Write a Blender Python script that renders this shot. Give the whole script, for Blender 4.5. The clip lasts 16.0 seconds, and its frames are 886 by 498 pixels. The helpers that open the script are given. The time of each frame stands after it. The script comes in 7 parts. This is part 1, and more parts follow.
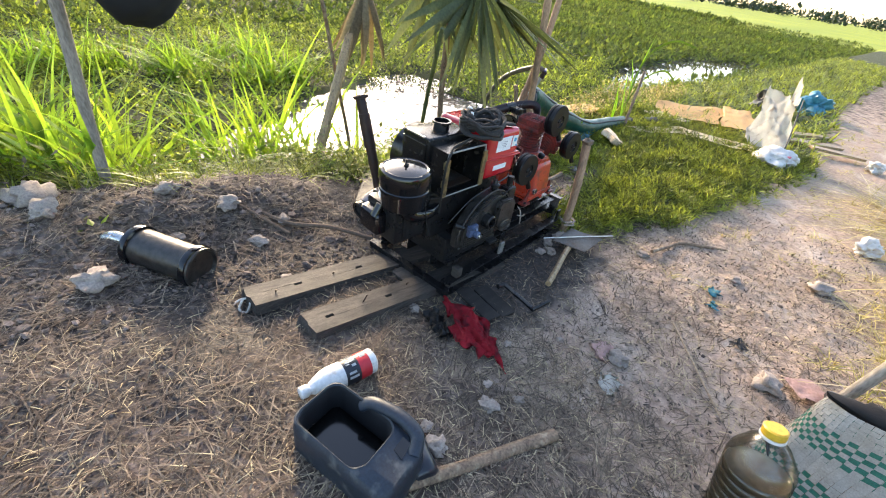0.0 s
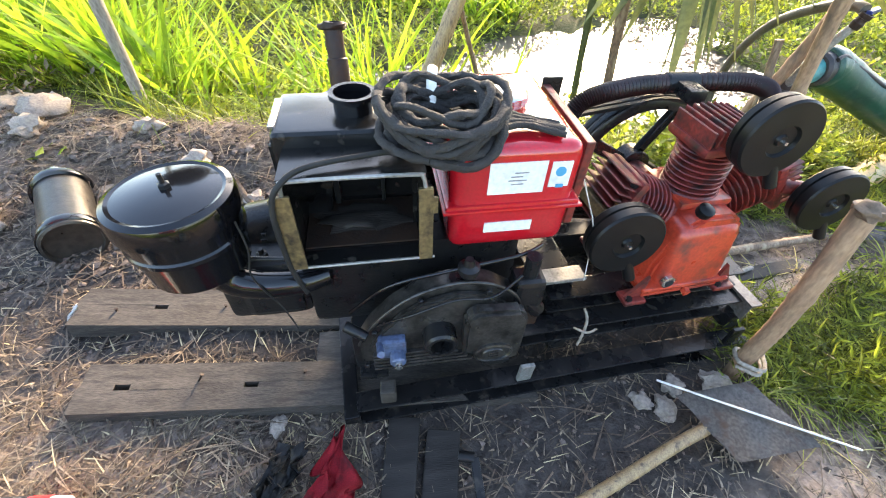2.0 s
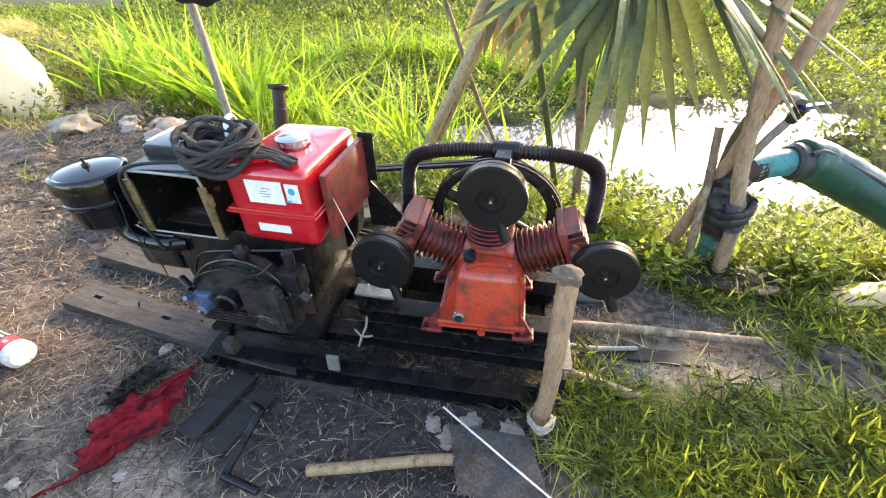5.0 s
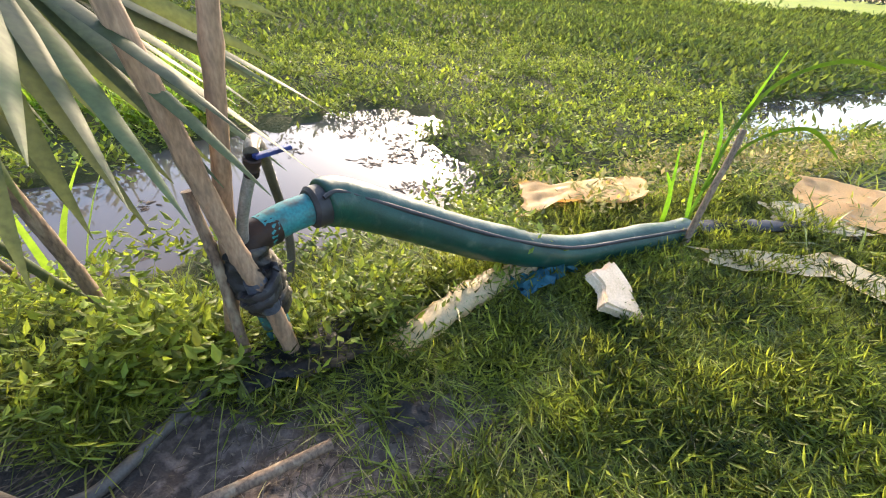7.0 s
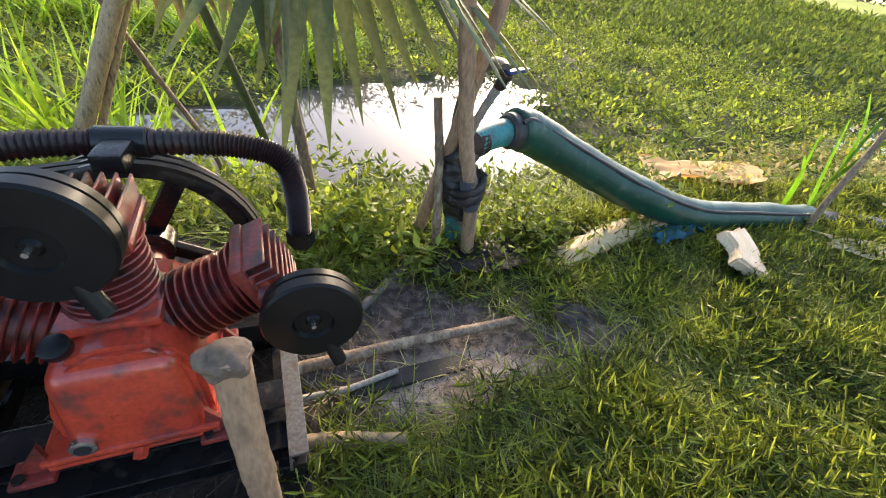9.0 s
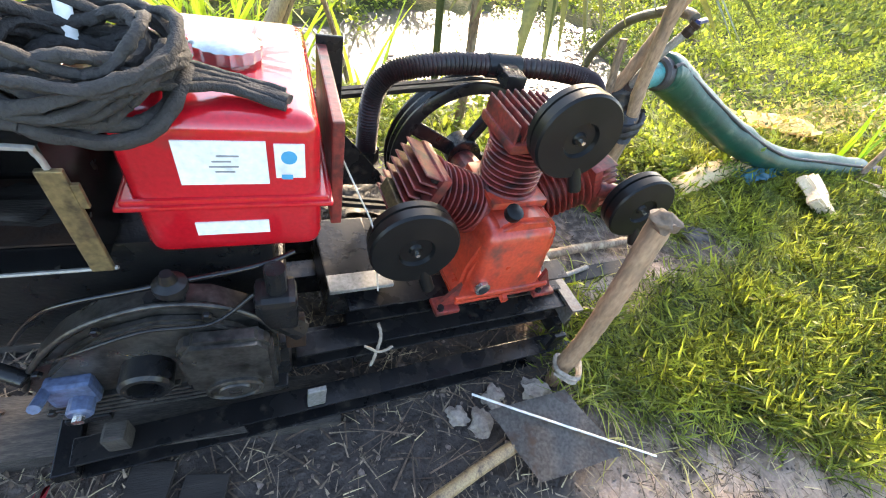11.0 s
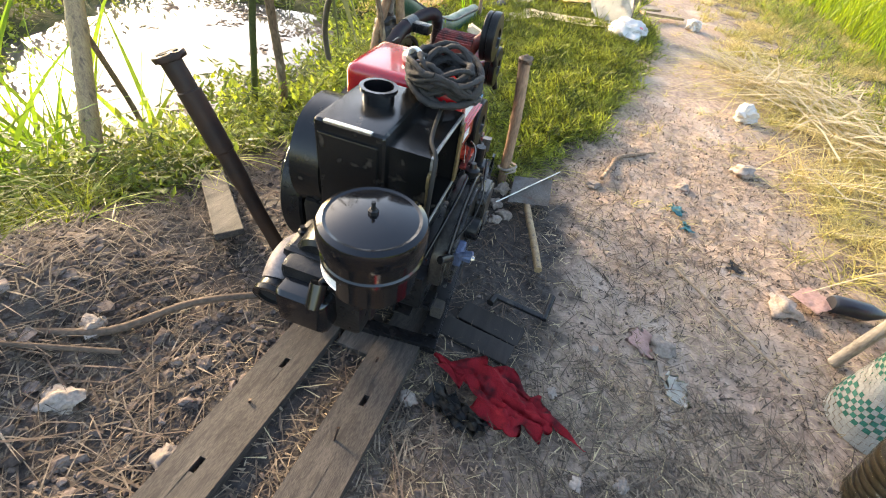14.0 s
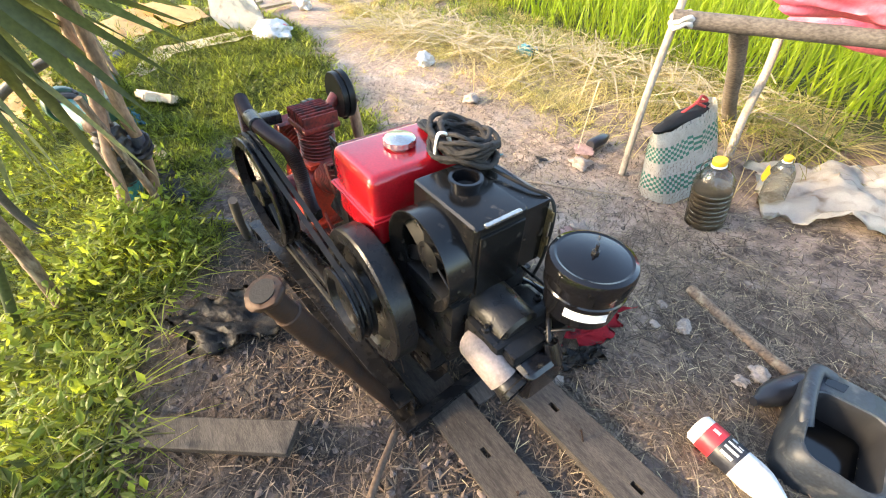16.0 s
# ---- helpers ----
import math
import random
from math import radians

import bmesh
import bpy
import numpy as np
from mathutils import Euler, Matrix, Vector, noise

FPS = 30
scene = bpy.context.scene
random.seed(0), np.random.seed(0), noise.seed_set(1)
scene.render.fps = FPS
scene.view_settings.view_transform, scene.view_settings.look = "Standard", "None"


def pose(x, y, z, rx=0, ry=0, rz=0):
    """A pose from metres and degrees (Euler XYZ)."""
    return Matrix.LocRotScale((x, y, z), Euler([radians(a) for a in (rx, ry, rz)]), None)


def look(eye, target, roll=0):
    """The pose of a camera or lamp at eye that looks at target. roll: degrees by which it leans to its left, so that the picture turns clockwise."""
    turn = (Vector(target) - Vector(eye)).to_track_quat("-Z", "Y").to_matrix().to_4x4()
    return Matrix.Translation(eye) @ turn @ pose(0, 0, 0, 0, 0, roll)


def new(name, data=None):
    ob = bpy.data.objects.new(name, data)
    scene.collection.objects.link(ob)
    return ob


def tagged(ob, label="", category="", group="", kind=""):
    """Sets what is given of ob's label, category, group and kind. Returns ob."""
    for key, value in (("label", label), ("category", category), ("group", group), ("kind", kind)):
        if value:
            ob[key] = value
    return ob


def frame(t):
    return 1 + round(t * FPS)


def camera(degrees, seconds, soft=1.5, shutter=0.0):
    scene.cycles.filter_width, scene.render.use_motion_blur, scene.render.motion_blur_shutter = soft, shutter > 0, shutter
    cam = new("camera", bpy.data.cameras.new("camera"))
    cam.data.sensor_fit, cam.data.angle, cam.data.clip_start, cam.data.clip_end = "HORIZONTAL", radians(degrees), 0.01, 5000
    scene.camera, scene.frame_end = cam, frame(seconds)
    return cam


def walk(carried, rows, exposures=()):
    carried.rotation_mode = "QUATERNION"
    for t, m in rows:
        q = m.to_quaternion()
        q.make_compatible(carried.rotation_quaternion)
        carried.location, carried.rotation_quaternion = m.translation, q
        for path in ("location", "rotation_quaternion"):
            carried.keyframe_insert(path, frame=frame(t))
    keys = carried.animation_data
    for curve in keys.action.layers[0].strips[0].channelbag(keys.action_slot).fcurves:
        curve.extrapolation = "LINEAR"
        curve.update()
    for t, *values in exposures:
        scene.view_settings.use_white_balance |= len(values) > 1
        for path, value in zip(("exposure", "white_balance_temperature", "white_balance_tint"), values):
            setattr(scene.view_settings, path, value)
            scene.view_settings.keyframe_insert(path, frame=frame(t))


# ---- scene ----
cam = camera(93.6, 16.0, soft=1.1)
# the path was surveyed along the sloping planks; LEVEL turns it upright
LEVEL = Matrix(((0.99118, -0.00668, 0.13232, 0), (0, 0.99873, 0.05044, 0), (-0.13249, -0.05, 0.98992, -0.04), (0, 0, 0, 1)))
PATH = [
    (0, (-1.082, -1.183, 1.229), (0.274, -0.03, 0.318), 12.5),
    (0.5, (-0.671, -1.138, 1.24), (0.567, 0.136, 0.321), 10.0),
    (1, (-0.313, -0.893, 1.224), (0.749, 0.409, 0.138), 12.0),
    (1.5, (-0.078, -0.732, 1.172), (0.694, 0.684, -0.01), 12.7),
    (2, (0.268, -0.652, 1.185), (0.664, 0.83, -0.097), 11.9),
    (2.5, (0.521, -0.616, 1.204), (0.584, 0.883, -0.119), 10.8),
    (3, (0.715, -0.611, 1.277), (0.504, 0.841, -0.082), 8.6),
    (3.2, (0.777, -0.637, 1.308), (0.495, 0.814, -0.039), 8.4),
    (5.5, (1.423, -0.875, 1.436), (1.21, 0.757, 0.3), 8.7),
    (6, (1.764, -0.671, 1.46), (1.98, 1.023, 0.419), 11.3),
    (6.5, (1.924, -0.452, 1.461), (2.495, 1.211, 0.509), 10.6),
    (7, (1.968, -0.298, 1.485), (2.861, 1.222, 0.54), 11.2),
    (7.5, (2.134, -0.252, 1.522), (3.152, 1.212, 0.617), 10.4),
    (8, (2.237, -0.232, 1.513), (3.275, 1.235, 0.635), 9.3),
    (8.5, (1.944, -0.288, 1.471), (2.906, 1.202, 0.546), 13.3),
    (9, (1.397, -0.463, 1.291), (2.111, 1.083, 0.241), 16.9),
    (9.5, (1.093, -0.481, 1.23), (1.647, 1.002, 0.009), 18.0),
    (9.7, (0.985, -0.502, 1.202), (1.559, 0.947, -0.052), 19.2),
    (11.8, (0.291, -0.573, 1.174), (1.222, 0.71, -0.045), 21.9),
    (12, (0.173, -0.642, 1.186), (1.106, 0.665, -0.006), 19.8),
    (12.5, (-0.093, -0.646, 1.159), (0.956, 0.607, 0.005), 18.9),
    (13, (-0.308, -0.604, 1.11), (0.96, 0.475, 0.001), 16.4),
    (13.5, (-0.497, -0.476, 1.129), (0.956, 0.288, -0.012), 13.8),
    (14, (-0.626, -0.314, 1.151), (0.959, 0.085, -0.002), 9.1),
    (14.5, (-0.665, 0.002, 1.165), (0.957, -0.014, -0.005), 5.9),
    (15, (-0.702, 0.232, 1.256), (0.897, -0.09, 0.098), 0.4),
    (15.5, (-0.58, 0.469, 1.301), (0.917, -0.131, 0.119), -3.5),
    (16, (-0.501, 0.627, 1.357), (0.89, -0.176, 0.164), -6.7),
]
EXPOSURES = [(0, 2.0, 6600, 12.5), (1, 2.15, 7000, 12.5), (2, 2.8, 7000, 12.5), (2.5, 2.94, 7000, 12.5), (3.5, 3.0, 7000, 12.5), (5.5, 2.62, 7000, 12.5), (6.0, 2.77, 6450, 12.5), (6.5, 2.32, 6450, 12.5), (7.0, 1.94, 6450, 12.5), (7.5, 1.73, 6450, 12.5), (8.0, 1.65, 6450, 12.5), (8.5, 1.65, 6450, 12.5), (9.0, 1.86, 6600, 12.5), (9.5, 2.63, 6850, 12.5), (12, 2.83, 7000, 12.5), (13.0, 2.47, 7250, 11.5), (13.5, 2.21, 7250, 11.5), (15, 2.31, 7250, 11.5), (16, 2.45, 7000, 11.5)]
walk(cam, [(t, LEVEL @ look(eye, target, roll)) for t, eye, target, roll in PATH], EXPOSURES)

# ---- world and sun ----
SUN_AZ = math.atan2(0.86, 0.42)      # where the sun stands, seen from above
SUN_EL = radians(19)
world = bpy.data.worlds.new("sky")
scene.world = world
world.use_nodes = True
wn = world.node_tree.nodes
wl = world.node_tree.links
sky = wn.new("ShaderNodeTexSky")
sky.sky_type = "NISHITA"
sky.sun_disc = False
sky.sun_elevation = SUN_EL
sky.sun_rotation = math.pi / 2 - SUN_AZ
sky.air_density, sky.dust_density, sky.ozone_density = 1.0, 1.6, 1.4
wn["Background"].inputs["Strength"].default_value = 0.17
wl.new(sky.outputs["Color"], wn["Background"].inputs["Color"])
sun = new("sun", bpy.data.lights.new("sun", "SUN"))
sun.data.energy, sun.data.angle, sun.data.color = 2.1, radians(9), (1.0, 0.80, 0.54)
sd = Vector((math.cos(SUN_AZ) * math.cos(SUN_EL), math.sin(SUN_AZ) * math.cos(SUN_EL), math.sin(SUN_EL)))
sun.matrix_world = look(sd * 50, (0, 0, 0))


# ---- materials ----
def material(name, col, rough=0.6, metal=0.0, col2=None, scale=12.0, fine=90.0, amount=0.5, bump=0.25, depth=0.01,
             rand=0.0, clear=0.0, coat=0.0, stretch=None, contrast=(0.35, 0.65), dirt=None, dirt_amount=0.5, island=0.0, spec=0.5):
    m = bpy.data.materials.new(name)
    m.use_nodes = True
    n, l = m.node_tree.nodes, m.node_tree.links
    b = n["Principled BSDF"]
    b.inputs["Metallic"].default_value = metal
    b.inputs["Coat Weight"].default_value = coat
    b.inputs["Specular IOR Level"].default_value = spec
    tc = n.new("ShaderNodeTexCoord")
    src = tc.outputs["Object"]
    if stretch:
        mp = n.new("ShaderNodeMapping")
        mp.inputs["Scale"].default_value = stretch
        l.new(src, mp.inputs["Vector"])
        src = mp.outputs["Vector"]

    def noise_tex(sc, det=4.0):
        t = n.new("ShaderNodeTexNoise")
        t.inputs["Scale"].default_value, t.inputs["Detail"].default_value = sc, det
        l.new(src, t.inputs["Vector"])
        return t.outputs["Fac"]

    def ramp(fac, lo, hi):
        r = n.new("ShaderNodeMapRange")
        r.inputs["From Min"].default_value, r.inputs["From Max"].default_value = lo, hi
        l.new(fac, r.inputs["Value"])
        return r.outputs["Result"]

    def mix(fac, a, c, mode="MIX"):
        x = n.new("ShaderNodeMix")
        x.data_type, x.blend_type = "RGBA", mode
        for val, sock in ((fac, x.inputs[0]), (a, x.inputs[6]), (c, x.inputs[7])):
            if isinstance(val, (int, float)):
                sock.default_value = val
            elif isinstance(val, tuple):
                sock.default_value = (*val, 1) if len(val) == 3 else val
            else:
                l.new(val, sock)
        return x.outputs[2]

    col2 = col2 or tuple(c * 0.55 for c in col)
    big, small = noise_tex(scale), noise_tex(fine, 3.0)
    c = mix(ramp(big, *contrast), col, col2)
    c = mix(amount, c, mix(ramp(small, 0.3, 0.7), tuple(min(1, k * 1.25) for k in col), tuple(k * 0.6 for k in col2)), "MIX")
    if dirt:
        c = mix(ramp(noise_tex(scale * 2.3, 6.0), 0.62 - 0.25 * dirt_amount, 0.72), c, dirt)
    if rand or island:
        if rand:
            o = n.new("ShaderNodeObjectInfo").outputs["Random"]
        else:
            o = n.new("ShaderNodeNewGeometry").outputs["Random Per Island"]
        hs = n.new("ShaderNodeHueSaturation")
        r = n.new("ShaderNodeMapRange")
        k = rand or island
        r.inputs["To Min"].default_value, r.inputs["To Max"].default_value = 1 - k, 1 + k
        l.new(o, r.inputs["Value"])
        l.new(r.outputs["Result"], hs.inputs["Value"])
        l.new(c, hs.inputs["Color"])
        c = hs.outputs["Color"]
    l.new(c, b.inputs["Base Color"])
    rr = n.new("ShaderNodeMapRange")
    rr.inputs["To Min"].default_value, rr.inputs["To Max"].default_value = max(0.03, rough - 0.12), min(1, rough + 0.15)
    l.new(big, rr.inputs["Value"])
    l.new(rr.outputs["Result"], b.inputs["Roughness"])
    if bump:
        bp = n.new("ShaderNodeBump")
        bp.inputs["Strength"].default_value, bp.inputs["Distance"].default_value = bump, depth
        l.new(mix(0.4, big, small), bp.inputs["Height"])
        l.new(bp.outputs["Normal"], b.inputs["Normal"])
    if clear:
        tr = n.new("ShaderNodeBsdfTranslucent")
        ms = n.new("ShaderNodeMixShader")
        ms.inputs[0].default_value = clear
        l.new(mix(1.0, c, (1.5, 1.4, 0.8), "MULTIPLY"), tr.inputs["Color"])
        l.new(b.outputs["BSDF"], ms.inputs[1])
        l.new(tr.outputs["BSDF"], ms.inputs[2])
        l.new(ms.outputs[0], n["Material Output"].inputs["Surface"])
    return m


STEEL = material("oily_black_steel", (0.009, 0.009, 0.010), 0.26, 0.2, (0.02, 0.018, 0.017), 14, 120, 0.4, 0.3, 0.004, dirt=(0.05, 0.042, 0.034), dirt_amount=0.15, spec=0.3)
BLADE = material("worn_grey_blade", (0.17, 0.155, 0.14), 0.36, 0.3, (0.08, 0.07, 0.06), 9, 120, 0.5, 0.2, 0.003, dirt=(0.10, 0.06, 0.04), dirt_amount=0.25)
RUST = material("rusty_pipe", (0.028, 0.022, 0.02), 0.5, 0.3, (0.07, 0.038, 0.024), 18, 140, 0.5, 0.4, 0.004, spec=0.2)
BLACKPAINT = material("black_enamel", (0.004, 0.004, 0.005), 0.12, 0.0, (0.006, 0.006, 0.007), 9, 130, 0.2, 0.02, 0.002, coat=0.2, spec=0.4)
HOPPER = material("worn_black_sheet", (0.007, 0.007, 0.007), 0.2, 0.1, (0.014, 0.013, 0.012), 12, 120, 0.3, 0.10, 0.003, dirt=(0.06, 0.05, 0.04), dirt_amount=0.08, spec=0.42)
CAST = material("greasy_cast_iron", (0.009, 0.009, 0.010), 0.28, 0.15, (0.02, 0.019, 0.018), 22, 150, 0.5, 0.4, 0.004, dirt=(0.03, 0.026, 0.022), dirt_amount=0.08, spec=0.34)
GREYCAST = material("grey_cast_cover", (0.085, 0.078, 0.07), 0.3, 0.5, (0.03, 0.027, 0.025), 16, 140, 0.4, 0.35, 0.003, dirt=(0.012, 0.011, 0.010), dirt_amount=0.55)
FLANGE = material("brassy_zinc", (0.30, 0.22, 0.10), 0.42, 0.6, (0.16, 0.12, 0.065), 20, 150, 0.4, 0.2, 0.003, dirt=(0.05, 0.04, 0.03))
RED = material("red_enamel", (0.50, 0.008, 0.016), 0.2, 0.0, (0.36, 0.008, 0.014), 6, 160, 0.25, 0.03, 0.002, coat=0.6, dirt=(0.30, 0.02, 0.02), dirt_amount=0.05)
COMP = material("dirty_red_casting", (0.29, 0.036, 0.026), 0.42, 0.05, (0.11, 0.022, 0.018), 11, 110, 0.5, 0.35, 0.004, dirt=(0.022, 0.014, 0.013), dirt_amount=0.7)
PIPE = material("burnt_finned_pipe", (0.035, 0.012, 0.011), 0.42, 0.2, (0.016, 0.011, 0.010), 9, 110, 0.5, 0.35, 0.004, dirt=(0.015, 0.012, 0.011), dirt_amount=0.6)
ORANGE = material("orange_red_crankcase", (0.52, 0.060, 0.026), 0.3, 0.0, (0.36, 0.034, 0.020), 9, 110, 0.4, 0.15, 0.003, coat=0.25, dirt=(0.09, 0.035, 0.028), dirt_amount=0.4)
PLASTIC = material("dusty_black_plastic", (0.006, 0.0062, 0.0066), 0.33, 0.0, (0.012, 0.0115, 0.011), 10, 120, 0.35, 0.1, 0.002, spec=0.2)
RUBBER = material("black_rubber", (0.014, 0.014, 0.014), 0.6, 0.0, (0.035, 0.033, 0.03), 25, 160, 0.4, 0.2, 0.003, spec=0.2)
ROPE = material("grey_black_webbing", (0.03, 0.026, 0.023), 0.85, 0.0, (0.02, 0.018, 0.017), 60, 300, 0.6, 0.8, 0.006)
CHROME = material("bright_chrome", (0.62, 0.61, 0.58), 0.22, 0.9, (0.5, 0.48, 0.44), 20, 120, 0.3, 0.05, 0.001)
GALV = material("dull_zinc", (0.36, 0.35, 0.33), 0.5, 0.5, (0.2, 0.19, 0.17), 18, 130, 0.4, 0.2, 0.003)
SILVER = material("aluminium_heat_paint", (0.29, 0.235, 0.215), 0.6, 0.1, (0.19, 0.155, 0.14), 15, 120, 0.4, 0.2, 0.003)
WHITE = material("white_label", (0.78, 0.79, 0.78), 0.5, 0, (0.66, 0.67, 0.66), 8, 90, 0.3, 0.0)
BLUEINK = material("blue_print", (0.05, 0.32, 0.52), 0.5, 0, (0.04, 0.26, 0.45), 8, 90, 0.2, 0.0)
GREYINK = material("grey_print", (0.32, 0.32, 0.33), 0.6, 0, None, 8, 90, 0.2, 0.0)
REDINK = material("red_print", (0.62, 0.03, 0.04), 0.4, 0, (0.5, 0.02, 0.03), 8, 90, 0.2, 0.0)
BLACKINK = material("black_print", (0.02, 0.022, 0.03), 0.4, 0, None, 8, 90, 0.2, 0.0)
BLUEPART = material("blue_grey_cock", (0.10, 0.14, 0.24), 0.4, 0.2, (0.05, 0.06, 0.1), 30, 150, 0.4, 0.2, 0.002)
PLANK = material("weathered_timber", (0.086, 0.073, 0.061), 0.66, 0, (0.034, 0.029, 0.025), 5, 60, 0.55, 0.5, 0.005, stretch=(1, 7, 7), dirt=(0.03, 0.026, 0.023), dirt_amount=0.5, rand=0.12, spec=0.25)
DARKWOOD = material("oil_soaked_board", (0.022, 0.019, 0.017), 0.6, 0, (0.05, 0.042, 0.036), 6, 60, 0.5, 0.5, 0.005, stretch=(1, 6, 6), rand=0.2, spec=0.2)
BAMBOO = material("dry_bamboo", (0.42, 0.29, 0.14), 0.5, 0, (0.24, 0.15, 0.08), 7, 60, 0.5, 0.3, 0.004, stretch=(5, 5, 1), dirt=(0.10, 0.065, 0.04), dirt_amount=0.35, rand=0.15)
BARK = material("brown_bark_pole", (0.27, 0.175, 0.105), 0.75, 0, (0.10, 0.064, 0.042), 12, 120, 0.6, 0.8, 0.006, stretch=(1, 1, 0.35), dirt=(0.40, 0.31, 0.2), dirt_amount=0.3, rand=0.15)
OLDBEAM = material("old_grey_beam", (0.17, 0.14, 0.11), 0.85, 0, (0.07, 0.056, 0.045), 12, 120, 0.6, 0.8, 0.006, stretch=(0.4, 0.4, 1))
GREYPOLE = material("grey_weathered_pole", (0.36, 0.31, 0.25), 0.8, 0, (0.2, 0.165, 0.13), 16, 120, 0.5, 0.6, 0.005, stretch=(1, 1, 0.3), rand=0.15)
TANPOLE = material("tan_smooth_pole", (0.40, 0.25, 0.15), 0.65, 0, (0.22, 0.13, 0.075), 9, 120, 0.5, 0.4, 0.004, stretch=(1, 1, 0.3), dirt=(0.12, 0.08, 0.055), dirt_amount=0.35, rand=0.1)
GREYHOSE = material("grey_brown_hose", (0.11, 0.093, 0.076), 0.5, 0, (0.055, 0.046, 0.038), 14, 160, 0.4, 0.2, 0.003)
LEVER = material("blue_lever_plastic", (0.03, 0.05, 0.2), 0.4, 0, (0.02, 0.03, 0.13), 20, 120, 0.3, 0.1, 0.002)
HOSE = material("green_canvas_hose", (0.007, 0.062, 0.040), 0.42, 0, (0.004, 0.030, 0.021), 7, 220, 0.4, 0.35, 0.005, dirt=(0.055, 0.085, 0.06), dirt_amount=0.25)
HOSEBLUE = material("teal_pvc_pipe", (0.03, 0.22, 0.22), 0.5, 0, (0.02, 0.13, 0.14), 9, 120, 0.4, 0.2, 0.003, dirt=(0.06, 0.055, 0.045))
TAPE = material("black_tape_wrap", (0.022, 0.02, 0.022), 0.55, 0, (0.055, 0.046, 0.045), 20, 120, 0.4, 0.6, 0.006)
GREYTAPE = material("grey_blue_tape", (0.075, 0.08, 0.10), 0.45, 0, (0.04, 0.042, 0.055), 18, 140, 0.4, 0.5, 0.005)
FILM = material("black_plastic_film", (0.012, 0.012, 0.013), 0.5, 0, (0.025, 0.023, 0.022), 12, 90, 0.4, 0.6, 0.01, dirt=(0.09, 0.07, 0.05))
SHEET = material("tan_plastic_sheet", (0.84, 0.62, 0.35), 0.55, 0, (0.76, 0.53, 0.28), 3, 120, 0.3, 0.3, 0.01, clear=0.3, dirt=(0.5, 0.34, 0.2), dirt_amount=0.15)
PALESHEET = material("cream_woven_sheet", (0.84, 0.76, 0.62), 0.55, 0, (0.74, 0.64, 0.48), 4, 200, 0.3, 0.3, 0.006, clear=0.25)
SACK = material("white_woven_plastic", (0.70, 0.68, 0.64), 0.6, 0, (0.52, 0.49, 0.45), 5, 300, 0.35, 0.4, 0.004, clear=0.15, dirt=(0.36, 0.29, 0.22), dirt_amount=0.25)
FOAM = material("cream_foam_block", (0.78, 0.60, 0.42), 0.85, 0, (0.60, 0.43, 0.25), 9, 120, 0.3, 0.25, 0.006)
RAG = material("red_cotton_rag", (0.50, 0.018, 0.032), 0.9, 0, (0.33, 0.012, 0.022), 9, 300, 0.4, 0.4, 0.004, dirt=(0.10, 0.012, 0.016), dirt_amount=0.35)
STONE = material("dusty_stone", (0.34, 0.275, 0.22), 0.85, 0, (0.25, 0.2, 0.165), 14, 120, 0.5, 0.6, 0.006, rand=0.25)
CLOD = material("dry_clods", (0.19, 0.145, 0.118), 0.95, 0, (0.075, 0.056, 0.047), 10, 120, 0.5, 0.7, 0.006, island=0.6, spec=0.2)
STRAW = material("straw_litter", (0.25, 0.185, 0.12), 0.8, 0, (0.06, 0.043, 0.032), 6, 80, 0.5, 0.2, 0.003, island=0.7)
TWIG = material("dark_twig", (0.15, 0.10, 0.065), 0.85, 0, (0.07, 0.048, 0.034), 6, 80, 0.5, 0.2, 0.003, island=0.5)
DRYGRASS = material("dry_yellow_grass", (0.56, 0.45, 0.22), 0.75, 0, (0.32, 0.30, 0.07), 1.5, 60, 0.4, 0, clear=0.3, island=0.5)
STALK = material("pale_dry_stalk", (0.54, 0.43, 0.25), 0.7, 0, (0.34, 0.26, 0.13), 3, 60, 0.3, 0, island=0.3)
GRASS = material("bank_grass", (0.31, 0.35, 0.05), 0.42, 0, (0.055, 0.09, 0.018), 2.6, 30, 0.35, 0, clear=0.48, island=0.75)
REED = material("reed_leaf", (0.27, 0.40, 0.045), 0.6, 0, (0.12, 0.23, 0.025), 2, 30, 0.3, 0, clear=0.55, island=0.5)
WEED = material("water_weed_leaf", (0.29, 0.355, 0.05), 0.55, 0, (0.10, 0.15, 0.025), 0.9, 20, 0.3, 0, clear=0.5, island=0.65)
# darker copy of WEED; the far field's weaker sunlight is in its colour
WEED_SHADED = material("shaded_weed_leaf", (0.13, 0.165, 0.038), 0.7, 0, (0.07, 0.115, 0.025), 0.25, 6, 0.3, 0, clear=0.5, island=0.55)
RICE = material("rice_leaf", (0.28, 0.34, 0.02), 0.62, 0, (0.17, 0.27, 0.018), 0.8, 20, 0.3, 0, clear=0.5, island=0.3)
PALM = material("palm_leaf", (0.11, 0.13, 0.055), 0.6, 0, (0.06, 0.078, 0.034), 3, 60, 0.4, 0.2, 0.003, clear=0.3, rand=0.4)
DEADPALM = material("dead_palm_leaf", (0.23, 0.18, 0.11), 0.7, 0, (0.13, 0.1, 0.06), 6, 60, 0.4, 0.3, 0.003, clear=0.2, rand=0.3)
BUSH = material("far_tree_leaves", (0.05, 0.07, 0.03), 0.8, 0, (0.03, 0.045, 0.02), 0.15, 1.0, 0.4, 0, island=0.3)
PINK = material("pink_plastic_bag", (0.72, 0.20, 0.28), 0.4, 0, (0.6, 0.13, 0.22), 8, 60, 0.35, 0.4, 0.01, clear=0.2)
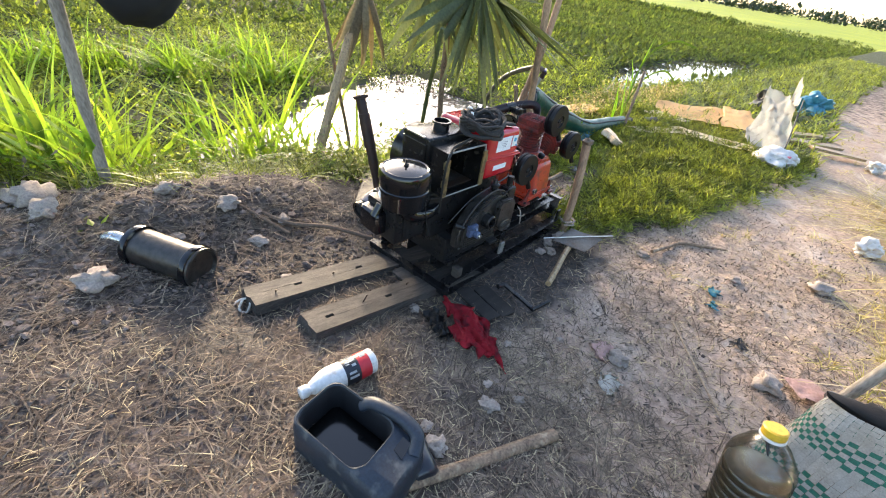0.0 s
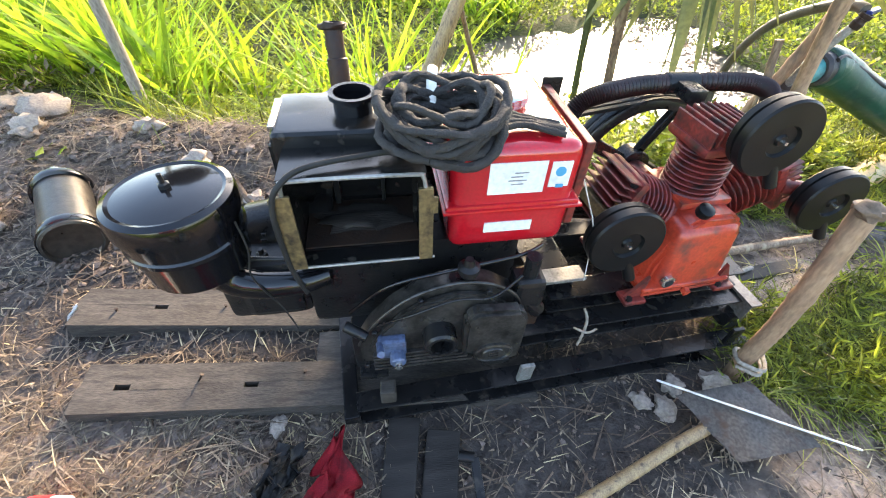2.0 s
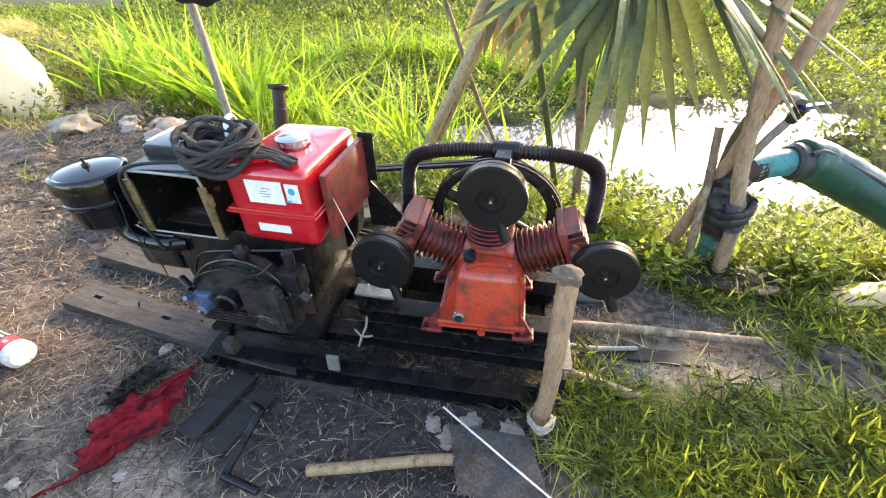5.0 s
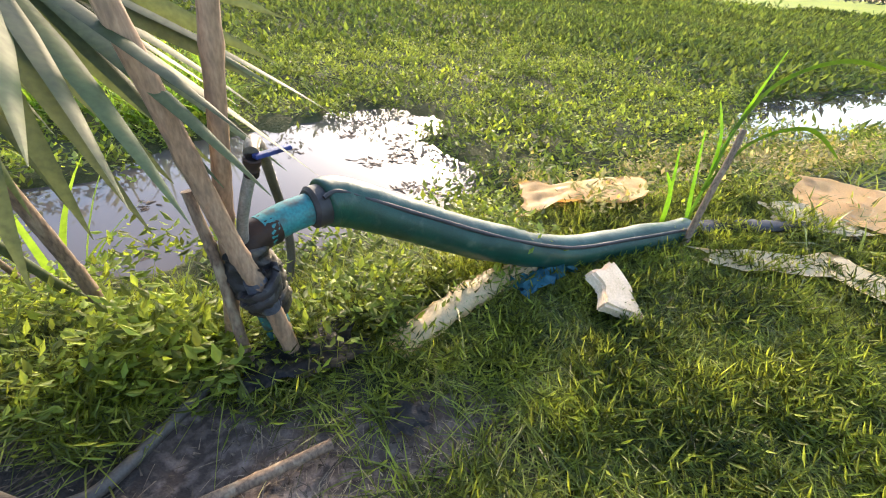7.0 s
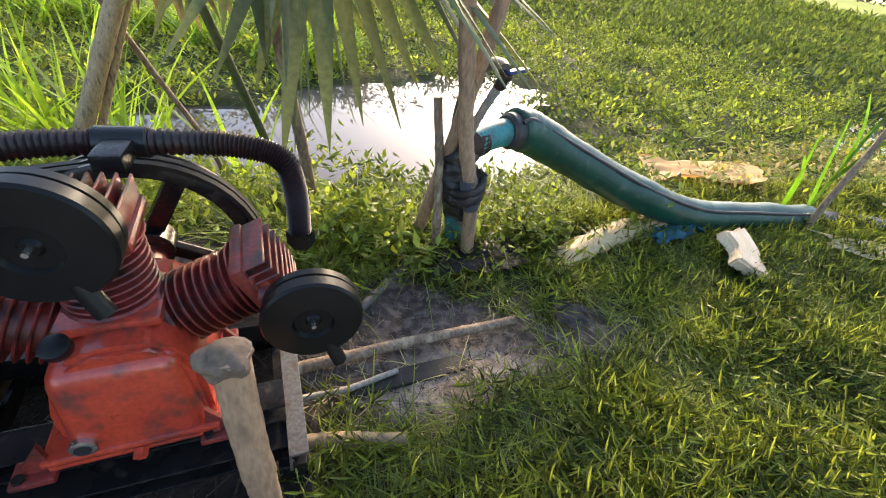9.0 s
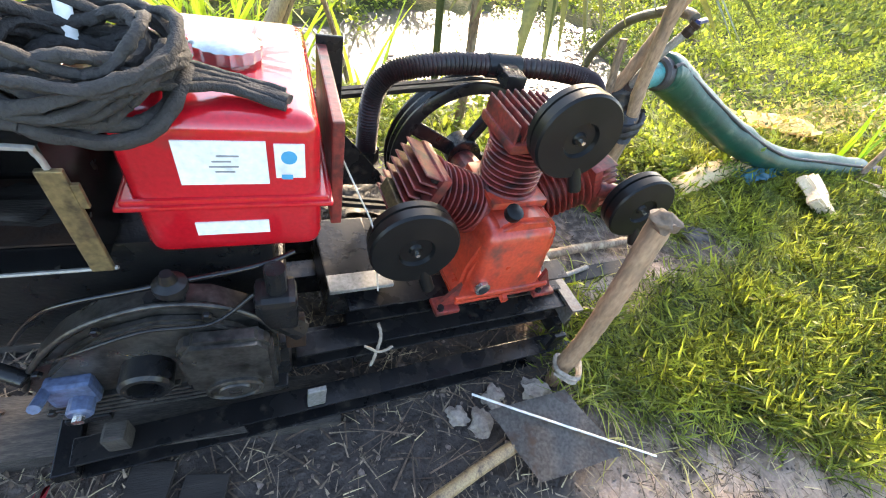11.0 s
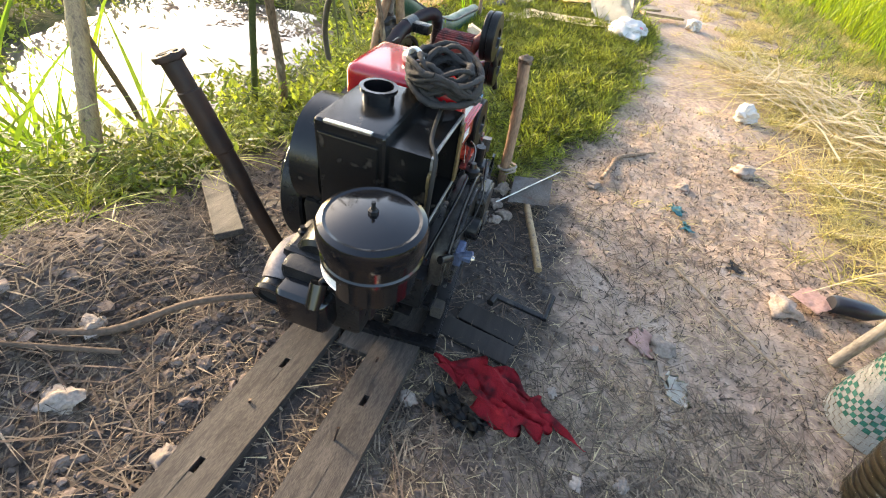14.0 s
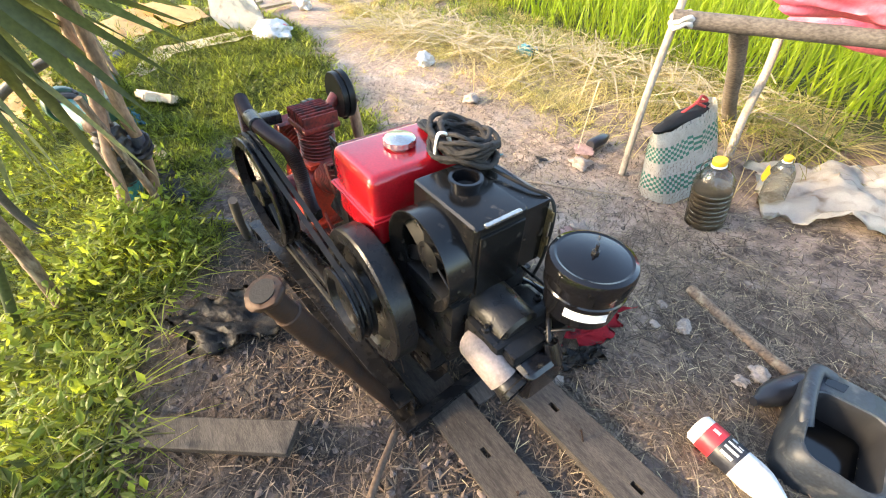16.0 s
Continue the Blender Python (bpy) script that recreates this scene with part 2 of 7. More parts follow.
JUG = material("dark_grey_plastic_can", (0.020, 0.028, 0.041), 0.5, 0, (0.010, 0.013, 0.018), 9, 130, 0.45, 0.2, 0.003, dirt=(0.09, 0.09, 0.085), dirt_amount=0.25)
OIL = material("black_engine_oil", (0.004, 0.004, 0.004), 0.06, 0, (0.005, 0.005, 0.005), 5, 50, 0.1, 0)
WHITEPL = material("white_hdpe", (0.78, 0.77, 0.73), 0.4, 0, (0.68, 0.66, 0.6), 8, 90, 0.3, 0.1, 0.002, dirt=(0.45, 0.38, 0.3), dirt_amount=0.2)
YELLOW = material("yellow_cap_plastic", (0.70, 0.44, 0.03), 0.4, 0, (0.6, 0.36, 0.03), 20, 90, 0.3, 0.0)
GREENWV = material("green_woven_strip", (0.05, 0.27, 0.18), 0.5, 0, (0.03, 0.18, 0.12), 30, 200, 0.3, 0.2, 0.002, rand=0.15)
WHITEWV = material("pale_woven_strip", (0.62, 0.60, 0.54), 0.5, 0, (0.5, 0.47, 0.4), 30, 200, 0.3, 0.2, 0.002, rand=0.1)
COLA = material("dark_soda_bottle", (0.012, 0.013, 0.019), 0.3, 0, (0.025, 0.026, 0.03), 14, 90, 0.3, 0.3, 0.005, coat=0.1)
BLUEBAG = material("teal_blue_bag", (0.06, 0.26, 0.33), 0.4, 0, (0.04, 0.17, 0.24), 12, 90, 0.3, 0.5, 0.01, clear=0.15)
# black cloth, sight glass and can lining; discs carry the shade of holes
CLOTH_HOLE_BLACK = material("black_cloth_hole_shade", (0.006, 0.006, 0.007), 0.9, 0, (0.012, 0.012, 0.013), 12, 200, 0.4, 0.4, 0.004)
REDCORD = material("red_cord", (0.6, 0.06, 0.05), 0.6, 0, None, 30, 200, 0.3, 0.3, 0.003)
PAPER = material("pink_paper_scrap", (0.62, 0.42, 0.38), 0.8, 0, (0.5, 0.33, 0.28), 12, 90, 0.3, 0.2, 0.003)


def clear_plastic(name, col, rough, gloss):
    """Thin clear skin: see-through, with a glossy sheen."""
    m = bpy.data.materials.new(name)
    m.use_nodes = True
    n, l = m.node_tree.nodes, m.node_tree.links
    n.remove(n["Principled BSDF"])
    b = n.new("ShaderNodeBsdfGlossy")
    b.inputs["Roughness"].default_value = rough
    tr = n.new("ShaderNodeBsdfTransparent")
    tr.inputs["Color"].default_value = (*col, 1)
    fr = n.new("ShaderNodeFresnel")
    fr.inputs["IOR"].default_value = 1.45
    mn = n.new("ShaderNodeMath")
    mn.operation = "MULTIPLY_ADD"
    l.new(fr.outputs["Fac"], mn.inputs[0])
    mn.inputs[1].default_value, mn.inputs[2].default_value = 0.7, gloss
    mx = n.new("ShaderNodeMixShader")
    l.new(mn.outputs[0], mx.inputs["Fac"])
    l.new(tr.outputs["BSDF"], mx.inputs[1])
    l.new(b.outputs["BSDF"], mx.inputs[2])
    l.new(mx.outputs["Shader"], n["Material Output"].inputs["Surface"])
    return m


BOTTLE = clear_plastic("clear_pet", (0.86, 0.85, 0.78), 0.15, 0.03)
MURK = material("murky_oil_fill", (0.085, 0.064, 0.040), 0.3, 0, (0.055, 0.042, 0.027), 4, 60, 0.4, 0)

# water: murky, mirror-like
WATER = bpy.data.materials.new("murky_pond_water")
WATER.use_nodes = True
_n, _l = WATER.node_tree.nodes, WATER.node_tree.links
_b = _n["Principled BSDF"]
_b.inputs["Base Color"].default_value = (0.11, 0.09, 0.085, 1)
_b.inputs["Roughness"].default_value = 0.04
_b.inputs["IOR"].default_value = 1.36
_t = _n.new("ShaderNodeTexNoise")
_t.inputs["Scale"].default_value, _t.inputs["Detail"].default_value = 5, 3
_p = _n.new("ShaderNodeBump")
_p.inputs["Strength"].default_value, _p.inputs["Distance"].default_value = 0.12, 0.01
_l.new(_t.outputs["Fac"], _p.inputs["Height"])
_l.new(_p.outputs["Normal"], _b.inputs["Normal"])

# ground: dirt, path, oil-soaked and other dark soil, grassy soil, far rice field, by painted weights
GROUND = bpy.data.materials.new("bank_soil")
GROUND.use_nodes = True


def ground_nodes():
    n, l = GROUND.node_tree.nodes, GROUND.node_tree.links
    b = n["Principled BSDF"]
    b.inputs["Specular IOR Level"].default_value = 0.2
    pos = n.new("ShaderNodeNewGeometry").outputs["Position"]

    def nz(sc, det=5.0):
        t = n.new("ShaderNodeTexNoise")
        t.inputs["Scale"].default_value, t.inputs["Detail"].default_value = sc, det
        l.new(pos, t.inputs["Vector"])
        return t.outputs["Fac"]

    def rg(v, lo, hi, a=0.0, c=1.0):
        r = n.new("ShaderNodeMapRange")
        for k, val in (("From Min", lo), ("From Max", hi), ("To Min", a), ("To Max", c)):
            r.inputs[k].default_value = val
        l.new(v, r.inputs["Value"])
        return r.outputs["Result"]

    def mx(f, a, c):
        x = n.new("ShaderNodeMix")
        x.data_type = "RGBA"
        for val, sock in ((f, x.inputs[0]), (a, x.inputs[6]), (c, x.inputs[7])):
            if isinstance(val, tuple):
                sock.default_value = (*val, 1)
            elif isinstance(val, float):
                sock.default_value = val
            else:
                l.new(val, sock)
        return x.outputs[2]

    def at(name, wob=0.5):
        a = n.new("ShaderNodeAttribute")
        a.attribute_name = name
        m = n.new("ShaderNodeMath")
        m.operation = "MULTIPLY_ADD"
        l.new(rg(nz(7.0), 0.25, 0.75, -wob, wob), m.inputs[0])
        m.inputs[1].default_value = 1.0
        l.new(a.outputs["Fac"], m.inputs[2])
        return rg(m.outputs[0], 0.3, 0.7)

    n1, n2, n3 = nz(3.0), nz(28.0, 6.0), nz(130.0, 3.0)
    dirt = mx(rg(n1, 0.35, 0.65), (0.135, 0.100, 0.081), (0.050, 0.037, 0.031))
    dirt = mx(rg(n2, 0.45, 0.72), dirt, (0.30, 0.23, 0.19))
    path = mx(rg(n2, 0.35, 0.7), (0.52, 0.385, 0.29), (0.30, 0.215, 0.16))
    path = mx(rg(n1, 0.5, 0.75), path, (0.60, 0.48, 0.38))
    oil = mx(rg(n2, 0.35, 0.7), (0.02, 0.017, 0.016), (0.075, 0.061, 0.053))
    green = mx(rg(n2, 0.35, 0.7), (0.03, 0.045, 0.010), (0.065, 0.075, 0.022))
    far = mx(rg(nz(0.12), 0.35, 0.65), (0.36, 0.40, 0.03), (0.26, 0.33, 0.03))
    c = mx(at("path"), dirt, path)
    c = mx(at("grass"), c, green)
    c = mx(at("oil", 0.35), c, oil)
    c = mx(at("rice", 0.1), c, far)
    c = mx(rg(n3, 0.3, 0.75, 0.0, 0.45), c, (0.09, 0.07, 0.055))
    l.new(c, b.inputs["Base Color"])
    l.new(rg(at("oil", 0.35), 0, 1, 0.92, 0.55), b.inputs["Roughness"])
    b1, b2 = n.new("ShaderNodeBump"), n.new("ShaderNodeBump")
    b1.inputs["Strength"].default_value, b1.inputs["Distance"].default_value = 0.7, 0.02
    b2.inputs["Strength"].default_value, b2.inputs["Distance"].default_value = 0.6, 0.006
    l.new(n2, b1.inputs["Height"])
    l.new(n3, b2.inputs["Height"])
    l.new(b1.outputs["Normal"], b2.inputs["Normal"])
    l.new(b2.outputs["Normal"], b.inputs["Normal"])


ground_nodes()


# ---- builders ----
def thing(name, loc, label, category, group="", rz=0.0):
    ob = new(name)
    ob.empty_display_size = 0.05
    ob.matrix_world = pose(*loc, 0, 0, rz)
    return tagged(ob, label, category, group)


def world_of(ob):
    m = ob.matrix_basis.copy()
    return world_of(ob.parent) @ m if ob.parent else m


def part(name, bm, mat, parent=None, label="", m=None, smooth=None):
    """Links a bmesh, given in the frame m (or the world), as one mesh under its thing."""
    if m is not None:
        bm.transform(m)
    if parent is not None:
        bm.transform(world_of(parent).inverted())
    bmesh.ops.recalc_face_normals(bm, faces=bm.faces)
    if smooth is not None:
        for f in bm.faces:
            f.smooth = True
        for e in bm.edges:
            if len(e.link_faces) == 2 and e.calc_face_angle(0) > radians(smooth):
                e.smooth = False
    me = bpy.data.meshes.new(name)
    bm.to_mesh(me)
    bm.free()
    me.materials.append(mat)
    ob = new(name, me)
    ob.parent = parent
    if label:
        tagged(ob, label)
    return ob


def solo(name, bm, mat, loc, label, category, group="", m=None, smooth=None):
    """A thing of one mesh, with its origin at loc."""
    if m is not None:
        bm.transform(m)
    bm.transform(Matrix.Translation(Vector(loc)).inverted())
    ob = part(name, bm, mat, None, smooth=smooth)
    ob.matrix_world = Matrix.Translation(loc)
    return tagged(ob, label, category, group)


def box(lo, hi, bevel=0.004, bm=None, segments=2):
    b = bmesh.new()
    bmesh.ops.create_cube(b, size=1)
    lo, hi = Vector(lo), Vector(hi)
    for v in b.verts:
        v.co = Vector((lo[i] + (hi[i] - lo[i]) * (v.co[i] + 0.5) for i in range(3)))
    if bevel:
        bmesh.ops.bevel(b, geom=b.edges[:], offset=bevel, segments=segments, affect="EDGES", profile=0.6)
    return join(bm, b)


def join(bm, b):
    if bm is None:
        return b
    me = bpy.data.meshes.new("tmp")
    b.to_mesh(me)
    b.free()
    bm.from_mesh(me)
    bpy.data.meshes.remove(me)
    return bm


def frame_along(p, q):
    """Matrix that carries z onto the way from p to q, at p."""
    return Matrix.Translation(p) @ (Vector(q) - Vector(p)).to_track_quat("Z", "Y").to_matrix().to_4x4()


def lathe(profile, m=None, seg=32, bm=None, cap=True):
    """Rings of (radius, height) round z, closed at both ends."""
    b = bmesh.new()
    rings = [[b.verts.new((r * math.cos(2 * math.pi * i / seg), r * math.sin(2 * math.pi * i / seg), z)) for i in range(seg)] for r, z in profile]
    for a, c in zip(rings, rings[1:]):
        for i in range(seg):
            b.faces.new((a[i], a[(i + 1) % seg], c[(i + 1) % seg], c[i]))
    if cap:
        b.faces.new(rings[0][::-1])
        b.faces.new(rings[-1])
    if m is not None:
        b.transform(m)
    return join(bm, b)


def rod(p, q, r0, r1=None, seg=16, bm=None, bevel=0.0):
    r1 = r0 if r1 is None else r1
    h = (Vector(q) - Vector(p)).length
    prof = [(r0, 0), (r1, h)]
    if bevel:
        prof = [(r0 - bevel, 0), (r0, bevel), (r1, h - bevel), (r1 - bevel, h)]
    return lathe(prof, frame_along(p, q), seg, bm)


def spline(pts, n=10):
    pts = [Vector(p) for p in pts]
    out = []
    for i in range(len(pts) - 1):
        p0, p1, p2, p3 = pts[max(i - 1, 0)], pts[i], pts[i + 1], pts[min(i + 2, len(pts) - 1)]
        for k in range(n):
            t = k / n
            out.append(0.5 * (2 * p1 + (p2 - p0) * t + (2 * p0 - 5 * p1 + 4 * p2 - p3) * t * t + (3 * p1 - p0 - 3 * p2 + p3) * t ** 3))
    return out + [pts[-1]]


def tube(pts, radius, seg=12, n=8, bm=None, wob=0.0, flat=1.0, ribs=0.0):
    """A swept tube through pts; radius is a number or a function of 0..1."""
    path = spline(pts, n)
    b = bmesh.new()
    rings, up = [], Vector((0, 0, 1))
    if abs((path[1] - path[0]).normalized().z) > 0.9:
        up = Vector((0, 1, 0))
    rnd = random.Random(7)
    for i, p in enumerate(path):
        d = (path[min(i + 1, len(path) - 1)] - path[max(i - 1, 0)]).normalized()
        x = d.cross(up).normalized()
        y = x.cross(d).normalized()
        up = y
        t = i / (len(path) - 1)
        r = radius(t) if callable(radius) else radius
        r *= 1 + ribs * (1 if i % 2 else -1)
        rings.append([b.verts.new(p + (x * math.cos(2 * math.pi * k / seg) + y * flat * math.sin(2 * math.pi * k / seg)) * r * (1 + wob * rnd.uniform(-1, 1))) for k in range(seg)])
    for a, c in zip(rings, rings[1:]):
        for k in range(seg):
            b.faces.new((a[k], a[(k + 1) % seg], c[(k + 1) % seg], c[k]))
    b.faces.new(rings[0][::-1])
    b.faces.new(rings[-1])
    return join(bm, b)


def prism(outline, z0, z1, bevel=0.0, bm=None, m=None):
    """An outline in x, y raised from z0 to z1."""
    b = bmesh.new()
    f = b.faces.new([b.verts.new((x, y, z0)) for x, y in outline])
    up = bmesh.ops.extrude_face_region(b, geom=[f])
    for v in up["geom"]:
        if isinstance(v, bmesh.types.BMVert):
            v.co.z = z1
    if bevel:
        bmesh.ops.bevel(b, geom=b.edges[:], offset=bevel, segments=2, affect="EDGES")
    if m is not None:
        b.transform(m)
    return join(bm, b)


# frame with x, z in a wall-like plane and thickness along y
def upright(y=0.0):
    return Matrix.Translation((0, y, 0)) @ Matrix.Rotation(radians(90), 4, "X")


def lump(size, seed, sub=3, rough=0.25, m=None, bm=None):
    b = bmesh.new()
    bmesh.ops.create_icosphere(b, subdivisions=sub, radius=0.5)
    for v in b.verts:
        k = 1 + rough * noise.noise(v.co * 3 + Vector((seed * 7.3, seed, 0))) + rough * 0.5 * noise.noise(v.co * 8 + Vector((seed, 0, 3)))
        v.co = Vector((v.co.x * size[0], v.co.y * size[1], v.co.z * size[2])) * k
    if m is not None:
        b.transform(m)
    return join(bm, b)


def cloth(corners, seed, nx=24, ny=18, relief=0.03, freq=5.0, thick=0.004, ragged=0.03, base=None, wrinkle=0.5):
    """A crumpled sheet between four corners, with thickness."""
    a, b_, c, d = [Vector(p) for p in corners]
    b = bmesh.new()
    g = []
    for j in range(ny + 1):
        row = []
        for i in range(nx + 1):
            u, v = i / nx, j / ny
            p = a.lerp(b_, u).lerp(d.lerp(c, u), v)
            e = Vector((u * freq + seed * 3.1, v * freq, seed))
            z = relief * (abs(noise.noise(e)) + wrinkle * abs(noise.noise(e * 2.7)) + 0.25 * noise.noise(e * 7))
            edge = min(u, 1 - u, v, 1 - v)
            o = ragged * max(0, 1 - edge * 6)
            p = p + Vector((o * noise.noise(e * 2 + Vector((5, 0, 0))), o * noise.noise(e * 2 + Vector((0, 9, 0))), 0))
            if base:
                p.z = max(p.z, base(p.x, p.y))
            p.z += z
            row.append(b.verts.new(p))
        g.append(row)
    for j in range(ny):
        for i in range(nx):
            b.faces.new((g[j][i], g[j][i + 1], g[j + 1][i + 1], g[j + 1][i]))
    bmesh.ops.solidify(b, geom=b.faces[:], thickness=thick)
    return b


def raw_mesh(name, verts, faces_quads, mat, label, category, kind="stuff", smooth=True):
    me = bpy.data.meshes.new(name)
    nv, nf = len(verts), len(faces_quads)
    me.vertices.add(nv)
    me.vertices.foreach_set("co", np.asarray(verts, np.float32).ravel())
    me.loops.add(nf * 4)
    me.loops.foreach_set("vertex_index", np.asarray(faces_quads, np.int32).ravel())
    me.polygons.add(nf)
    me.polygons.foreach_set("loop_start", np.arange(0, nf * 4, 4, dtype=np.int32))
    me.polygons.foreach_set("use_smooth", np.full(nf, smooth, bool))
    me.update(calc_edges=True)
    me.materials.append(mat)
    return tagged(new(name, me), label, category, kind=kind)


def blades(name, base, height, width, lean, azim, mat, label, category, segs=3, droop=0.6):
    """Many tapered, bent blades as one mesh. base: N x 3; height, width, lean, azim: N."""
    n = len(base)
    base = np.asarray(base, float)
    d = np.stack([np.cos(azim), np.sin(azim), np.zeros(n)], 1)
    spin = azim + np.random.uniform(0.6, 2.4, n)
    s = np.stack([np.cos(spin), np.sin(spin), np.zeros(n)], 1)
    vs = []
    for k in range(segs + 1):
        t = k / segs
        out = (lean * (t + droop * t * t))[:, None] * height[:, None]
        z = height * (t - 0.45 * droop * lean * t * t * t)
        c = base + d * out
        c[:, 2] += z
        w = (width * (1 - t ** 1.6) + 0.0006)[:, None] * 0.5
        vs += [c - s * w, c + s * w]
    v = np.stack(vs, 1).reshape(-1, 3)
    o = np.arange(n)[:, None] * (2 * (segs + 1))
    f = np.stack([np.stack([o[:, 0] + 2 * k, o[:, 0] + 2 * k + 1, o[:, 0] + 2 * k + 3, o[:, 0] + 2 * k + 2], 1) for k in range(segs)], 1).reshape(-1, 4)
    return raw_mesh(name, v, f, mat, label, category)


def leaves(name, centre, size, mat, label, category, aspect=0.42, tilt=0.7):
    """Many small pointed leaves, each a folded pair of quads."""
    n = len(centre)
    az = np.random.uniform(0, 2 * np.pi, n)
    el = np.random.uniform(-0.15, tilt, n)
    a = np.stack([np.cos(az) * np.cos(el), np.sin(az) * np.cos(el), np.sin(el)], 1)
    s = np.stack([-np.sin(az), np.cos(az), np.random.uniform(-0.25, 0.25, n)], 1)
    up = np.cross(a, s)
    L = size[:, None]
    c = np.asarray(centre, float)
    p0, p3 = c, c + a * L
    m1, m2 = c + a * L * 0.5 + up * L * 0.04, None
    q1, q2 = c + a * L * 0.45 + s * L * aspect * 0.5 - up * L * 0.06, c + a * L * 0.45 - s * L * aspect * 0.5 - up * L * 0.06
    v = np.stack([p0, q1, p3, q2, m1], 1).reshape(-1, 3)
    o = np.arange(n) * 5
    f = np.concatenate([np.stack([o, o + 1, o + 2, o + 4], 1), np.stack([o, o + 4, o + 2, o + 3], 1)])
    return raw_mesh(name, v, f, mat, label, category)


# ---- the lie of the land ----
def smoothstep(a, b, x):
    t = min(1, max(0, (x - a) / (b - a)))
    return t * t * (3 - 2 * t)


WATER_Z = -0.30


def shore_y(x):
    """Where the bank starts to fall to the water."""
    return 1.30 + 0.4 * smoothstep(-0.6, -1.2, x) + 1.6 * smoothstep(-1.4, -3.6, x) + 1.5 * smoothstep(-3.6, -8, x) - 0.35 * smoothstep(0.6, 1.6, x) + 0.25 * smoothstep(2.2, 3.6, x) + 0.15 * smoothstep(5, 12, x)


def pond(x, y):
    """Below 0 inside open water."""
    w = 0.17 * noise.noise(Vector((x * 1.3, y * 1.3, 4))) + 0.13 * noise.noise(Vector((x * 4, y * 4, 2)))
    a = math.hypot((x - 2.5) / 1.25, (y - 3.05) / 1.0) - 1
    b = math.hypot((x - 1.0) / 1.1, (y - 2.6) / 0.6) - 1
    c = math.hypot((x - 12.5) / 4.5, (y - 3.0) / 0.8) - 1
    d = math.hypot((x - 3.3) / 0.75, (y - 4.0) / 0.4) - 1
    return min(a, b, c, d) + w


def height(x, y):
    s = shore_y(x)
    h = 0.045 - 0.10 * max(-1.6, min(0.5, x)) * smoothstep(-4, -1, y + 1)
    if x > 1.2:
        h -= 0.05 * smoothstep(1.2, 2.2, x) * smoothstep(-0.6, 0.6, y)
    h += 0.16 * math.exp(-((x + 0.25) / 0.55) ** 2 - ((y - 1.08) / 0.26) ** 2)
    h += 0.07 * math.exp(-((x + 1.1) / 0.5) ** 2 - ((y - 1.15) / 0.3) ** 2)
    h -= 0.035 * math.exp(-((x - 0.9) / 0.7) ** 2 - ((y + 0.1) / 0.35) ** 2)
    h += 0.035 * math.exp(-((x - 2.05) / 0.3) ** 2 - ((y - 0.30) / 0.13) ** 2)
    far = smoothstep(14, 30, abs(x)) + smoothstep(5, 20, -y)
    h *= 1 - min(1, far)
    fall = smoothstep(s, s + 0.75, y)
    h = h * (1 - fall) + (WATER_Z + 0.04) * fall
    if y > s + 0.3:
        p = pond(x, y)
        if p < 0.25:
            h -= 0.18 * smoothstep(0.2, -0.1, p)
        h += 0.02 * noise.noise(Vector((x * 2.2, y * 2.2, 0)))
    elif abs(x) < 8 and y > -6:
        k = (1 - fall)
        h += k * (0.022 * noise.noise(Vector((x * 2.1, y * 2.1, 1))) + 0.012 * noise.noise(Vector((x * 7, y * 7, 5))) + 0.007 * noise.noise(Vector((x * 19, y * 19, 9))))
        left = smoothstep(0.1, -0.3, x) * smoothstep(0.35, 0.7, y) * k
        h += left * (0.03 * noise.noise(Vector((x * 9, y * 9, 3))) + 0.02 * abs(noise.noise(Vector((x * 23, y * 23, 7)))))
    # a dike and the raised rice field beyond the weedy field
    h += 0.35 * math.exp(-((x - 46) / 1.2) ** 2) * smoothstep(1.5, 3, y)
    return h


def grassy(x, y):
    e = -0.12 - 0.42 * smoothstep(1.5, 2.7, x) - 0.25 * smoothstep(2.5, 5, x) + 0.35 * smoothstep(5, 12, x)
    right = smoothstep(1.32, 1.62, x) * smoothstep(e - 0.18, e + 0.2, y) if x > 1.2 else 0
    bare = math.exp(-((x - 1.85) / 0.55) ** 2 - ((y - 0.46) / 0.36) ** 2) * 1.35 + 0.8 * math.exp(-((x - 2.6) / 0.25) ** 2 - ((y - 0.42) / 0.18) ** 2)
    shore = smoothstep(shore_y(x) - 0.2, shore_y(x) + 0.1, y)
    far_side = smoothstep(-3.1, -3.6, y)
    return max(right - bare, shore, far_side, smoothstep(7, 11, x) * smoothstep(0.3, 0.8, abs(y + 1.0)))


def pathy(x, y):
    c = -0.95 - 0.25 * smoothstep(0.5, 3, x)
    band = smoothstep(0.95, 0.5, abs(y - c)) * smoothstep(-0.25, 0.5, x)
    if x > 4:
        band *= 1 - 0.6 * smoothstep(4, 14, x)
    sandy = 1.1 * math.exp(-((x - 2.0) / 0.34) ** 2 - ((y - 0.30) / 0.13) ** 2)
    return max(band, sandy, 0.5 * smoothstep(-0.6, -1.2, y) * smoothstep(-3.4, -2.6, y))


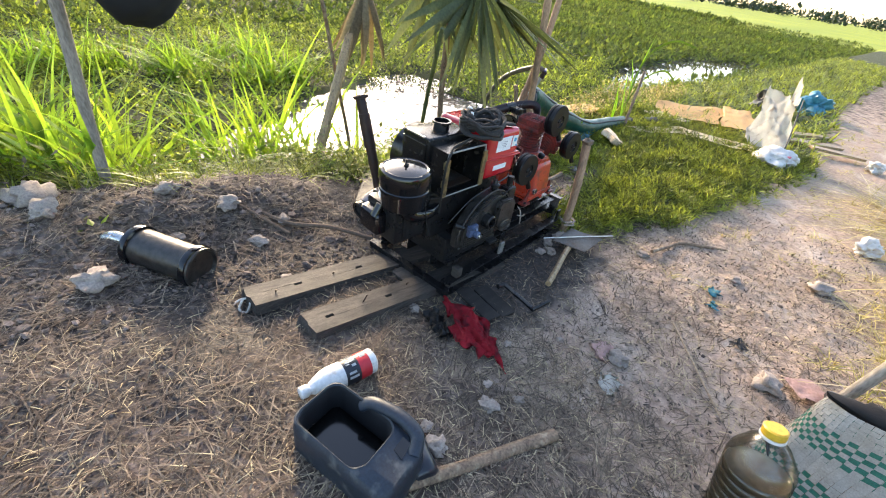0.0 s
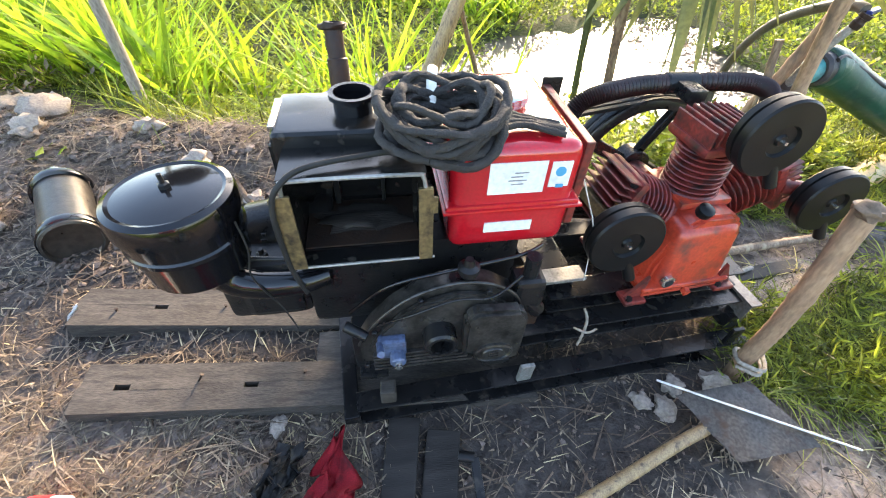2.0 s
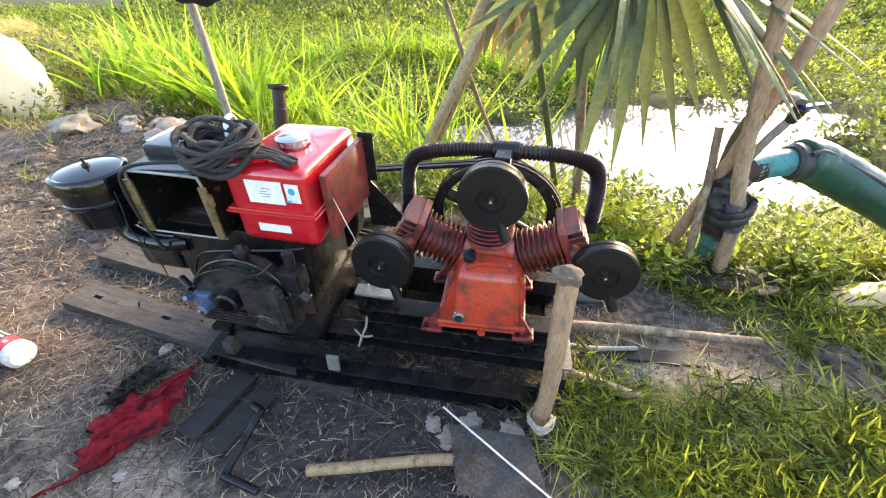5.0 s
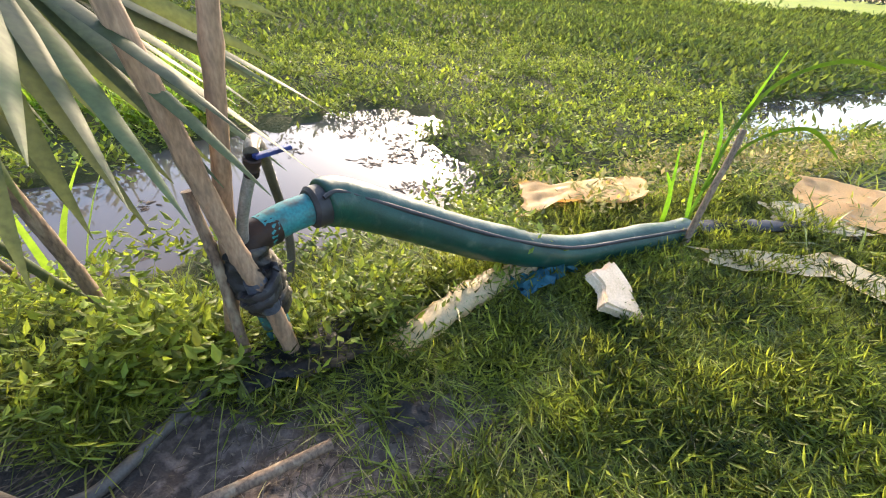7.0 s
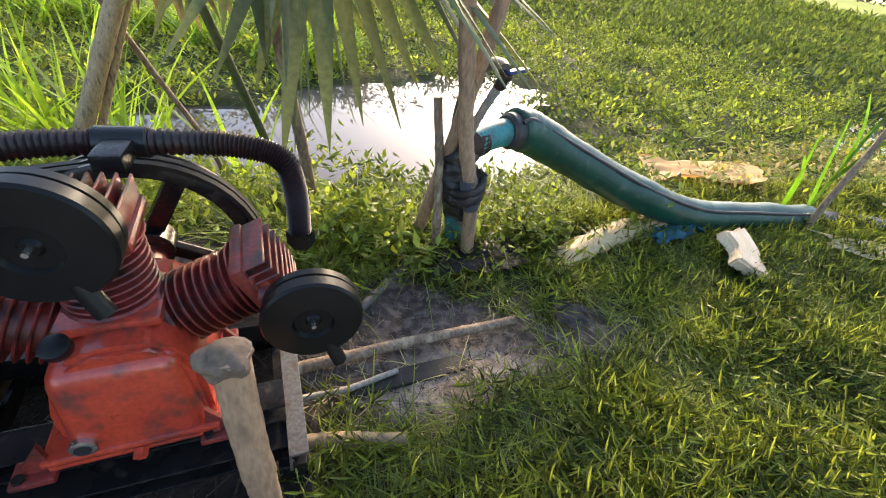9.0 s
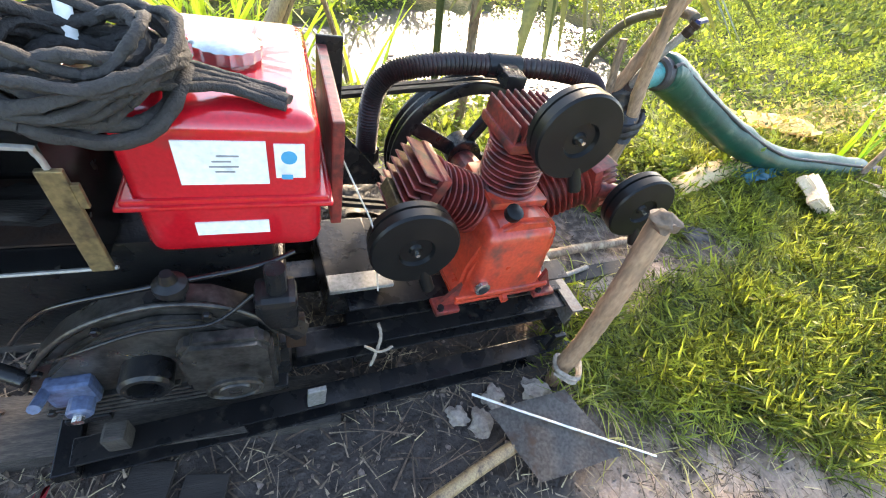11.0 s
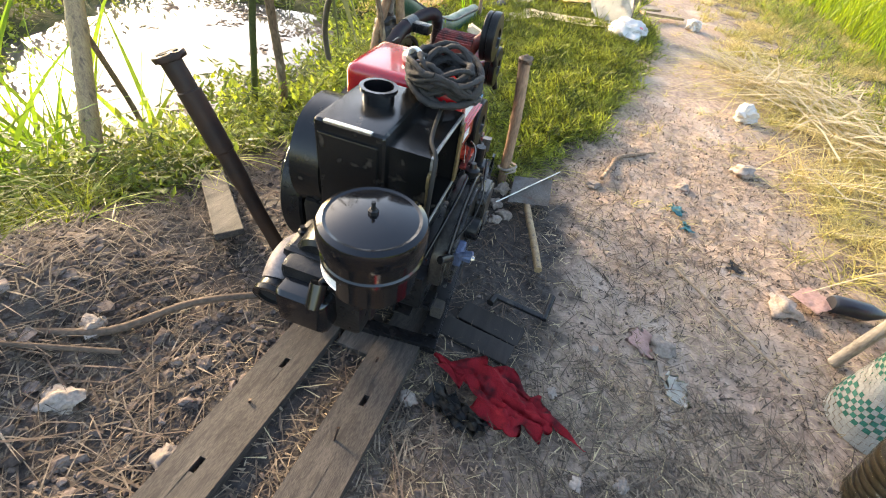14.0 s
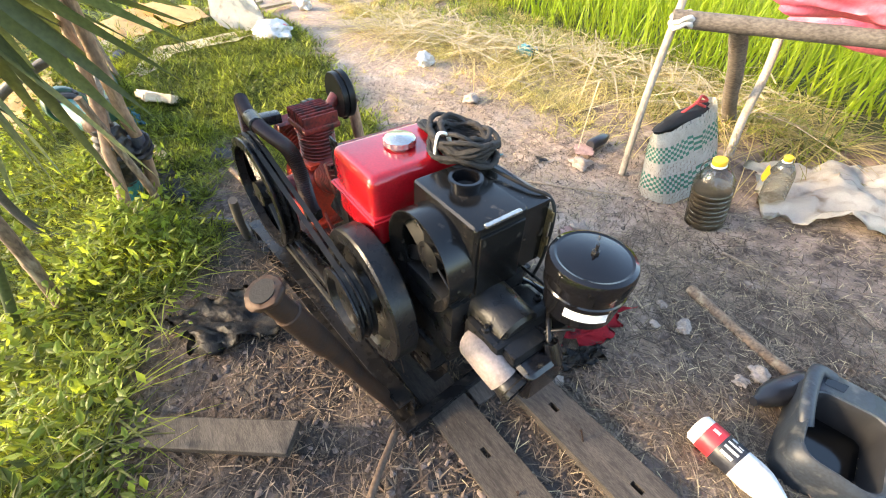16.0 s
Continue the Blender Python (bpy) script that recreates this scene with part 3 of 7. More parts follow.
def oily(x, y):
    # a is the oil stain; b to g darken further soil in that colour
    a = 1.15 * math.exp(-((x - 0.85) / 0.6) ** 4 - ((y + 0.11) / 0.37) ** 4)
    b = 0.95 * math.exp(-((x + 0.1) / 0.6) ** 2 - ((y - 0.3) / 0.36) ** 2)
    c = 0.9 * math.exp(-((x - 0.9) / 0.7) ** 2 - ((y - 0.6) / 0.3) ** 2)
    d = 0.95 * math.exp(-((x + 0.5) / 0.5) ** 2 - ((y - 0.35) / 0.32) ** 2)
    e = 0.7 * math.exp(-((x - 0.3) / 0.6) ** 2 - ((y - 0.75) / 0.3) ** 2)
    f = 0.9 * math.exp(-((x - 1.5) / 0.4) ** 2 - ((y - 0.62) / 0.24) ** 2)
    g = 0.75 * math.exp(-((x + 0.75) / 0.42) ** 2 - ((y - 0.12) / 0.32) ** 2)
    return max(a, b, c, d, e, f, g)


def axis(lo, hi, step, a, b, grow=1.13):
    mid = list(np.arange(lo, hi + 1e-6, step))
    out, x, d = [], hi, step
    while x < b:
        d *= grow
        x += d
        out.append(x)
    inn, x, d = [], lo, step
    while x > a:
        d *= grow
        x -= d
        inn.append(x)
    return inn[::-1] + mid + out


def build_ground():
    xs, ys = axis(-1.6, 2.6, 0.027, -900, 1200), axis(-1.5, 1.9, 0.027, -900, 900)
    verts, w = [], {"grass": [], "path": [], "oil": [], "rice": []}
    for y in ys:
        for x in xs:
            verts.append((x, y, height(x, y)))
            w["grass"].append(grassy(x, y))
            w["path"].append(pathy(x, y))
            w["oil"].append(oily(x, y))
            w["rice"].append(max(smoothstep(44, 47, x), smoothstep(60, 64, y), smoothstep(-4.5, -6, y)))
    nx = len(xs)
    quads = [(j * nx + i, j * nx + i + 1, (j + 1) * nx + i + 1, (j + 1) * nx + i) for j in range(len(ys) - 1) for i in range(nx - 1)]
    g = raw_mesh("ground", verts, quads, GROUND, "bare trodden earth bank with oil stains and grassy soil", "ground", kind="structure")
    for k, vals in w.items():
        a = g.data.attributes.new(k, "FLOAT", "POINT")
        a.data.foreach_set("value", np.asarray(vals, np.float32))
    return g


build_ground()
bm = bmesh.new()
bmesh.ops.create_grid(bm, x_segments=2, y_segments=2, size=1)
for v in bm.verts:
    v.co = Vector((10 + v.co.x * 36, 24 + v.co.y * 24, WATER_Z))
tagged(part("water", bm, WATER), "still murky pond water mirroring the bright sky", "water", kind="structure")


def far_trees():
    """The wooded line along the far edge of the fields."""
    rnd = np.random.RandomState(3)
    c, s = [], []
    for i in range(240):
        a = rnd.uniform(-0.75, 1.9)
        r = rnd.uniform(230, 280)
        hgt = rnd.uniform(2.5, 6) * (1.5 if a > 0.3 else 0.8)
        k = 70
        c.append(np.stack([r * math.cos(a) + rnd.normal(0, 3, k), r * math.sin(a) + rnd.normal(0, 3, k), np.abs(rnd.normal(0.35, 0.25, k)) * hgt], 1))
        s.append(rnd.uniform(0.8, 2.2, k))
    leaves("far_trees", np.concatenate(c), np.concatenate(s), BUSH, "hazy dark line of far trees", "trees", aspect=0.8, tilt=1.4)


far_trees()



def about(x, y, z=0.0, rz=0.0, ry=0.0):
    c = Matrix.Translation((x, y, z))
    return c @ pose(0, 0, 0, 0, ry, rz) @ c.inverted()


# ---- timber planks under the skid ----
def plank(x0, x1, y0, y1, slots, label):
    z0, z1 = 0.066, 0.12
    mid = (y0 + y1) / 2
    b = box((x0, y0, z0), (x1, mid - 0.008, z1), 0)
    box((x0, mid + 0.008, z0), (x1, y1, z1), 0, b)
    a = x0
    for s in slots:
        box((a, mid - 0.008, z0), (s - 0.018, mid + 0.008, z1), 0, b)
        a = s + 0.018
    box((a, mid - 0.008, z0), (x1, mid + 0.008, z1), 0, b)
    bmesh.ops.remove_doubles(b, verts=b.verts[:], dist=1e-5)
    for v in b.verts:
        v.co.z += 0.004 * noise.noise(v.co * 6)
        if abs(v.co.x - x0) < 1e-4:
            v.co.x += 0.02 * noise.noise(v.co * 31)
    t = thing("timber_plank", LEVEL @ Vector((x0, mid, z0)), label, "plank", "planks under the engine")
    part("board", b, PLANK, t, m=LEVEL)
    return t


near_plank = plank(-0.41, 0.80, -0.07, 0.065, (-0.305, 0.0), "weathered timber plank with slots and a bent nail")
far_plank = plank(-0.52, 0.80, 0.195, 0.335, (-0.306, 0.015), "weathered grey timber plank with oval slots under the engine skid")
for p, (x, y), lean in ((near_plank, (-0.135, 0.012), 0.018), (near_plank, (0.13, 0.03), 0.006), (far_plank, (-0.42, 0.25), 0.004), (far_plank, (-0.13, 0.27), 0.003)):
    b = rod((x, y, 0.112), (x + lean, y - 0.004, 0.12 + 0.004 + lean * 1.7), 0.0028, seg=8)
    lathe([(0.005, 0), (0.005, 0.002)], frame_along((x + lean, y - 0.004, 0.123 + lean * 1.7), (x + lean * 1.4, y, 0.14 + lean * 1.8)), 8, b)
    part("nail", b, RUST, p, "rusty bent nail", m=LEVEL)
# a loose plank end on the far bank
b = box((-0.29, -0.05, 0), (0.29, 0.05, 0.026), 0.005)
solo("plank_offcut", b, PLANK, (0.54, 0.945, 0.05), "short weathered plank lying on the loose soil", "plank", m=pose(0.54, 0.945, 0.045, 0, 10, 50))

# ---- steel skid ----
SK = about(0.3, -0.1, 0.1, 6, 2.2)
skid = thing("steel_skid", (0.3, 0.1, 0.05), "black oily welded steel skid frame under engine and compressor", "skid", rz=6)


def channel(x0, x1, y, z0, z1, w=0.05, out=-1, t=0.006):
    """A C-section rail along x, open to one side."""
    b = box((x0, y, z1 - t), (x1, y + w, z1), 0.0015)
    box((x0, y, z0), (x1, y + w, z0 + t), 0.0015, b)
    yy = y + w - t if out < 0 else y
    return box((x0, yy, z0 + t), (x1, yy + t, z1 - t), 0, b)


part("lower_rail", channel(0.30, 1.52, -0.105, 0.01, 0.085, 0.055), STEEL, skid, m=SK)
part("lower_rail", channel(0.30, 1.52, 0.385, 0.03, 0.16, 0.055, 1), STEEL, skid, m=SK)
part("upper_rail", channel(0.72, 1.50, -0.03, 0.145, 0.20, 0.06), STEEL, skid, m=SK)
part("upper_rail", channel(0.72, 1.50, 0.33, 0.145, 0.20, 0.05, 1), STEEL, skid, m=SK)
part("compressor_rail", channel(0.84, 1.48, 0.02, 0.215, 0.275, 0.07), STEEL, skid, m=SK)
part("compressor_rail", channel(0.84, 1.48, 0.26, 0.215, 0.275, 0.06, 1), STEEL, skid, m=SK)
part("engine_bed", channel(0.33, 0.86, 0.0, 0.10, 0.17, 0.06), STEEL, skid, m=SK)
part("engine_bed", channel(0.33, 0.86, 0.22, 0.10, 0.17, 0.06, 1), STEEL, skid, m=SK)
part("cross_bar", box((0.265, -0.108, 0.028), (0.305, 0.445, 0.062), 0.003), STEEL, skid, m=SK)
part("cross_bar", box((1.455, -0.05, 0.09), (1.515, 0.44, 0.144), 0.003), STEEL, skid, m=SK)
part("cross_bar", box((0.86, -0.02, 0.09), (0.91, 0.39, 0.142), 0.003), STEEL, skid, m=SK)
for x, y in ((0.755, -0.10), (1.44, -0.10), (1.1, 0.39), (1.44, 0.39), (0.755, 0.39)):
    part("upright_plate", box((x - 0.02, y, 0.085), (x + 0.02, y + 0.012, 0.155), 0.002), GALV if x < 0.8 and y < 0 else STEEL, skid, m=SK)
part("end_plate", box((1.478, -0.06, 0.203), (1.518, 0.38, 0.211), 0.001), BLADE, skid, "bare worn steel flat bar", m=SK)
part("end_plate", box((1.478, -0.06, 0.145), (1.484, 0.0, 0.2025), 0.001), BLADE, skid, m=SK)
part("battery_plate", box((0.80, 0.07, 0.19), (0.93, 0.30, 0.30), 0.004), STEEL, skid, m=SK)
part("plate_edge", box((0.80, 0.05, 0.302), (0.95, 0.10, 0.312), 0.002), GALV, skid, "pale worn angle iron", m=SK)

# ---- diesel engine ----
EN = about(0.36, 0.1, 0, 2)
engine = thing("diesel_engine", (0.40, 0.12, 0.17), "black single-cylinder diesel engine with red fuel tank, oily and worn", "engine", rz=2)
b = box((0.22, 0.03, 0.30), (0.69, 0.29, 0.54), 0.02)
part("engine_block", b, CAST, engine, m=EN, smooth=40)
part("crankcase", box((0.30, -0.03, 0.165), (0.70, 0.30, 0.304), 0.015), CAST, engine, m=EN, smooth=40)
part("cylinder_block", box((0.04, 0.04, 0.33), (0.224, 0.24, 0.50), 0.02), CAST, engine, m=EN, smooth=40)
# hopper: main body with filler neck, pressed ribs on its end
b = box((0.218, 0.072, 0.54), (0.474, 0.238, 0.772), 0.014, segments=3)
front = min((f for f in b.faces if f.normal.y < -0.9), key=lambda f: -f.calc_area())
bmesh.ops.inset_region(b, faces=[front], thickness=0.006)
for v in front.verts:
    v.co = Vector((0.2425 if v.co.x < 0.35 else 0.4695, v.co.y, 0.5515 if v.co.z < 0.65 else 0.7375))
deep = bmesh.ops.extrude_discrete_faces(b, faces=[front])["faces"][0]
for v in deep.verts:
    v.co.y = 0.172
hopper = part("water_hopper", b, HOPPER, engine, "black sheet water hopper with worn edges", m=EN, smooth=35)
for y in (0.125, 0.185):
    part("pressed_rib", box((0.2125, y - 0.004, 0.60), (0.222, y + 0.004, 0.70), 0.003), HOPPER, hopper, m=EN)
part("end_plate", box((0.211, 0.085, 0.56), (0.219, 0.225, 0.745), 0.003), HOPPER, hopper, m=EN)
part("bare_edge", box((0.214, 0.10, 0.766), (0.226, 0.21, 0.7735), 0.002), CHROME, hopper, "shiny scratched edge", m=EN)
b = lathe([(0.036, 0), (0.036, 0.025), (0.043, 0.027), (0.043, 0.036), (0.034, 0.036), (0.031, 0.0)], EN @ pose(0.362, 0.154, 0.77), 32, cap=False)
part("filler_neck", b, BLACKPAINT, hopper, "black filler neck, cap missing", smooth=40)
# flat disc in the neck; the dark of the empty hopper is its colour
part("filler_well", lathe([(0.030, 0), (0.030, 0.004)], EN @ pose(0.362, 0.154, 0.7725), 24), CLOTH_HOLE_BLACK, hopper)
# open radiator box in front
rad = part("radiator_box", box((0.2445, 0.02, 0.5525), (0.4675, 0.165, 0.556), 0), RUST, engine, "empty black radiator box, cover and core missing", m=EN)
for lo, hi in (((0.236, -0.022, 0.738), (0.476, 0.074, 0.744)), ((0.236, -0.022, 0.545), (0.476, 0.074, 0.551)), ((0.236, -0.022, 0.551), (0.242, 0.074, 0.738)), ((0.470, -0.022, 0.551), (0.476, 0.074, 0.738))):
    part("side_panel", box(lo, hi, 0), HOPPER, rad, m=EN)
b = box((0.224, -0.030, 0.548), (0.252, -0.0225, 0.715), 0.002)
box((0.217, -0.029, 0.60), (0.2245, -0.023, 0.63), 0.001, b)
box((0.217, -0.029, 0.68), (0.2245, -0.023, 0.71), 0.001, b)
part("side_flange", b, FLANGE, rad, "bare brassy flange", m=EN)
b = box((0.462, -0.030, 0.548), (0.488, -0.0225, 0.715), 0.002)
box((0.4875, -0.029, 0.66), (0.496, -0.023, 0.695), 0.001, b)
part("side_flange", b, FLANGE, rad, "bare brassy flange", m=EN)
part("top_rim", tube([(0.240, -0.024, 0.715), (0.243, -0.024, 0.736), (0.262, -0.024, 0.742), (0.45, -0.024, 0.742), (0.470, -0.024, 0.736), (0.474, -0.024, 0.715)], 0.004, 6, 4), GALV, rad, m=EN, smooth=60)
part("bottom_rim", rod((0.225, -0.026, 0.548), (0.492, -0.026, 0.55), 0.003, seg=6), GALV, rad, m=EN)
part("core_strip", box((0.30, 0.150, 0.558), (0.312, 0.166, 0.735), 0.002), CAST, rad, m=EN)
part("core_strip", box((0.40, 0.150, 0.558), (0.408, 0.166, 0.735), 0.002), CAST, rad, m=EN)
part("oily_grit", lump((0.17, 0.09, 0.018), 91, 3, 0.7, pose(0.355, 0.10, 0.557)), DARKWOOD, rad, "oily grit in the box's bottom", m=EN, smooth=60)
part("cable", tube([(0.47, 0.03, 0.76), (0.30, 0.0, 0.755), (0.245, -0.03, 0.742), (0.222, -0.035, 0.69), (0.222, -0.03, 0.56), (0.235, -0.02, 0.47)], 0.005, 8, 8), RUBBER, engine, "black cable", m=EN, smooth=60)
# cooling fan shroud behind the hopper, and the flywheel
b = lathe([(0.135, 0), (0.140, 0.0), (0.140, 0.075), (0.135, 0.075), (0.110, 0.05), (0.110, 0.045)], EN @ pose(0.352, 0.232, 0.612, -90), 40, cap=False)
part("fan_shroud", b, HOPPER, engine, smooth=40)
part("fan_hub", lathe([(0.02, 0), (0.045, 0.01), (0.045, 0.04), (0.02, 0.05)], EN @ pose(0.352, 0.235, 0.612, -90), 20), CAST, engine, smooth=40)
for k in range(6):
    part("fan_blade", box((-0.02, 0.0, 0.04), (0.02, 0.006, 0.125), 0.002), CAST, engine, m=EN @ pose(0.352, 0.262, 0.612) @ pose(0, 0, 0, 0, 60 * k, 0) @ pose(0, 0, 0, 0, 0, 25))
fw = EN @ pose(0.50, 0.345, 0.415, -90)
b = lathe([(0.03, -0.03), (0.055, -0.03), (0.06, 0.012), (0.15, 0.016), (0.165, 0.0), (0.208, 0.0), (0.214, 0.006), (0.214, 0.062), (0.208, 0.068), (0.17, 0.068), (0.155, 0.045), (0.07, 0.04), (0.06, 0.075), (0.03, 0.075)], fw, 56)
part("flywheel", b, CAST, engine, "heavy black cast flywheel", smooth=35)
b = lathe([(0.04, 0.07), (0.095, 0.07), (0.118, 0.074), (0.118, 0.08), (0.104, 0.089), (0.118, 0.098), (0.118, 0.104), (0.104, 0.113), (0.118, 0.122), (0.118, 0.128), (0.09, 0.13), (0.08, 0.11), (0.04, 0.11)], fw, 48)
part("drive_pulley", b, CAST, engine, smooth=30)
# timing gear cover: stepped casting with a raised rim, a door, a round boss and cooling ribs
outline = [(0.325, 0.268), (0.325, 0.345), (0.352, 0.40), (0.40, 0.458), (0.455, 0.498), (0.53, 0.520), (0.60, 0.508), (0.655, 0.468), (0.682, 0.415), (0.682, 0.29), (0.664, 0.262)]
cover = part("gear_cover", prism(outline, 0.03, 0.074, 0.006, m=upright()), GREYCAST, engine, "grey-black cast gear cover smeared with oil", m=EN, smooth=30)
inner = [(0.505 + (x - 0.505) * 0.86, 0.385 + (z - 0.385) * 0.85) for x, z in outline]
part("raised_face", prism(inner, 0.072, 0.090, 0.005, m=upright()), GREYCAST, cover, m=EN, smooth=30)
part("cover_rim", tube([(x, -0.076, z) for x, z in outline[1:9]], 0.0045, 8, 5), GREYCAST, cover, m=EN, smooth=60)
door = [(0.545, 0.345), (0.545, 0.452), (0.565, 0.474), (0.662, 0.466), (0.678, 0.44), (0.678, 0.30), (0.64, 0.285), (0.60, 0.30)]
part("cover_door", prism(door, 0.088, 0.122, 0.008, m=upright()), GREYCAST, cover, m=EN, smooth=30)
part("round_cover", lathe([(0.040, 0), (0.040, 0.008), (0.035, 0.010), (0.033, 0.006), (0.024, 0.007), (0.022, 0.011), (0.0, 0.011)], EN @ pose(0.612, -0.1195, 0.335, 90) @ Matrix.Diagonal((1.1, 0.8, 1, 1)), 28, cap=False), GREYCAST, cover, smooth=35)
for dz in (-0.008, 0.0, 0.008):
    part("cast_bar", box((0.602, -0.1325, 0.334 + dz), (0.622, -0.130, 0.338 + dz), 0), GREYCAST, cover, m=EN)
for k in range(5):
    part("cooling_rib", box((0.352, -0.100, 0.274 + 0.013 * k), (0.575 - 0.012 * k, -0.088, 0.280 + 0.013 * k), 0.0015), GREYCAST, cover, m=EN)
part("breather", lathe([(0.014, 0), (0.014, 0.022), (0.022, 0.024), (0.022, 0.036), (0.012, 0.042), (0.008, 0.056)], EN @ pose(0.555, -0.06, 0.512), 16), CAST, cover, "greasy breather cap", smooth=40)
part("lever_shaft", rod((0.30, -0.065, 0.405), (0.345, -0.085, 0.385), 0.012, seg=12, bevel=0.002), CAST, cover, m=EN, smooth=40)
b = lathe([(0.036, 0), (0.036, 0.045), (0.031, 0.05), (0.024, 0.05), (0.024, 0.01)], EN @ pose(0.496, -0.08, 0.385, 90), 28, cap=False)
part("crank_socket", b, CAST, cover, "open starting-crank socket", smooth=35)
# black plug paints the shade deep inside the socket
part("socket_bore", lathe([(0.0235, 0.012), (0.0235, 0.014)], EN @ pose(0.496, -0.08, 0.385, 90), 24), CLOTH_HOLE_BLACK, cover)
b = box((0.365, -0.112, 0.335), (0.425, -0.085, 0.392), 0.008)
rod((0.405, -0.10, 0.352), (0.405, -0.135, 0.350), 0.017, seg=16, bm=b, bevel=0.003)
rod((0.37, -0.10, 0.38), (0.372, -0.14, 0.40), 0.008, seg=10, bm=b)
part("fuel_cock", b, BLUEPART, cover, "blue-grey metal fuel cock", m=EN)
part("cock_screw", rod((0.405, -0.13, 0.35), (0.405, -0.145, 0.349), 0.008, seg=8), CHROME, cover, m=EN)
for x, z in outline[::2] + [(0.4, 0.28), (0.5, 0.28)]:
    cx, cz = 0.505, 0.38
    part("bolt", lathe([(0.007, 0), (0.007, 0.006), (0.005, 0.008)], EN @ pose(x + (cx - x) * 0.06, -0.083, z + (cz - z) * 0.08, 90), 6), CAST, cover)
part("fuel_line", tube([(0.36, -0.07, 0.40), (0.43, -0.11, 0.475), (0.52, -0.11, 0.51), (0.60, -0.095, 0.49), (0.66, -0.08, 0.53)], 0.003, 8, 8), CAST, engine, "thin bent metal fuel line", m=EN, smooth=60)
part("fuel_line", tube([(0.31, -0.02, 0.39), (0.40, -0.05, 0.50), (0.52, -0.055, 0.535), (0.66, -0.04, 0.545), (0.72, -0.01, 0.54)], 0.0042, 8, 8), BLACKPAINT, engine, m=EN, smooth=60)
b = box((0.655, -0.08, 0.42), (0.72, -0.02, 0.50), 0.012)
rod((0.69, -0.05, 0.49), (0.69, -0.05, 0.55), 0.016, seg=12, bm=b)
rod((0.69, -0.06, 0.43), (0.72, -0.06, 0.39), 0.02, seg=12, bm=b)
part("injection_pump", b, CAST, engine, "greasy injection pump", m=EN)
part("rusty_bracket", box((0.695, -0.06, 0.33), (0.73, -0.05, 0.43), 0.002), RUST, engine, m=EN)
part("oil_cap", rod((0.53, -0.06, 0.49), (0.53, -0.06, 0.52), 0.014, seg=8), CAST, engine, m=EN)
for x0 in (0.31, 0.62):
    part("mounting_foot", box((x0, -0.06, 0.165), (x0 + 0.07, 0.31, 0.182), 0.003), CAST, engine, m=EN)
# head end: rocker cover, exhaust elbow, air pipe
b = box((-0.01, 0.10, 0.36), (0.10, 0.23, 0.47), 0.025, segments=3)
rod((0.0, 0.13, 0.45), (0.03, 0.13, 0.50), 0.02, seg=12, bm=b)
part("rocker_cover", b, BLACKPAINT, engine, m=EN, smooth=35)
part("cylinder_head", box((0.08, 0.03, 0.34), (0.21, 0.26, 0.505), 0.018), CAST, engine, m=EN)
part("cylinder_barrel", rod((0.10, 0.165, 0.475), (0.30, 0.17, 0.505), 0.072, seg=28, bevel=0.01), CAST, engine, m=EN, smooth=40)
part("exhaust_elbow", tube([(0.17, 0.25, 0.43), (0.13, 0.258, 0.442), (0.09, 0.26, 0.438), (0.05, 0.254, 0.42)], lambda t: 0.043 - 0.004 * t, 18, 6, flat=1.15), SILVER, engine, "pale heat-bleached exhaust elbow", m=EN, smooth=50)
part("exhaust_mouth", lathe([(0.036, 0), (0.038, 0.004), (0.040, 0.03), (0.044, 0.034), (0.043, 0.046), (0.030, 0.046), (0.029, 0.02)], EN @ frame_along((0.052, 0.253, 0.421), (-0.03, 0.246, 0.405)), 24, cap=False), CAST, engine, "open black exhaust flange", smooth=40)
# disc closing the flange, coloured black for the shade inside the elbow
part("exhaust_bore", lathe([(0.03, 0.035), (0.03, 0.038)], EN @ frame_along((0.052, 0.253, 0.421), (-0.03, 0.246, 0.405)), 20), CLOTH_HOLE_BLACK, engine)
part("injector_line", tube([(0.06, 0.12, 0.50), (0.02, 0.09, 0.53), (0.03, 0.05, 0.50), (0.12, 0.03, 0.53), (0.26, 0.02, 0.52)], 0.005, 8, 6), CAST, engine, m=EN, smooth=60)
part("injector", lathe([(0.014, 0), (0.014, 0.03), (0.009, 0.034), (0.009, 0.055)], EN @ pose(0.06, 0.12, 0.455, 0, -20, 0), 10), CAST, engine, smooth=40)
for y in (0.06, 0.11, 0.20, 0.24):
    part("head_nut", lathe([(0.012, 0), (0.012, 0.014), (0.006, 0.016), (0.006, 0.026)], EN @ pose(0.145, y, 0.500), 6), CAST, engine)
part("push_rod_tube", tube([(0.02, 0.14, 0.48), (0.07, 0.10, 0.52), (0.11, 0.05, 0.50), (0.13, 0.02, 0.42)], 0.008, 8, 6), CAST, engine, m=EN, smooth=60)
part("air_elbow", tube([(0.075, 0.02, 0.545), (0.085, 0.015, 0.50), (0.13, 0.012, 0.475), (0.21, 0.02, 0.462), (0.27, 0.04, 0.46)], lambda t: 0.034 - 0.007 * t, 18, 6), BLACKPAINT, engine, "glossy black intake elbow", m=EN, smooth=50)
# oil-bath air cleaner
ac = (0.057, 0.008, 0.0)
b = lathe([(0.04, 0.535), (0.075, 0.538), (0.088, 0.552), (0.093, 0.60), (0.096, 0.618), (0.1, 0.622), (0.1, 0.63), (0.097, 0.634), (0.099, 0.672)], Matrix.Translation(ac), 48)
cleaner = part("air_cleaner_bowl", b, BLACKPAINT, engine, "glossy black oil-bath air cleaner", smooth=30)
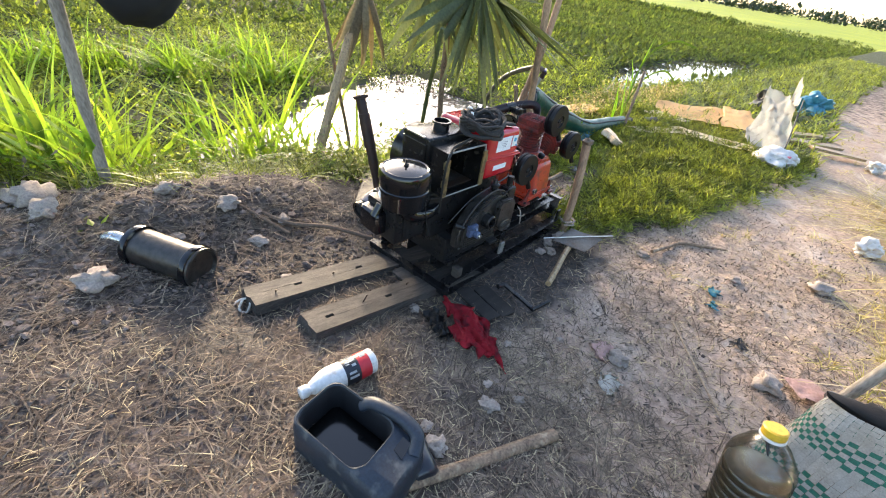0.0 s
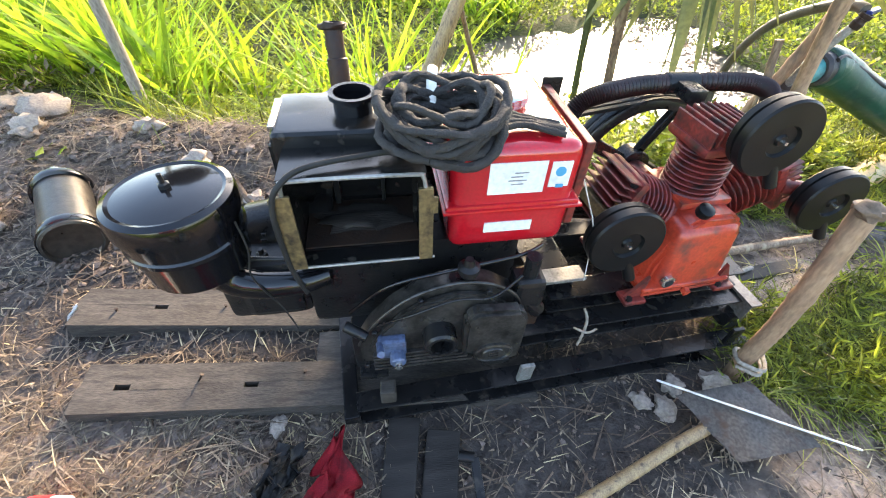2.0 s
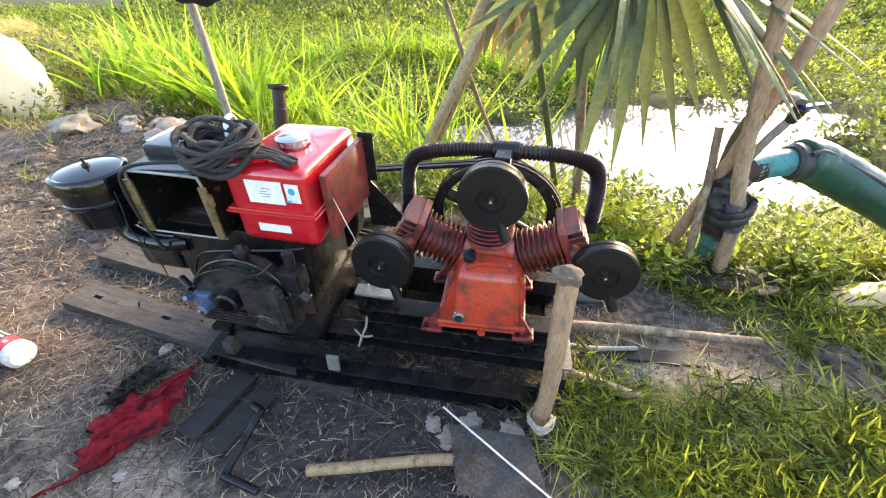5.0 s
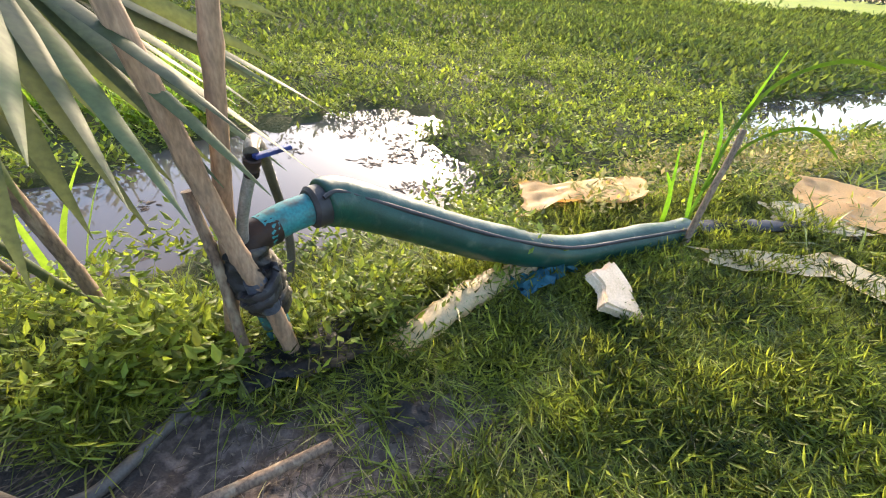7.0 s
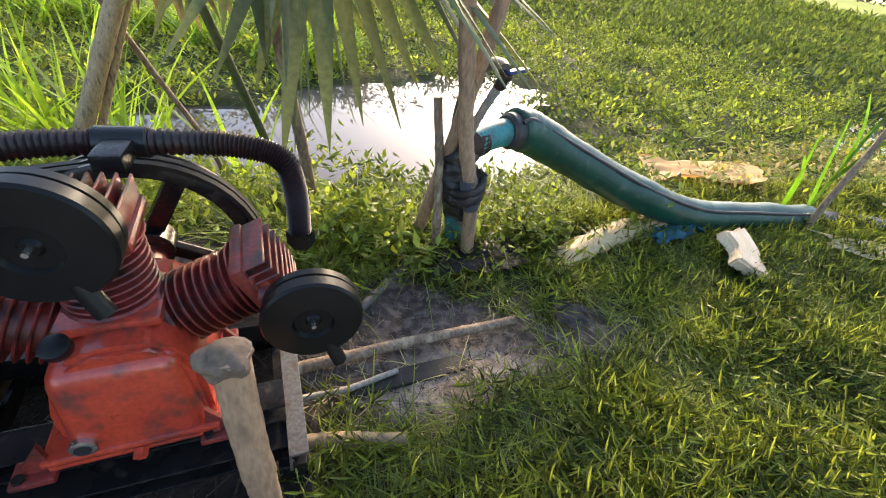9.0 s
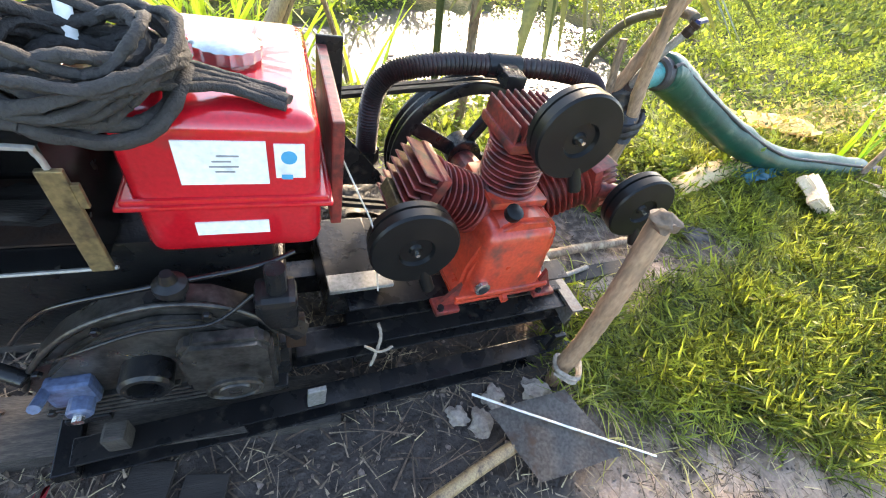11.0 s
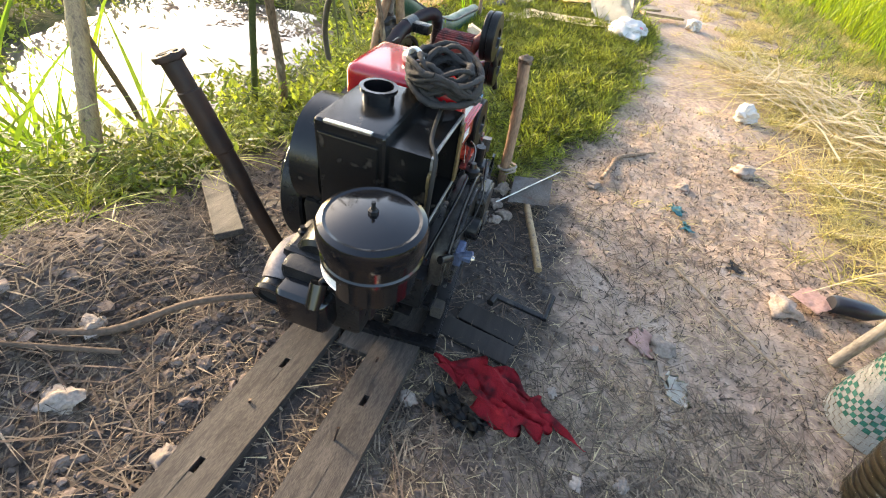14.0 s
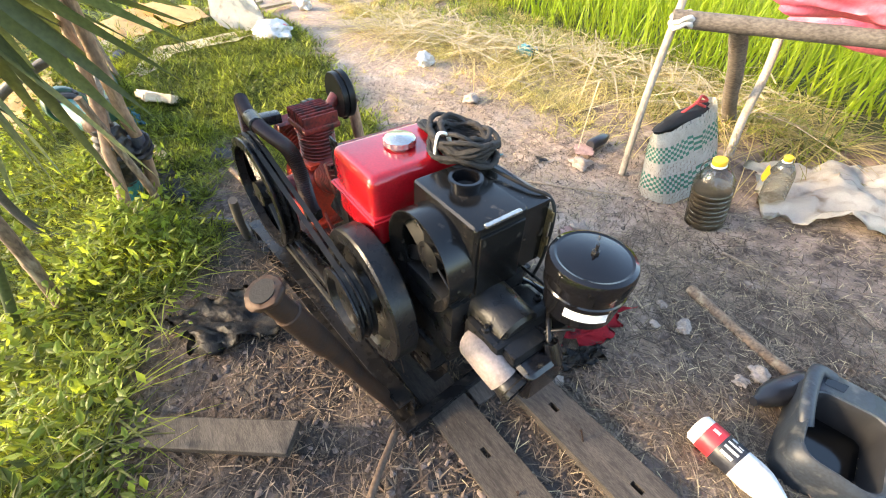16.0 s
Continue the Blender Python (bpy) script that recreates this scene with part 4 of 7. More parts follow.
b = lathe([(0.099, 0.664), (0.104, 0.666), (0.104, 0.694), (0.100, 0.704), (0.090, 0.709), (0.084, 0.707), (0.06, 0.712), (0.03, 0.716), (0.0, 0.717)], Matrix.Translation(ac), 48, cap=False)
part("cleaner_lid", b, BLACKPAINT, cleaner, "domed black lid", smooth=30)
b = rod((0.057, 0.008, 0.715), (0.057, 0.008, 0.742), 0.004, seg=8)
lathe([(0.010, 0), (0.010, 0.008), (0.006, 0.010)], Matrix.Translation((0.057, 0.008, 0.716)), 6, b)
part("wing_nut", b, CAST, cleaner)
b = lathe([(0.0997, 0.59), (0.0975, 0.592), (0.0975, 0.615), (0.0997, 0.617)], Matrix.Translation(ac), 48, cap=False)
bmesh.ops.delete(b, geom=[f for f in b.faces if not (f.calc_center_median().x < 0.03 and f.calc_center_median().y > 0.03)], context="FACES")
part("cleaner_sticker", b, WHITE, cleaner, "small torn white and red sticker")
part("wire_clip", tube([(0.155, -0.02, 0.66), (0.162, -0.03, 0.60), (0.15, -0.03, 0.53), (0.18, -0.02, 0.42), (0.2, -0.03, 0.36)], 0.002, 6, 6), RUBBER, engine, "thin hanging wire", smooth=60)

# fuel tank
b = box((0.520, 0.0, 0.536), (0.768, 0.33, 0.768), 0.03, segments=5)
for v in b.verts:
    k = 1 - 0.035 * abs((v.co.z - 0.65) / 0.118)
    v.co.x = 0.644 + (v.co.x - 0.644) * k
tank = part("fuel_tank", b, RED, engine, "glossy red fuel tank with seam and labels", m=EN, smooth=40)
b = box((0.508, -0.012, 0.636), (0.780, 0.342, 0.643), 0.003)
box((0.514, -0.006, 0.630), (0.774, 0.336, 0.650), 0.004, b)
part("tank_seam", b, RED, tank, m=EN)
part("front_label", box((0.590, -0.0022, 0.672), (0.695, 0.002, 0.738), 0), WHITE, tank, "white paper label with faded print", m=EN)
part("quality_label", box((0.704, -0.0022, 0.682), (0.742, 0.002, 0.735), 0), WHITE, tank, "small white label with a round blue mark", m=EN)
part("lower_label", box((0.592, -0.0022, 0.580), (0.688, 0.002, 0.604), 0), WHITE, tank, "narrow white label", m=EN)
b = lathe([(0.010, 0), (0.010, 0.0012)], EN @ pose(0.722, -0.0022, 0.715, 90), 24)
box((0.715, -0.0034, 0.690), (0.729, -0.0023, 0.697), 0, b, 1)
part("blue_mark", b, BLUEINK, tank)
for k, (x0, x1) in enumerate(((0.632, 0.655), (0.626, 0.660), (0.630, 0.652), (0.636, 0.662))):
    part("print_bar", box((x0, -0.0034, 0.692 + 0.008 * k), (x1, -0.0024, 0.694 + 0.008 * k), 0), GREYINK, tank, m=EN)
b = lathe([(0.035, 0), (0.036, 0.01), (0.046, 0.010), (0.046, 0.026), (0.040, 0.031), (0.0, 0.034)], Matrix.Translation((0.648, 0.176, 0.764)), 36, cap=False)
for v in b.verts:
    d = math.hypot(v.co.x - 0.648, v.co.y - 0.176)
    if d > 0.044:
        a = math.atan2(v.co.y - 0.176, v.co.x - 0.648)
        s = 1 + 0.04 * math.cos(18 * a)
        v.co.x, v.co.y = 0.648 + (v.co.x - 0.648) * s, 0.176 + (v.co.y - 0.176) * s
part("tank_cap", b, CHROME, tank, "chromed knurled filler cap", smooth=40)
part("tank_bracket", box((0.782, 0.04, 0.55), (0.80, 0.30, 0.745), 0.003), COMP, engine, "red bracket beside the tank", m=EN)
part("bracket_plate", box((0.782, 0.30, 0.60), (0.83, 0.306, 0.76), 0.002), CAST, engine, m=EN)
part("splash_plate", prism([(0.79, 0.62), (0.95, 0.43), (0.79, 0.43)], -0.30, -0.295, m=upright()), STEEL, engine, m=EN)
part("tie_wire", tube([(0.80, 0.06, 0.67), (0.83, 0.05, 0.60), (0.86, 0.04, 0.52), (0.88, 0.03, 0.36)], 0.0016, 6, 6), SACK, engine, "dirty white tie string", m=EN)
b = tube([(0.88, 0.0, 0.31), (0.885, -0.02, 0.29), (0.875, -0.04, 0.26), (0.865, -0.05, 0.225)], 0.0035, 8, 6, wob=0.25)
tube([(0.85, -0.03, 0.275), (0.88, -0.045, 0.27), (0.91, -0.035, 0.268)], 0.003, 8, 6, b, wob=0.25)
solo("string_knot", b, GREYPOLE, (0.88, -0.04, 0.25), "dirty white knotted string hanging by the compressor rail", "string")

# webbing coil lying on hopper and tank
coil = thing("webbing_coil", (0.52, 0.05, 0.77), "coil of grey-black webbing strap tied white, lying on the tank", "strap")
rnd = random.Random(5)
for k in range(15):
    pts = []
    r, ph = 0.076 + 0.022 * rnd.uniform(-1, 1), rnd.uniform(0, 6)
    for i in range(25):
        a = ph + i * 2 * math.pi / 24
        x, y = r * math.cos(a) * 1.1, r * math.sin(a) * 0.9
        sag = -0.55 * max(0, -y - 0.035) + 0.012 * math.sin(3 * a + k)
        pts.append((0.512 + x, 0.052 + y, 0.783 + 0.0042 * k + sag))
    part("strap_turn", tube(pts, 0.0068 + 0.003 * rnd.random(), 7, 3, wob=0.2, flat=0.8), ROPE, coil, smooth=60)
for o in (-0.012, -0.004, 0.005, 0.013):
    part("strap_strand", tube([(0.57, 0.03 + o, 0.80), (0.61, 0.05 + o * 1.5, 0.797 + o * 0.4), (0.66, 0.065 + o * 1.2, 0.786), (0.725, 0.045 + o * 1.6, 0.778)], 0.006, 7, 6, wob=0.2), ROPE, coil, smooth=60)
part("strap_tail", tube([(0.57, 0.03, 0.80), (0.61, 0.055, 0.795), (0.66, 0.07, 0.782), (0.73, 0.045, 0.779)], lambda t: 0.02 - 0.008 * t, 8, 6, wob=0.12, flat=0.5), ROPE, coil, smooth=60)
part("white_tie", tube([(0.498, 0.10, 0.80), (0.50, 0.115, 0.845), (0.505, 0.14, 0.85), (0.505, 0.15, 0.80)], 0.009, 8, 6, flat=0.5), WHITEPL, coil, "white plastic tie", smooth=60)

# ---- compressor ----
CO = about(1.23, 0.1, 0, 6)
comp = thing("air_compressor", (1.23, 0.2, 0.235), "dirty red three-cylinder air compressor with black filters, bolted to the skid", "compressor", rz=6)
sec = [(1.105, 0.245), (1.345, 0.245), (1.342, 0.40), (1.322, 0.452), (1.285, 0.482), (1.205, 0.486), (1.160, 0.465), (1.128, 0.41), (1.105, 0.33)]
case = part("crankcase", prism(sec, -0.36, -0.118, 0.010, m=upright()), ORANGE, comp, "orange-red crankcase, paint worn and sooty", m=CO, smooth=35)
# rounded sump bulging towards the front
b = box((1.122, 0.088, 0.250), (1.330, 0.20, 0.462), 0.034, segments=5)
for v in b.verts:
    k = max(0.0, v.co.z - 0.30) / 0.16
    v.co.x = 1.226 + (v.co.x - 1.226) * (1 - 0.14 * k * k)
    v.co.y += 0.022 * k * k
part("sump", b, ORANGE, case, m=CO, smooth=50)
part("cylinder_seat", box((1.150, 0.165, 0.478), (1.300, 0.325, 0.500), 0.008), ORANGE, case, m=CO, smooth=40)
b = box((1.080, 0.082, 0.262), (1.352, 0.37, 0.276), 0.005)
part("case_flange", b, ORANGE, case, m=CO)
b = box((1.085, 0.085, 0.244), (1.35, 0.368, 0.256), 0.004)
part("case_flange", b, ORANGE, case, m=CO)
for x in (1.06, 1.345):
    for y in (0.07, 0.30):
        b = box((x - 0.03, y, 0.232), (x + 0.035, y + 0.05, 0.246), 0.004)
        b2 = prism([(x - 0.022, 0.246), (x + 0.03, 0.246), (x + (0.03 if x < 1.2 else -0.01), 0.32)], -y - 0.03, -y - 0.02, m=upright(), bm=b)
        part("mounting_foot", b2, COMP, case, m=CO)
        part("bolt", lathe([(0.009, 0), (0.009, 0.009)], CO @ pose(x - 0.015, y + 0.012, 0.246), 6), CAST, case)
b = lathe([(0.020, 0), (0.020, 0.010), (0.014, 0.012)], CO @ pose(1.148, 0.092, 0.295, 90), 24)
sight = part("sight_glass", b, CHROME, comp, "chromed oil sight glass", smooth=40)
part("glass", lathe([(0.0125, 0.0122), (0.0125, 0.0135)], CO @ pose(1.148, 0.092, 0.295, 90), 20), CLOTH_HOLE_BLACK, sight)
part("oil_filler", lathe([(0.017, 0), (0.020, 0.006), (0.020, 0.022), (0.013, 0.026)], CO @ pose(1.175, 0.125, 0.498, 20), 18), PLASTIC, case, "black oil filler plug", smooth=40)
part("drain_plug", rod((1.22, 0.085, 0.250), (1.22, 0.07, 0.248), 0.012, seg=6), ORANGE, case, m=CO)

FILTER = [(0.0, 0), (0.083, 0.0), (0.086, 0.004), (0.086, 0.018), (0.081, 0.020), (0.081, 0.024), (0.088, 0.026), (0.088, 0.046), (0.084, 0.051), (0.060, 0.052), (0.036, 0.054), (0.032, 0.046), (0.014, 0.045), (0.010, 0.050), (0.0, 0.050)]


def cylinder(angle, top, filt):
    """One finned cylinder, leaning by angle round the crank, with its head, filter and stub."""
    m = CO @ pose(1.225, 0.245, 0.40, 0, angle, 0)
    b = rod((0, 0, 0.085), (0, 0, 0.105), 0.075, seg=24, bevel=0.004)
    rod((0, 0, 0.07), (0, 0, top - 0.055), 0.052, seg=20, bm=b)
    t = part("cylinder", b, COMP, comp, "finned red-brown cylinder caked with dirt", m=m, smooth=30)
    n = 8
    for k in range(n):
        z = 0.115 + (top - 0.18) * k / (n - 1)
        r = 0.072 if k < n - 1 else 0.078
        part("fin", lathe([(0.045, z - 0.002), (r - 0.002, z - 0.002), (r, z), (r - 0.002, z + 0.002), (0.045, z + 0.002)], None, 28), COMP, t, m=m, smooth=30)
    part("head", box((-0.075, -0.075, top - 0.06), (0.075, 0.075, top - 0.035), 0.01), COMP, t, "cylinder head with upright fins", m=m, smooth=30)
    for k in range(8):
        x = -0.066 + 0.0188 * k
        part("head_fin", box((x - 0.0025, -0.07, top - 0.037), (x + 0.0025, 0.07, top + 0.012 * math.cos(x * 18)), 0.002, None, 1), COMP, t, m=m)
    for sx in (-0.055, 0.055):
        for sy in (-0.055, 0.055):
            part("head_bolt", lathe([(0.008, 0), (0.008, 0.012)], m @ pose(sx, sy, top - 0.036), 6), CAST, t)
    # intake filter
    side = m @ Vector((0, -0.06, top - 0.04))
    d = Vector((0.04, -1, 0.02)).normalized()
    fm = frame_along(Vector(filt) - d * 0.05, Vector(filt))
    fl = part("air_filter", lathe(FILTER, fm, 48, cap=False), PLASTIC, comp, "round dusty black plastic intake filter", smooth=28)
    part("filter_stud", rod(Vector(filt) - d * 0.01, Vector(filt) + d * 0.012, 0.004, seg=8), CHROME, fl)
    part("filter_neck", tube([side, (side + Vector(filt) - d * 0.06) / 2, Vector(filt) - d * 0.045], 0.022, 14, 4), COMP, fl, smooth=50)
    out = Vector((0.35, -0.2, -0.9)).normalized()
    c = Vector(filt) - d * 0.025
    part("filter_snout", rod(c + out * 0.07, c + out * 0.125, 0.014, seg=14), PLASTIC, fl, smooth=40)


cylinder(-1, 0.285, (1.227, 0.09, 0.712))
cylinder(-66, 0.295, (0.938, 0.026, 0.50))
part("brass_plate", box((-0.05, -0.072, 0.262), (-0.02, 0.03, 0.312), 0.003), FLANGE, comp, "bare brassy plate on the cylinder head", m=CO @ pose(1.225, 0.245, 0.40, 0, -66, 0))
cylinder(66, 0.295, (1.538, 0.125, 0.501))
b = tube([(0.895, 0.40, 0.47), (0.895, 0.405, 0.52), (0.90, 0.408, 0.60), (0.925, 0.41, 0.652), (0.985, 0.415, 0.676), (1.10, 0.44, 0.684), (1.215, 0.455, 0.682)], 0.0235, 14, 22, ribs=0.10)
part("finned_pipe", b, PIPE, comp, "closely finned dirty discharge pipe", smooth=25)
b = tube([(1.215, 0.455, 0.682), (1.35, 0.45, 0.686), (1.44, 0.44, 0.68), (1.492, 0.436, 0.655), (1.508, 0.436, 0.60), (1.512, 0.44, 0.53), (1.512, 0.44, 0.47)], 0.0235, 14, 22, ribs=0.10)
part("finned_pipe", b, PIPE, comp, "closely finned dirty discharge pipe", smooth=25)
b = rod((1.17, 0.452, 0.683), (1.26, 0.452, 0.684), 0.029, seg=16, bevel=0.004)
box((1.19, 0.36, 0.665), (1.24, 0.455, 0.70), 0.006, b)
part("pipe_tee", b, CAST, comp, smooth=40)
for x in (0.895, 1.512):
    part("pipe_nut", rod((x, 0.40 if x < 1 else 0.44, 0.44), (x, 0.40 if x < 1 else 0.44, 0.475), 0.032, seg=6), CAST, comp)
part("crank_boss", rod((1.22, 0.36, 0.40), (1.22, 0.49, 0.40), 0.05, 0.035, 20), COMP, comp, m=CO)
pm = CO @ pose(1.225, 0.46, 0.415, -90)
b = lathe([(0.19, 0.0), (0.215, 0.0), (0.222, 0.004), (0.222, 0.01), (0.208, 0.02), (0.222, 0.03), (0.222, 0.036), (0.208, 0.046), (0.222, 0.056), (0.222, 0.062), (0.215, 0.064), (0.19, 0.064), (0.187, 0.032)], pm, 56, cap=False)
bmesh.ops.remove_doubles(b, verts=b.verts[:], dist=1e-6)
pulley = part("fan_pulley", b, STEEL, comp, "large spoked compressor pulley", smooth=30)
part("pulley_hub", lathe([(0.045, 0.0), (0.05, 0.004), (0.05, 0.06), (0.03, 0.064)], pm, 24), STEEL, pulley, smooth=40)
for k in range(4):
    part("spoke", box((0.04, -0.02, 0.02), (0.195, 0.02, 0.04), 0.004), STEEL, pulley, m=pm @ pose(0, 0, 0, 0, 0, 90 * k + 30) @ pose(0, 0, 0, 18, 0, 0))


def belt(y):
    """A V-belt round both pulleys."""
    a, b_ = Vector((0.498, 0, 0.415)), Vector((1.205, 0, 0.415))
    r0, r1 = 0.112, 0.216
    d = b_ - a
    L = d.length
    base = math.atan2(d.z, d.x)
    off = math.acos((r0 - r1) / L)
    pts = []
    for i in range(13):
        t = base + off + (2 * math.pi - 2 * off) * i / 12
        pts.append(a + Vector((math.cos(t), 0, math.sin(t))) * r0)
    for i in range(21):
        t = base - off + 2 * off * i / 20
        pts.append(b_ + Vector((math.cos(t), 0, math.sin(t))) * r1)
    b = bmesh.new()
    rings = []
    n = len(pts)
    for i, p in enumerate(pts):
        e = (pts[(i + 1) % n] - pts[i - 1]).normalized()
        o = Vector((e.z, 0, -e.x))
        c = Vector((p.x, y + 0.04 * (p.x - 0.5), p.z))
        rings.append([b.verts.new(c + o * u + Vector((0, w, 0))) for u, w in ((-0.006, -0.005), (-0.006, 0.005), (0.006, 0.008), (0.006, -0.008))])
    for i in range(n):
        for k in range(4):
            b.faces.new((rings[i][k], rings[i][(k + 1) % 4], rings[(i + 1) % n][(k + 1) % 4], rings[(i + 1) % n][k]))
    return b


for y in (0.438, 0.462):
    solo("drive_belt", belt(y), RUBBER, (0.85, y, 0.30), "worn black V-belt from flywheel pulley to compressor pulley", "belt", "drive belts")

# ---- loose iron by the engine ----
pipe = thing("exhaust_pipe", (0.315, 0.43, 0.05), "rusty black exhaust pipe leaning beside the skid", "pipe")
part("pipe_body", tube([(0.315, 0.425, 0.06), (0.305, 0.51, 0.31), (0.296, 0.58, 0.52), (0.284, 0.668, 0.765)], lambda t: 0.022 + 0.003 * (t > 0.55), 16, 6, wob=0.04), RUST, pipe, smooth=50)
part("sleeve", rod((0.295, 0.585, 0.53), (0.288, 0.64, 0.69), 0.029, seg=16, bevel=0.003), RUST, pipe, smooth=40)
b = lathe([(0.022, 0), (0.036, 0.002), (0.04, 0.012), (0.036, 0.018), (0.024, 0.018)], frame_along((0.284, 0.662, 0.755), (0.278, 0.70, 0.86)), 20)
for v in b.verts:
    v.co += Vector((noise.noise(v.co * 60), noise.noise(v.co * 60 + Vector((4, 0, 0))), noise.noise(v.co * 50))) * 0.006
# black disc over the solid end, painted like the shade of an open pipe
part("pipe_bore", lathe([(0.026, 0.0181), (0.026, 0.0205)], frame_along((0.284, 0.662, 0.755), (0.278, 0.70, 0.86)), 18), CLOTH_HOLE_BLACK, pipe)
part("torn_flange", b, RUST, pipe, "burnt ragged flange", smooth=50)

muf = thing("silencer_canister", (-0.68, 0.64, 0.10), "dark perforated silencer canister lying on the mound", "silencer")
p0, p1 = Vector((-0.775, 0.80, 0.185)), Vector((-0.60, 0.50, 0.175))
b = lathe([(0.03, -0.004), (0.074, 0.0), (0.084, 0.008), (0.086, 0.02), (0.081, 0.024), (0.081, 0.30), (0.087, 0.306), (0.089, 0.325), (0.086, 0.347), (0.078, 0.35), (0.074, 0.335), (0.03, 0.33)], frame_along(p0, p1), 40)
part("canister", b, material("dusty_dark_sheet", (0.05, 0.046, 0.042), 0.32, 0.7, (0.10, 0.088, 0.078), 40, 220, 0.5, 0.5, 0.003), muf, smooth=30)
for z in (0.012, 0.306):
    part("rim", lathe([(0.083, z), (0.092, z + 0.004), (0.094, z + 0.018), (0.092, z + 0.03), (0.083, z + 0.034)], frame_along(p0, p1), 40, cap=False), BLACKPAINT, muf, "black rolled rim", smooth=40)
d = (p0 - p1).normalized()
part("inlet_pipe", tube([p0 + d * -0.01, p0 + d * 0.05, p0 + d * 0.10 + Vector((-0.01, 0, 0.005)), p0 + d * 0.14 + Vector((-0.03, 0, -0.02))], 0.028, 18, 5), CHROME, muf, "dull bare inlet pipe", smooth=50)

crank = thing("starting_crank", (0.58, -0.33, 0.02), "black iron starting crank lying on oily soil", "crank handle")
part("shank", tube([(0.545, -0.222, 0.042), (0.583, -0.231, 0.042)], 0.014, 14, 3), STEEL, crank, smooth=50)
part("arm", box((-0.011, 0, -0.006), (0.011, 0.20, 0.006), 0.003), STEEL, crank, m=pose(0.587, -0.428, 0.020, 7, 0, 1))
part("grip", rod((0.58, -0.424, 0.018), (0.705, -0.437, 0.020), 0.012, seg=16, bevel=0.002), STEEL, crank, smooth=40)

hoe = thing("hoe", (1.1, -0.22, 0.02), "old hoe with steel blade and bamboo handle", "hoe")
part("handle", tube([(0.812, -0.355, 0.028), (0.95, -0.31, 0.032), (1.12, -0.25, 0.035), (1.25, -0.21, 0.03)], 0.016, 14, 6, wob=0.03), BAMBOO, hoe, smooth=50)
b = cloth([(1.17, -0.13, 0.05), (1.24, -0.315, 0.045), (1.49, -0.30, 0.04), (1.41, -0.11, 0.045)], 3, 10, 8, 0.012, 1.5, 0.004, 0.004)
part("blade", b, BLADE, hoe, "worn grey steel blade", smooth=60)

# oil-soaked boards in the dirt
for (x, y, l, w, a) in ((0.40, -0.22, 0.26, 0.085, 82), (0.50, -0.25, 0.24, 0.09, 80)):
    solo("soaked_board", box((-l / 2, -w / 2, 0), (l / 2, w / 2, 0.016), 0.004), DARKWOOD, (x, y, 0.012), "black oil-soaked board trodden into the soil", "board", "soaked boards", m=pose(x, y, height(x, y) + 0.002, 0, 3, a))
solo("timber_block", box((0.17, 0.07, 0.0), (0.26, 0.185, 0.038), 0.006), PLANK, (0.245, 0.08, 0.03), "short timber block wedged under the skid bar", "block")
solo("timber_block", box((0.36, -0.09, 0.085), (0.40, -0.05, 0.14), 0.006), PLANK, (0.38, -0.07, 0.085), "small timber wedge under the engine bed", "block")


# ---- stakes, poles and bamboo ----
def pole(name, pts, r, mat, label, category="pole", group="", nodes=0, seg=14, taper=0.85):
    """A stick through pts; nodes: how many bamboo joints."""
    def rad(t):
        k = r * (1 + (taper - 1) * t)
        if nodes:
            f = (t * nodes) % 1.0
            k *= 1 + 0.13 * max(0, 1 - min(f, 1 - f) * 14)
        return k
    p = [Vector(q) for q in pts]
    while len(p) < 5:
        p = [q for a, c in zip(p, p[1:]) for q in (a, (a + c) / 2)] + [p[-1]]
    p = [q + Vector((noise.noise(q * 4), noise.noise(q * 4 + Vector((3, 0, 0))), 0)) * r * 0.5 for q in p]
    n = 14 if nodes else 6
    b = tube(p, rad, seg, n, wob=0.035)
    return solo(name, b, mat, pts[0], label, category, group, smooth=60)


stake = pole("corner_stake", [(1.435, -0.055, -0.08), (1.438, -0.045, 0.2), (1.431, -0.012, 0.605)], 0.0235, TANPOLE, "weathered wooden stake driven in beside the skid", "stake", taper=1.12, nodes=3)
part("battered_top", lump((0.062, 0.058, 0.04), 8, 3, 0.5, pose(1.431, -0.012, 0.598)), TWIG, stake, "burred hammered top", smooth=60)
solo("stake_binding", tube([(1.40, -0.06, 0.05), (1.44, -0.10, 0.06), (1.475, -0.05, 0.055), (1.43, -0.01, 0.06), (1.40, -0.06, 0.07), (1.44, -0.1, 0.085), (1.475, -0.05, 0.08)], 0.006, 8, 6, wob=0.25), GREYPOLE, (1.43, -0.06, 0.05), "dirty pale binding round the wooden stake", "binding", smooth=60)
pole("leaning_pole", [(-0.77, 1.52, -0.1), (-0.755, 1.495, 0.1), (-0.71, 1.44, 1.0), (-0.68, 1.39, 1.75)], 0.028, GREYPOLE, "grey leaning pole on the mound")
pole("split_bamboo", [(0.41, 1.545, -0.26), (0.52, 1.59, 0.0), (0.75, 1.69, 0.5), (0.99, 1.79, 1.0), (1.25, 1.89, 1.55)], 0.037, BAMBOO, "thick dry split bamboo post at the water's edge", "bamboo post", nodes=6)
pole("split_bamboo", [(0.49, 1.60, -0.26), (0.60, 1.64, 0.05), (0.80, 1.73, 0.52), (1.05, 1.83, 1.1)], 0.018, BAMBOO, "thin bamboo strip beside the bamboo post", "bamboo post", nodes=5)
